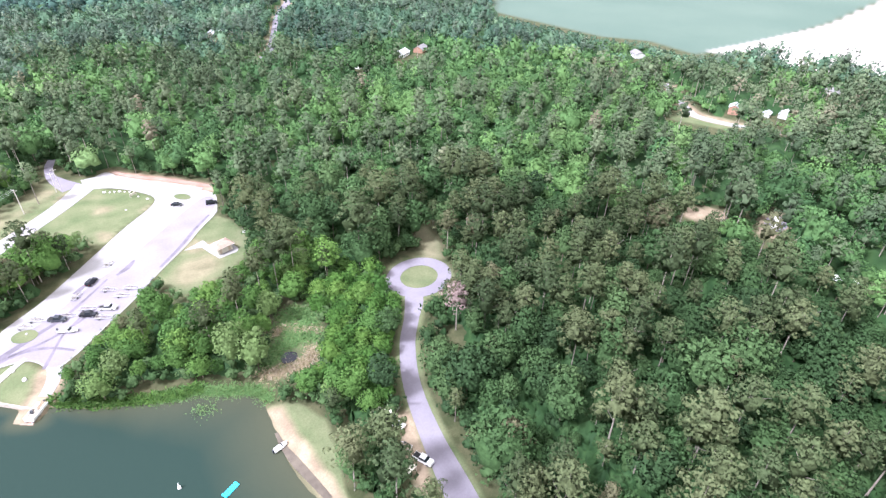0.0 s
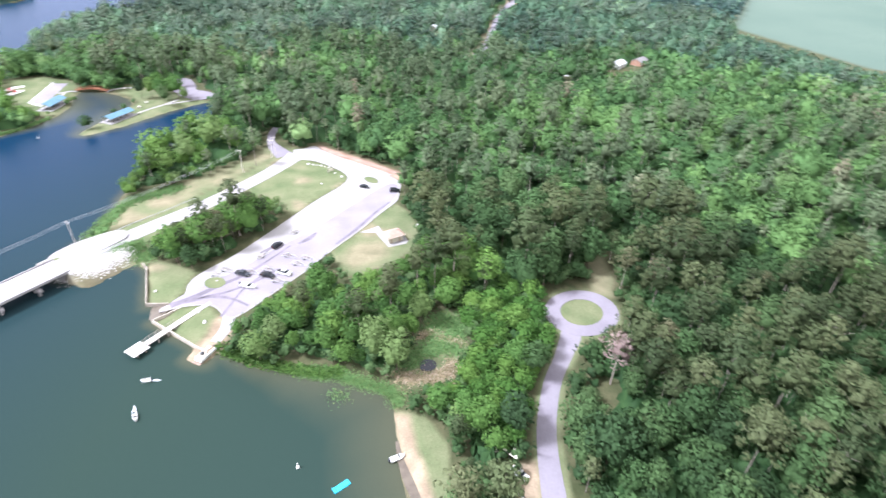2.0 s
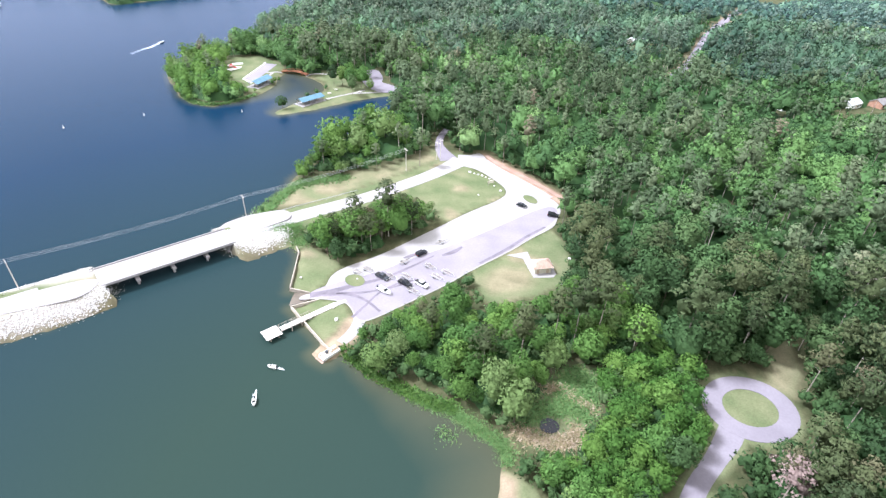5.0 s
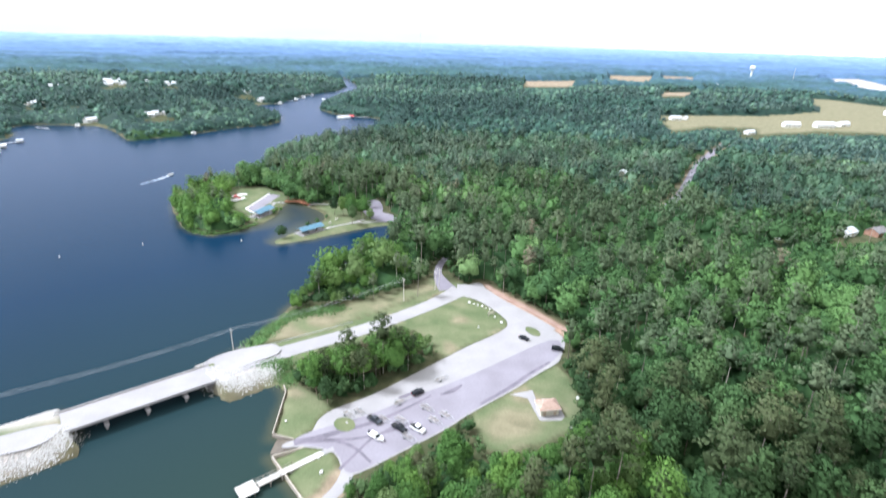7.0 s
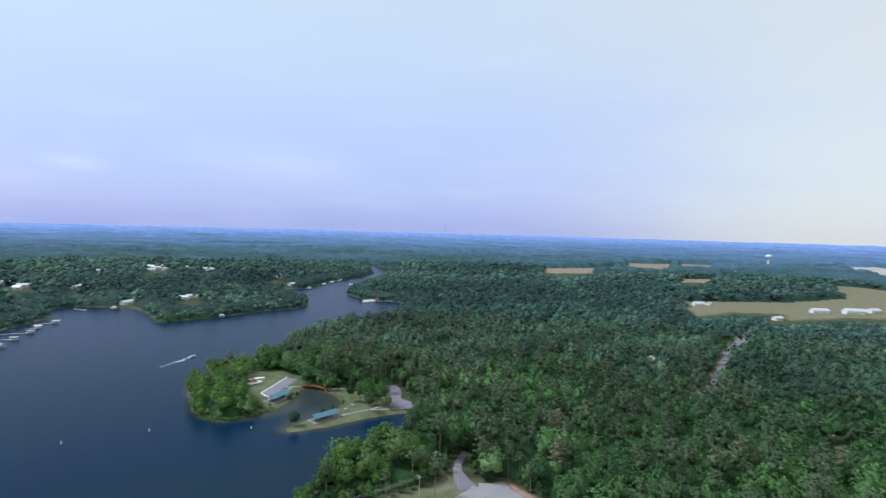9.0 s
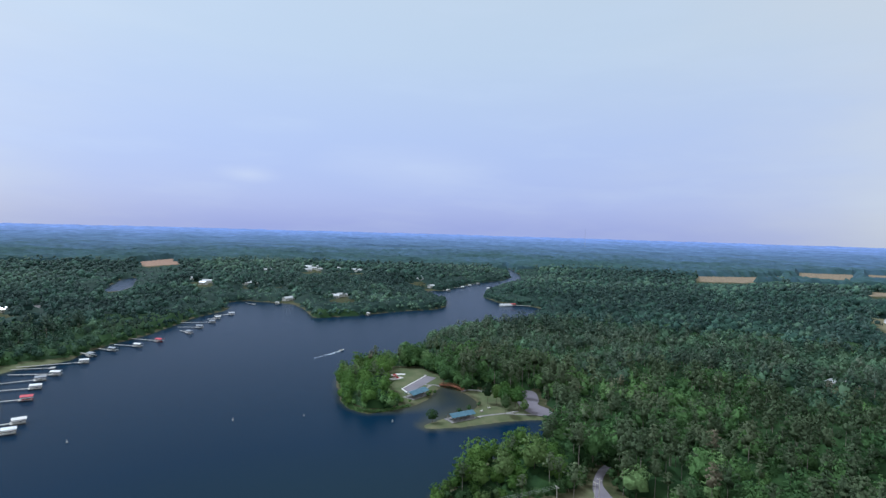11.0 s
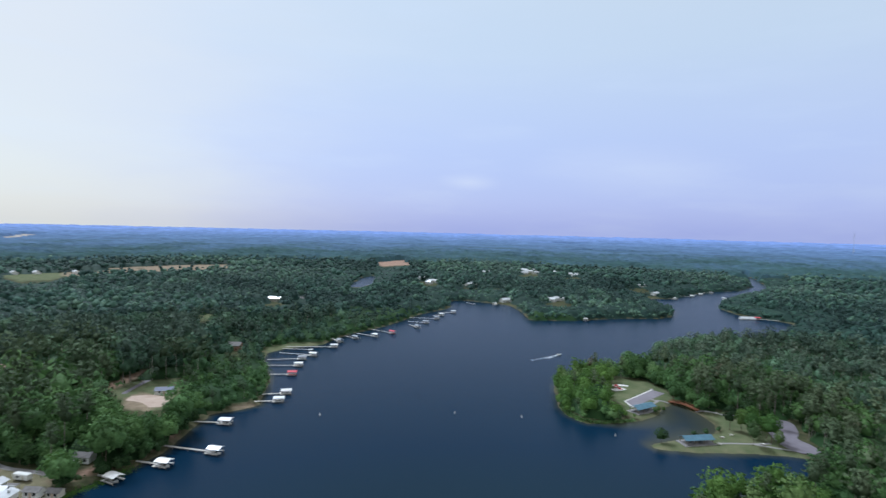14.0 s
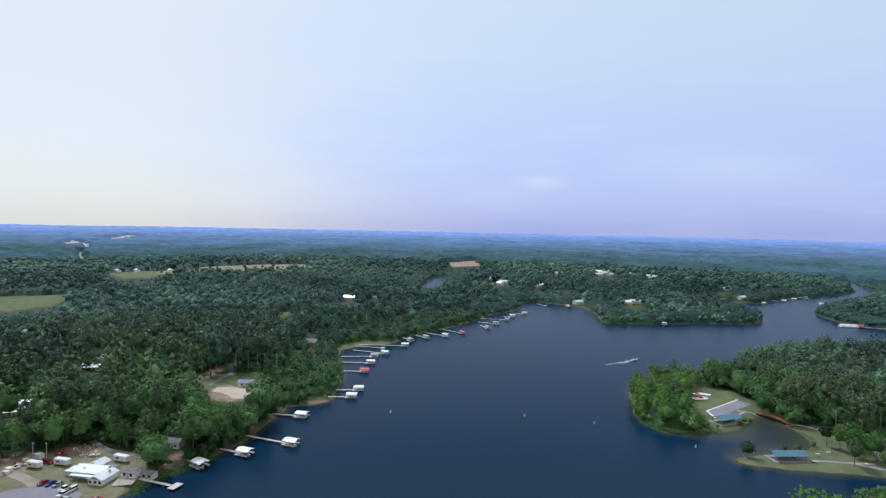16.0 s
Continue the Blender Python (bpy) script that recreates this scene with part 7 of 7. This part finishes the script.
# red arched footbridge over the pond's neck
foot = thing("footbridge", "red-brown arched timber footbridge over the inlet", "bridge", -106.6, 376.2, 0, -17)
N = 14
half = 9.6
arch = [(-half + 2 * half * i / N, 1.35 + 1.3 * (1 - ((i - N / 2) / (N / 2)) ** 2)) for i in range(N + 1)]
for (x0, z0), (x1, z1) in zip(arch, arch[1:]):
    part("deck_board", frustum(bmesh.new(), x0, x1 - 0.04, -1.1, 1.1, min(z0, z1) - 0.16, x0, x1 - 0.04, -1.1, 1.1, max(z0, z1)), REDWOOD, foot)
def bent_beam(line, y0, y1, z0, z1):
    """One bent beam of square section along an arch."""
    bm = bmesh.new()
    rows = [[bm.verts.new((x, yy, z + zz)) for yy, zz in ((y0, z0), (y1, z0), (y1, z1), (y0, z1))] for x, z in line]
    for q, w in zip(rows, rows[1:]):
        for k in range(4):
            bm.faces.new((q[k], q[(k + 1) % 4], w[(k + 1) % 4], w[k]))
    bm.faces.new(rows[0][::-1])
    bm.faces.new(rows[-1])
    return bm


for s in (-1, 1):
    part("handrail", bent_beam(arch, s * 1.1 - 0.09, s * 1.1 + 0.09, 0.97, 1.12), REDWOOD, foot)
    part("side_beam", bent_beam(arch, s * 1.1 - 0.12, s * 1.1 + 0.12, -0.55, -0.03), REDWOOD, foot)
    for x0, z0 in arch[::2]:
        part("baluster", rod((x0, s * 1.1, z0 - 0.1), (x0, s * 1.1, z0 + 1.05), 0.07, 5), REDWOOD, foot)
for x0 in (-5.5, 5.5):
    part("post", rod((x0, 0.8, -2.2), (x0, 0.8, 1.6), 0.16, 8), REDWOOD, foot)
    part("post", rod((x0, -0.8, -2.2), (x0, -0.8, 1.6), 0.16, 8), REDWOOD, foot)


# ---- private docks along the far bank ----
def dock(x0, y0, x1, y1, roof, w=1.3, covered=5.8, label=""):
    """A pier on piles, with a roofed boat slip or an open platform at its end."""
    L = math.hypot(x1 - x0, y1 - y0)
    a = math.degrees(math.atan2(y1 - y0, x1 - x0))
    deckm = DECKING
    words = {None: "open end platform", "white": "white roofed boat slip", "red": "bright red roofed boat slip", "grey": "grey canvas roofed slip", "blue": "pale blue roofed slip"}[roof]
    root = thing("boat_dock", label or f"weathered timber dock with a {words}", "dock", x0, y0, 0, a, group="private docks")
    part("walkway", block(-3.0, L - covered * 0.4, -w / 2, w / 2, 0.72, 0.84), deckm, root)
    sw = 4.3
    if roof:
        part("slip_deck", block(L - covered * 0.5, L + covered * 0.5, sw / 2 - 0.2, sw / 2 + 0.7, 0.72, 0.84), deckm, root)
        part("slip_deck", block(L - covered * 0.5, L + covered * 0.5, -sw / 2 - 0.7, -sw / 2 + 0.2, 0.72, 0.84), deckm, root)
        part("cross_deck", block(L - covered * 0.5 - 1.0, L - covered * 0.5 - 0.005, -sw / 2 - 0.7, sw / 2 + 0.7, 0.72, 0.845), deckm, root)
        mat = {"white": WHITE, "red": RED_ROOF, "grey": CANVAS, "blue": METAL_ROOF}[roof]
        g = gable(covered, sw, 2.8, 0.6, 0.4)
        ro = part("roof", g, mat, root)
        ro.location = (L, 0, 0)
        for sx in (-1, 0, 1):
            for sy in (-1, 1):
                part("roof_post", rod((L + sx * covered * 0.45, sy * sw / 2, -1.8), (L + sx * covered * 0.45, sy * sw / 2, 2.82), 0.09, 6), TIMBER, root)
        c, s = math.cos(radians(a)), math.sin(radians(a))
        boat("moored_boat", "white motor boat moored under a dock roof", x0 + c * L, y0 + s * L, a, 5.6, 2.2, WHITE if roof != "red" else BOAT_RED, -0.05, "moored boats")
    else:
        part("end_platform", block(L - 1.6, L + 1.6, -2.6, 2.6, 0.86, 0.96), deckm, root)
    n = max(2, int(L // 4))
    pl = None
    for i in range(n):
        for s in (-1, 1):
            if pl is None:
                pl = part("post", rod((0, 0, -2.4), (0, 0, 1.1), 0.11, 6), TIMBER, root)
                pl.location = (L * (i + 0.7) / n, s * (w / 2 + 0.1), 0)
            else:
                again(pl, L * (i + 0.7) / n, s * (w / 2 + 0.1), 0)


DOCKS_A = [(-249.8, 85.8, -232.2, 95.9, None), (-255, 107, -245.5, 109.6, "white"), (-258, 122.6, -245.5, 129.2, "white"), (-268, 137, -242.8, 150.6, "blue"), (-288, 161.6, -274.5, 172.4, "white"), (-295, 202, -287, 212, "blue"), (-304, 213, -297, 223.5, "white"), (-340, 242, -331.5, 251, "red"),
           (-365, 252, -349, 268.4, "white"), (-379, 263.6, -365, 282.6, "grey"), (-392, 282.7, -368.4, 295.6, "white")]
DOCKS_B = [(-404, 293, -386.5, 306, None), (-408, 299, -382, 327, "white"), (-409, 347, -396, 344, "grey"), (-410, 364, -398, 365, "grey"), (-412, 381, -393, 385, "white"), (-420, 406, -393, 408, "red"), (-413, 454, -398, 449, "grey"), (-428, 469, -411, 476.6, "grey"), (-447, 488, -421, 506, "grey"),
           (-438, 522, -434, 529, "white"), (-449, 545, -439, 558, "blue"), (-486, 645, -470, 640, None), (-452, 668, -446, 658, "white"), (-309, 950, -292, 942, "white"), (-300, 1000, -284, 1004, "white"), (-297, 1040, -282, 1046, "white"), (-290, 1095, -276, 1090, "grey"), (-128, 820, -150, 812, "red"),
           (-300, 640, -296, 632, "white"), (-226, 1010, -236, 1012, "white")]
for dk in DOCKS_A + DOCKS_B:
    dock(*dk)

# ---- marina on the bank ----
marina = thing("marina_store", "low white marina store with pale metal roofs", "building", -262, 73.5, 1.2, 40)
part("wall", block(-9, 9, -5, 5, 0, 3.4), WHITE, marina)
part("roof", gable(18, 10, 3.4, 1.9, 0.7), METAL_ROOF, marina)
part("wing_wall", block(5.5, 14, -11, 1, 0, 3.0), WHITE, marina)
wing = part("wing_roof", gable(12, 8.5, 3.02, 1.5, 0.7), METAL_ROOF, marina)
wing.matrix_basis = pose(9.75, -5, 0, 0, 0, 90)
part("porch_roof", block(-8.5, 5.4, -8.6, -5.75, 2.6, 2.72), METAL_ROOF, marina)
for cx in (-8, -4, 0, 4):
    part("porch_post", block(cx - 0.1, cx + 0.1, -8.4, -8.2, 0, 2.6), TIMBER, marina)
    part("window", block(cx - 0.8, cx + 0.8, -5.06, -4.98, 0.9, 2.2), GLASS, marina)
for cx in (6.8, 9.8, 12.6):
    part("window", block(cx - 0.7, cx + 0.7, -11.06, -10.98, 0.9, 2.2), GLASS, marina)
part("rear_wall", block(-8, -1, 5.0, 12, 0, 2.9), WHITE, marina)
rear = part("rear_roof", gable(8, 7.6, 2.92, 1.4, 0.6), METAL_ROOF, marina)
rear.matrix_basis = pose(-4.5, 8.6, 0, 0, 0, 90)
part("side_wall", block(-15, -9.0, -4, 3, 0, 2.5), CREAM, marina)
part("side_roof", block(-15.4, -8.7, -4.4, 3.4, 2.5, 2.66), METAL_ROOF, marina)
part("shade_roof", block(1.5, 8, 5.4, 10, 2.3, 2.42), SHINGLE, marina)
for cx, cy in ((1.7, 9.8), (7.8, 9.8)):
    part("shade_post", block(cx - 0.1, cx + 0.1, cy - 0.1, cy + 0.1, 0, 2.3), TIMBER, marina)
for cx, cy in ((2, 2.2), (-4, -2.5), (12.2, -3)):
    part("roof_vent", block(cx - 0.4, cx + 0.4, cy - 0.4, cy + 0.4, 3.4, 4.9), STEEL, marina)
marina.scale = (0.72, 0.72, 0.8)
house(-251.5, 84.6, 6, 4, 2.6, 38, "grey", "white", "boat_shed", "pale grey boat shed beside the shore", "marina sheds")
house(-247.6, 90.4, 5, 3.6, 2.4, 38, "grey", "cream", "boat_shed", "weathered boat shed above the dock", "marina sheds")


def camper(x, y, turn, L, label):
    z = height_at(x, y)
    c = thing("camper_trailer", label, "trailer", x, y, z, turn, group="camper trailers")
    bm = block(-L / 2, L / 2, -1.25, 1.25, 0.55, 3.0, 0.25)
    part("shell", bm, WHITE, c)
    for s in (-1, 1):
        part("window", block(-L * 0.25, -L * 0.05, s * 1.25 - 0.02, s * 1.25 + 0.02, 1.5, 2.2), GLASS, c)
        wheel(c, -0.4, s * 1.1, 0.36)
    part("door", block(L * 0.15, L * 0.15 + 0.7, -1.28, -1.24, 0.7, 2.5), CREAM, c)
    part("hitch", rod((L / 2, 0, 0.5), (L / 2 + 1.2, 0, 0.5), 0.07, 5), STEEL, c)
    part("jack_stand", block(L / 2 + 0.9, L / 2 + 1.05, -0.08, 0.08, 0, 0.5), STEEL, c)


camper(-269.5, 84.8, 30, 7.2, "long white camper trailer on the marina yard")
camper(-284.9, 55.8, 35, 6.4, "white camper trailer parked on the marina grass")
camper(-281, 65, 35, 7, "white flat-roofed camper trailer on the grass")
for i, (cx, cy, col, word, style) in enumerate(((-265, 56.8, CAR_RED, "dark red", "sedan"), (-262.6, 59, CAR_BLUE, "bright blue", "sedan"), (-260, 61, CAR_SILVER, "silver", "sedan"), (-254.2, 62.6, CAR_WHITE, "white", "pickup"), (-251.6, 64.4, CAR_WHITE, "white", "suv"), (-249.4, 61.5, CAR_WHITE, "white", "pickup"),
                                               (-286.4, 60.6, CAR_RED, "red", "suv"), (-243, 62, CAR_SILVER, "silver", "suv"))):
    vehicle({"sedan": "sedan_car", "pickup": "pickup_truck", "suv": "sport_utility_vehicle"}[style], f"{word} vehicle parked at the marina", cx, cy, -58 if i < 6 else 30, col, style, 1.35 if i != 6 else None, "marina vehicles")
for cx, cy, m in ((-291, 52, WHITE), (-289, 49.5, WHITE), (-293, 66, BOAT_RED), (-283, 77, WHITE), (-238.5, 70.5, BOAT_RED), (-247, 56, WHITE)):
    boat("stored_boat", "small boat stored on the marina yard", cx, cy, 60, 4.6, 1.9, m, height_at(cx, cy) + 0.12, "stored boats")
for i, (cx, cy, ch) in enumerate(((-293.5, 56, 8.5), (-291, 60.5, 8.0), (-249.5, 60.5, 10.0), (-272, 76, 7.0))):
    p = thing("utility_pole", "thin pale utility pole beside the marina yard", "pole", cx, cy, height_at(cx, cy), 35, group="marina poles")
    part("shaft", rod((0, 0, 0), (0, 0, ch), 0.16, 6, 0.11), POLE_WOOD, p)
    part("cross_arm", block(-0.9, 0.9, -0.06, 0.06, ch - 0.9, ch - 0.76), POLE_WOOD, p)
for cx, cy, cw, cz in ((-295.5, 58.5, 1.6, 1.9), (-294, 53.5, 1.2, 1.3), (-287, 47.5, 1.3, 1.6), (-285, 46.5, 1.1, 1.2)):
    tank = thing("storage_box", "small white storage box on bare marina soil", "box", cx, cy, height_at(cx, cy), 30, group="storage boxes")
    part("body", block(-cw, cw, -cw * 0.7, cw * 0.7, 0, cz, 0.06), WHITE, tank)
    part("lid", block(-cw - 0.08, cw + 0.08, -cw * 0.7 - 0.08, cw * 0.7 + 0.08, cz + 0.004, cz + 0.14, 0.03), CREAM, tank)
r8 = random.Random(8)
for i in range(26):
    cx, cy = -293 + r8.uniform(-6, 8), 75 + r8.uniform(-4, 4)
    item = thing("yard_chair", "small white yard chair on brown soil", "chair", cx, cy, height_at(cx, cy), r8.uniform(0, 360), group="yard chairs")
    part("seat", block(-0.28, 0.28, -0.28, 0.28, 0.38, 0.44), (WHITE, CAR_RED, WHITE)[i % 3], item)
    part("backrest", block(-0.28, 0.28, 0.24, 0.3, 0.445, 0.95), (WHITE, CAR_RED, WHITE)[i % 3], item)
    leg = part("leg", block(-0.28, -0.22, -0.28, -0.22, 0, 0.379), STEEL, item)
    for dx, dy in ((0.5, 0), (0, 0.5), (0.5, 0.5)):
        again(leg, dx, dy, 0)
slab("marina_deck", "weathered timber deck between store and dock", "deck", [(-252, 80), (-247.5, 86), (-243, 83), (-246.5, 76.5)], 1.5, 0.3, TIMBER)
camper(213, 42.5, 20, 8, "white camper trailer in a campground clearing")
camper(198.5, 24, -30, 8, "white camper trailer under the campground trees")
camper(192, 9.5, -60, 7, "white camper trailer between campground pines")

# ---- water tower and masts ----
wt = thing("water_tower", "white water tower rising over distant woods", "water tower", 925, 1850, height_at(925, 1850), 0)
bm = rod((0, 0, 0), (0, 0, 34), 3.2, 14, 2.6)
part("stem", bm, WHITE, wt)
bm = bmesh.new()
bmesh.ops.create_uvsphere(bm, u_segments=18, v_segments=10, radius=9)
for v in bm.verts:
    v.co.z = v.co.z * 0.72 + 38
part("tank", bm, WHITE, wt)
for mx, my, mh in ((-220, 3300, 110), (1000, 1750, 45)):
    mast = thing("radio_mast", "thin pale radio mast above the far woods", "mast", mx, my, height_at(mx, my), 0, group="masts")
    part("mast_tube", rod((0, 0, 0), (0, 0, mh), 1.2, 5, 0.5), STEEL, mast)
    part("mast_base", block(-2, 2, -2, 2, 0, 3), CONCRETE, mast)

# ---- single trees and plants that stand apart ----
def lone_tree(x, y, crown, trunk, leaf, bark, grow, name, label):
    t = tree_thing(name, label, crown, trunk, leaf, bark)
    t.matrix_basis = Matrix.LocRotScale((x, y, height_at(x, y)), Euler((0, 0, x)), (grow,) * 3)


lone_tree(71.9, 74.4, pine_crown(14, 7.6, 34, 14, 0.5, 400), trunk_mesh(14, 0.96, 0.17, 10, 400), DEAD_LEAF, PALE_BARK, 1.22, "dying_pine", "dying pine with sparse pinkish brown needles")
lone_tree(-96.4, 308, *SHAPES_NEAR[0][1], BROAD_LEAF, BARK, 0.62, "shore_tree", "round green tree alone on the grassy spit")
for i, (x, y, g) in enumerate(((-75.5, 352, 0.85), (-70, 352, 0.8), (-66, 358, 0.95), (-60.9, 335.5, 0.8), (-55, 346, 0.95), (-58, 351, 0.85), (-70, 364, 1.0), (-64, 346.5, 0.8), (-51, 342, 0.6), (-121, 393, 0.6), (-116, 388, 0.6), (24.5, 79, 0.5))):
    lone_tree(x, y, *SHAPES_NEAR[0][(0, 4, 2)[i % 3]], LUSH_LEAF if i % 3 else BROAD_LEAF, BARK, g, "shade_tree", "tall leafy shade tree standing on open park grass")
for x, y, g in ((-120.5, 334.8, 0.2), (-115.2, 352, 0.24), (-114.8, 357, 0.28), (-113.6, 362, 0.22)):
    lone_tree(x, y, *SHAPES_NEAR[0][1], LUSH_LEAF, BARK, g, "shore_bush", "round green bush beside the picnic pavilion")


lone_tree(-258.5, 93.5, *SHAPES_NEAR[0][2], BUSH_LEAF_NEAR, BARK, 0.85, "shade_tree", "full bright green tree beside the marina")
lone_tree(-284, 90, *SHAPES_NEAR[0][3], BROAD_LEAF, BARK, 0.8, "shade_tree", "shade tree standing on open park grass")


def reeds(name, label, path, spread, count, size, mat, seed, z=None):
    """Upright blades in loose tufts along a path."""
    r = np.random.default_rng(seed)
    pts = np.array(spline(path, 0.8))
    c = pts[r.integers(0, len(pts), count)]
    x, y = c[:, 0] + r.normal(size=count) * spread, c[:, 1] + r.normal(size=count) * spread
    zz = np.maximum(height(x, y), -0.15) if z is None else np.full(count, z)
    a = r.uniform(0, 6.28, count)
    w, h = size * r.uniform(0.2, 0.4, count), size * r.uniform(0.3, 0.8, count)
    lx, ly = r.normal(size=count) * size * 0.6, r.normal(size=count) * size * 0.6
    dx, dy = np.cos(a) * w, np.sin(a) * w
    v = np.stack([np.stack([x - dx, y - dy, zz], 1), np.stack([x + dx, y + dy, zz], 1), np.stack([x + dx * 0.6 + lx, y + dy * 0.6 + ly, zz + h], 1), np.stack([x - dx * 0.4 + lx, y - dy * 0.4 + ly, zz + h * 0.85], 1)], 1).reshape(-1, 3)
    t = np.repeat(np.clip(r.normal(0.5, 0.28, count), 0, 1), 4)
    return tagged(np_mesh(name, v, np.arange(count * 4).reshape(-1, 4), mat, dict(tint=t)), label, "reeds", kind="stuff")


reeds("reeds", "green reeds in the cove shallows", [(-6, 102.6, 1), (-1, 100.4, 1), (4, 98, 1), (9, 94, 1), (15, 89.5, 1), (16.5, 85, 1)], 1.1, 6500, 0.5, REED, 1)
reeds("shore_growth", "leafy bushes overhanging the water's edge", [(-27, 118, 1), (-20, 112, 1), (-12, 106.6, 1), (-3, 101.6, 1), (4, 99.5, 1)], 0.85, 4200, 0.8, LUSH_WOODS, 2)
reeds("lily_patch", "dark green water plants floating in the cove", [(1, 92.6, 1), (3.4, 91, 1)], 1.3, 240, 0.4, REED, 3, 0.0)
reeds("marsh_reeds", "brown and pale marsh growth in the wet hollow", [(19, 92.5, 1), (24, 90.5, 1), (31, 89.5, 1), (34, 93, 1)], 1.4, 2600, 0.6, DRY_REED, 4)
reeds("dead_brush", "pale pinkish dead brush across the marsh", [(27.5, 106, 1), (32, 107, 1), (34, 104.5, 1), (37, 102, 1), (39.5, 99.5, 1)], 0.8, 1500, 0.6, DRY_REED, 14)
slab("marsh_pool", "small dark pool in the wet hollow", "pool", [(24.6, 94.2), (26.2, 97), (28.8, 96.6), (30, 94.4), (28.4, 92.4), (25.6, 92.6)], height_at(27, 95) + 0.18, 0.3, POOL_WATER, soften=2)
reeds("marsh_reeds", "green marsh growth in the wet hollow", [(21, 96, 1), (27, 100.5, 1), (32, 100, 1), (34, 111, 1), (40, 110, 1), (36, 97, 1)], 1.8, 5200, 0.7, REED, 5)
slab("marsh_pool", "small dark pool in the marsh", "pool", round_poly(27.3, 94.9, 2.3, 1.3, 16, -30), 1.24, 0.1, GLASS)
reeds("bank_growth", "bright green lily beds along the far bank", [(-237, 82, 1), (-244, 88, 1), (-247, 100, 1), (-250, 112, 1), (-253, 118, 1)], 1.6, 2600, 0.7, BUSH_LEAF, 6)
reeds("bank_growth", "bright green growth along the causeway bank", [(-73, 193, 1), (-71, 200, 1), (-68.5, 208, 1), (-64, 216, 1), (-54, 221, 1), (-46, 224, 1)], 2.0, 5200, 0.8, REED, 7)
reeds("bank_growth", "bright green growth below the bridge road", [(-62, 176, 1), (-56, 177.5, 1), (-53, 171, 1), (-50, 176, 1)], 1.8, 3200, 0.6, REED, 8)
reeds("bank_growth", "green growth round the wooded point", [(-120, 331, 1), (-128, 319.5, 1), (-138, 311.5, 1), (-150, 314.5, 1), (-162, 326, 1)], 0.8, 1500, 1.0, REED, 9)
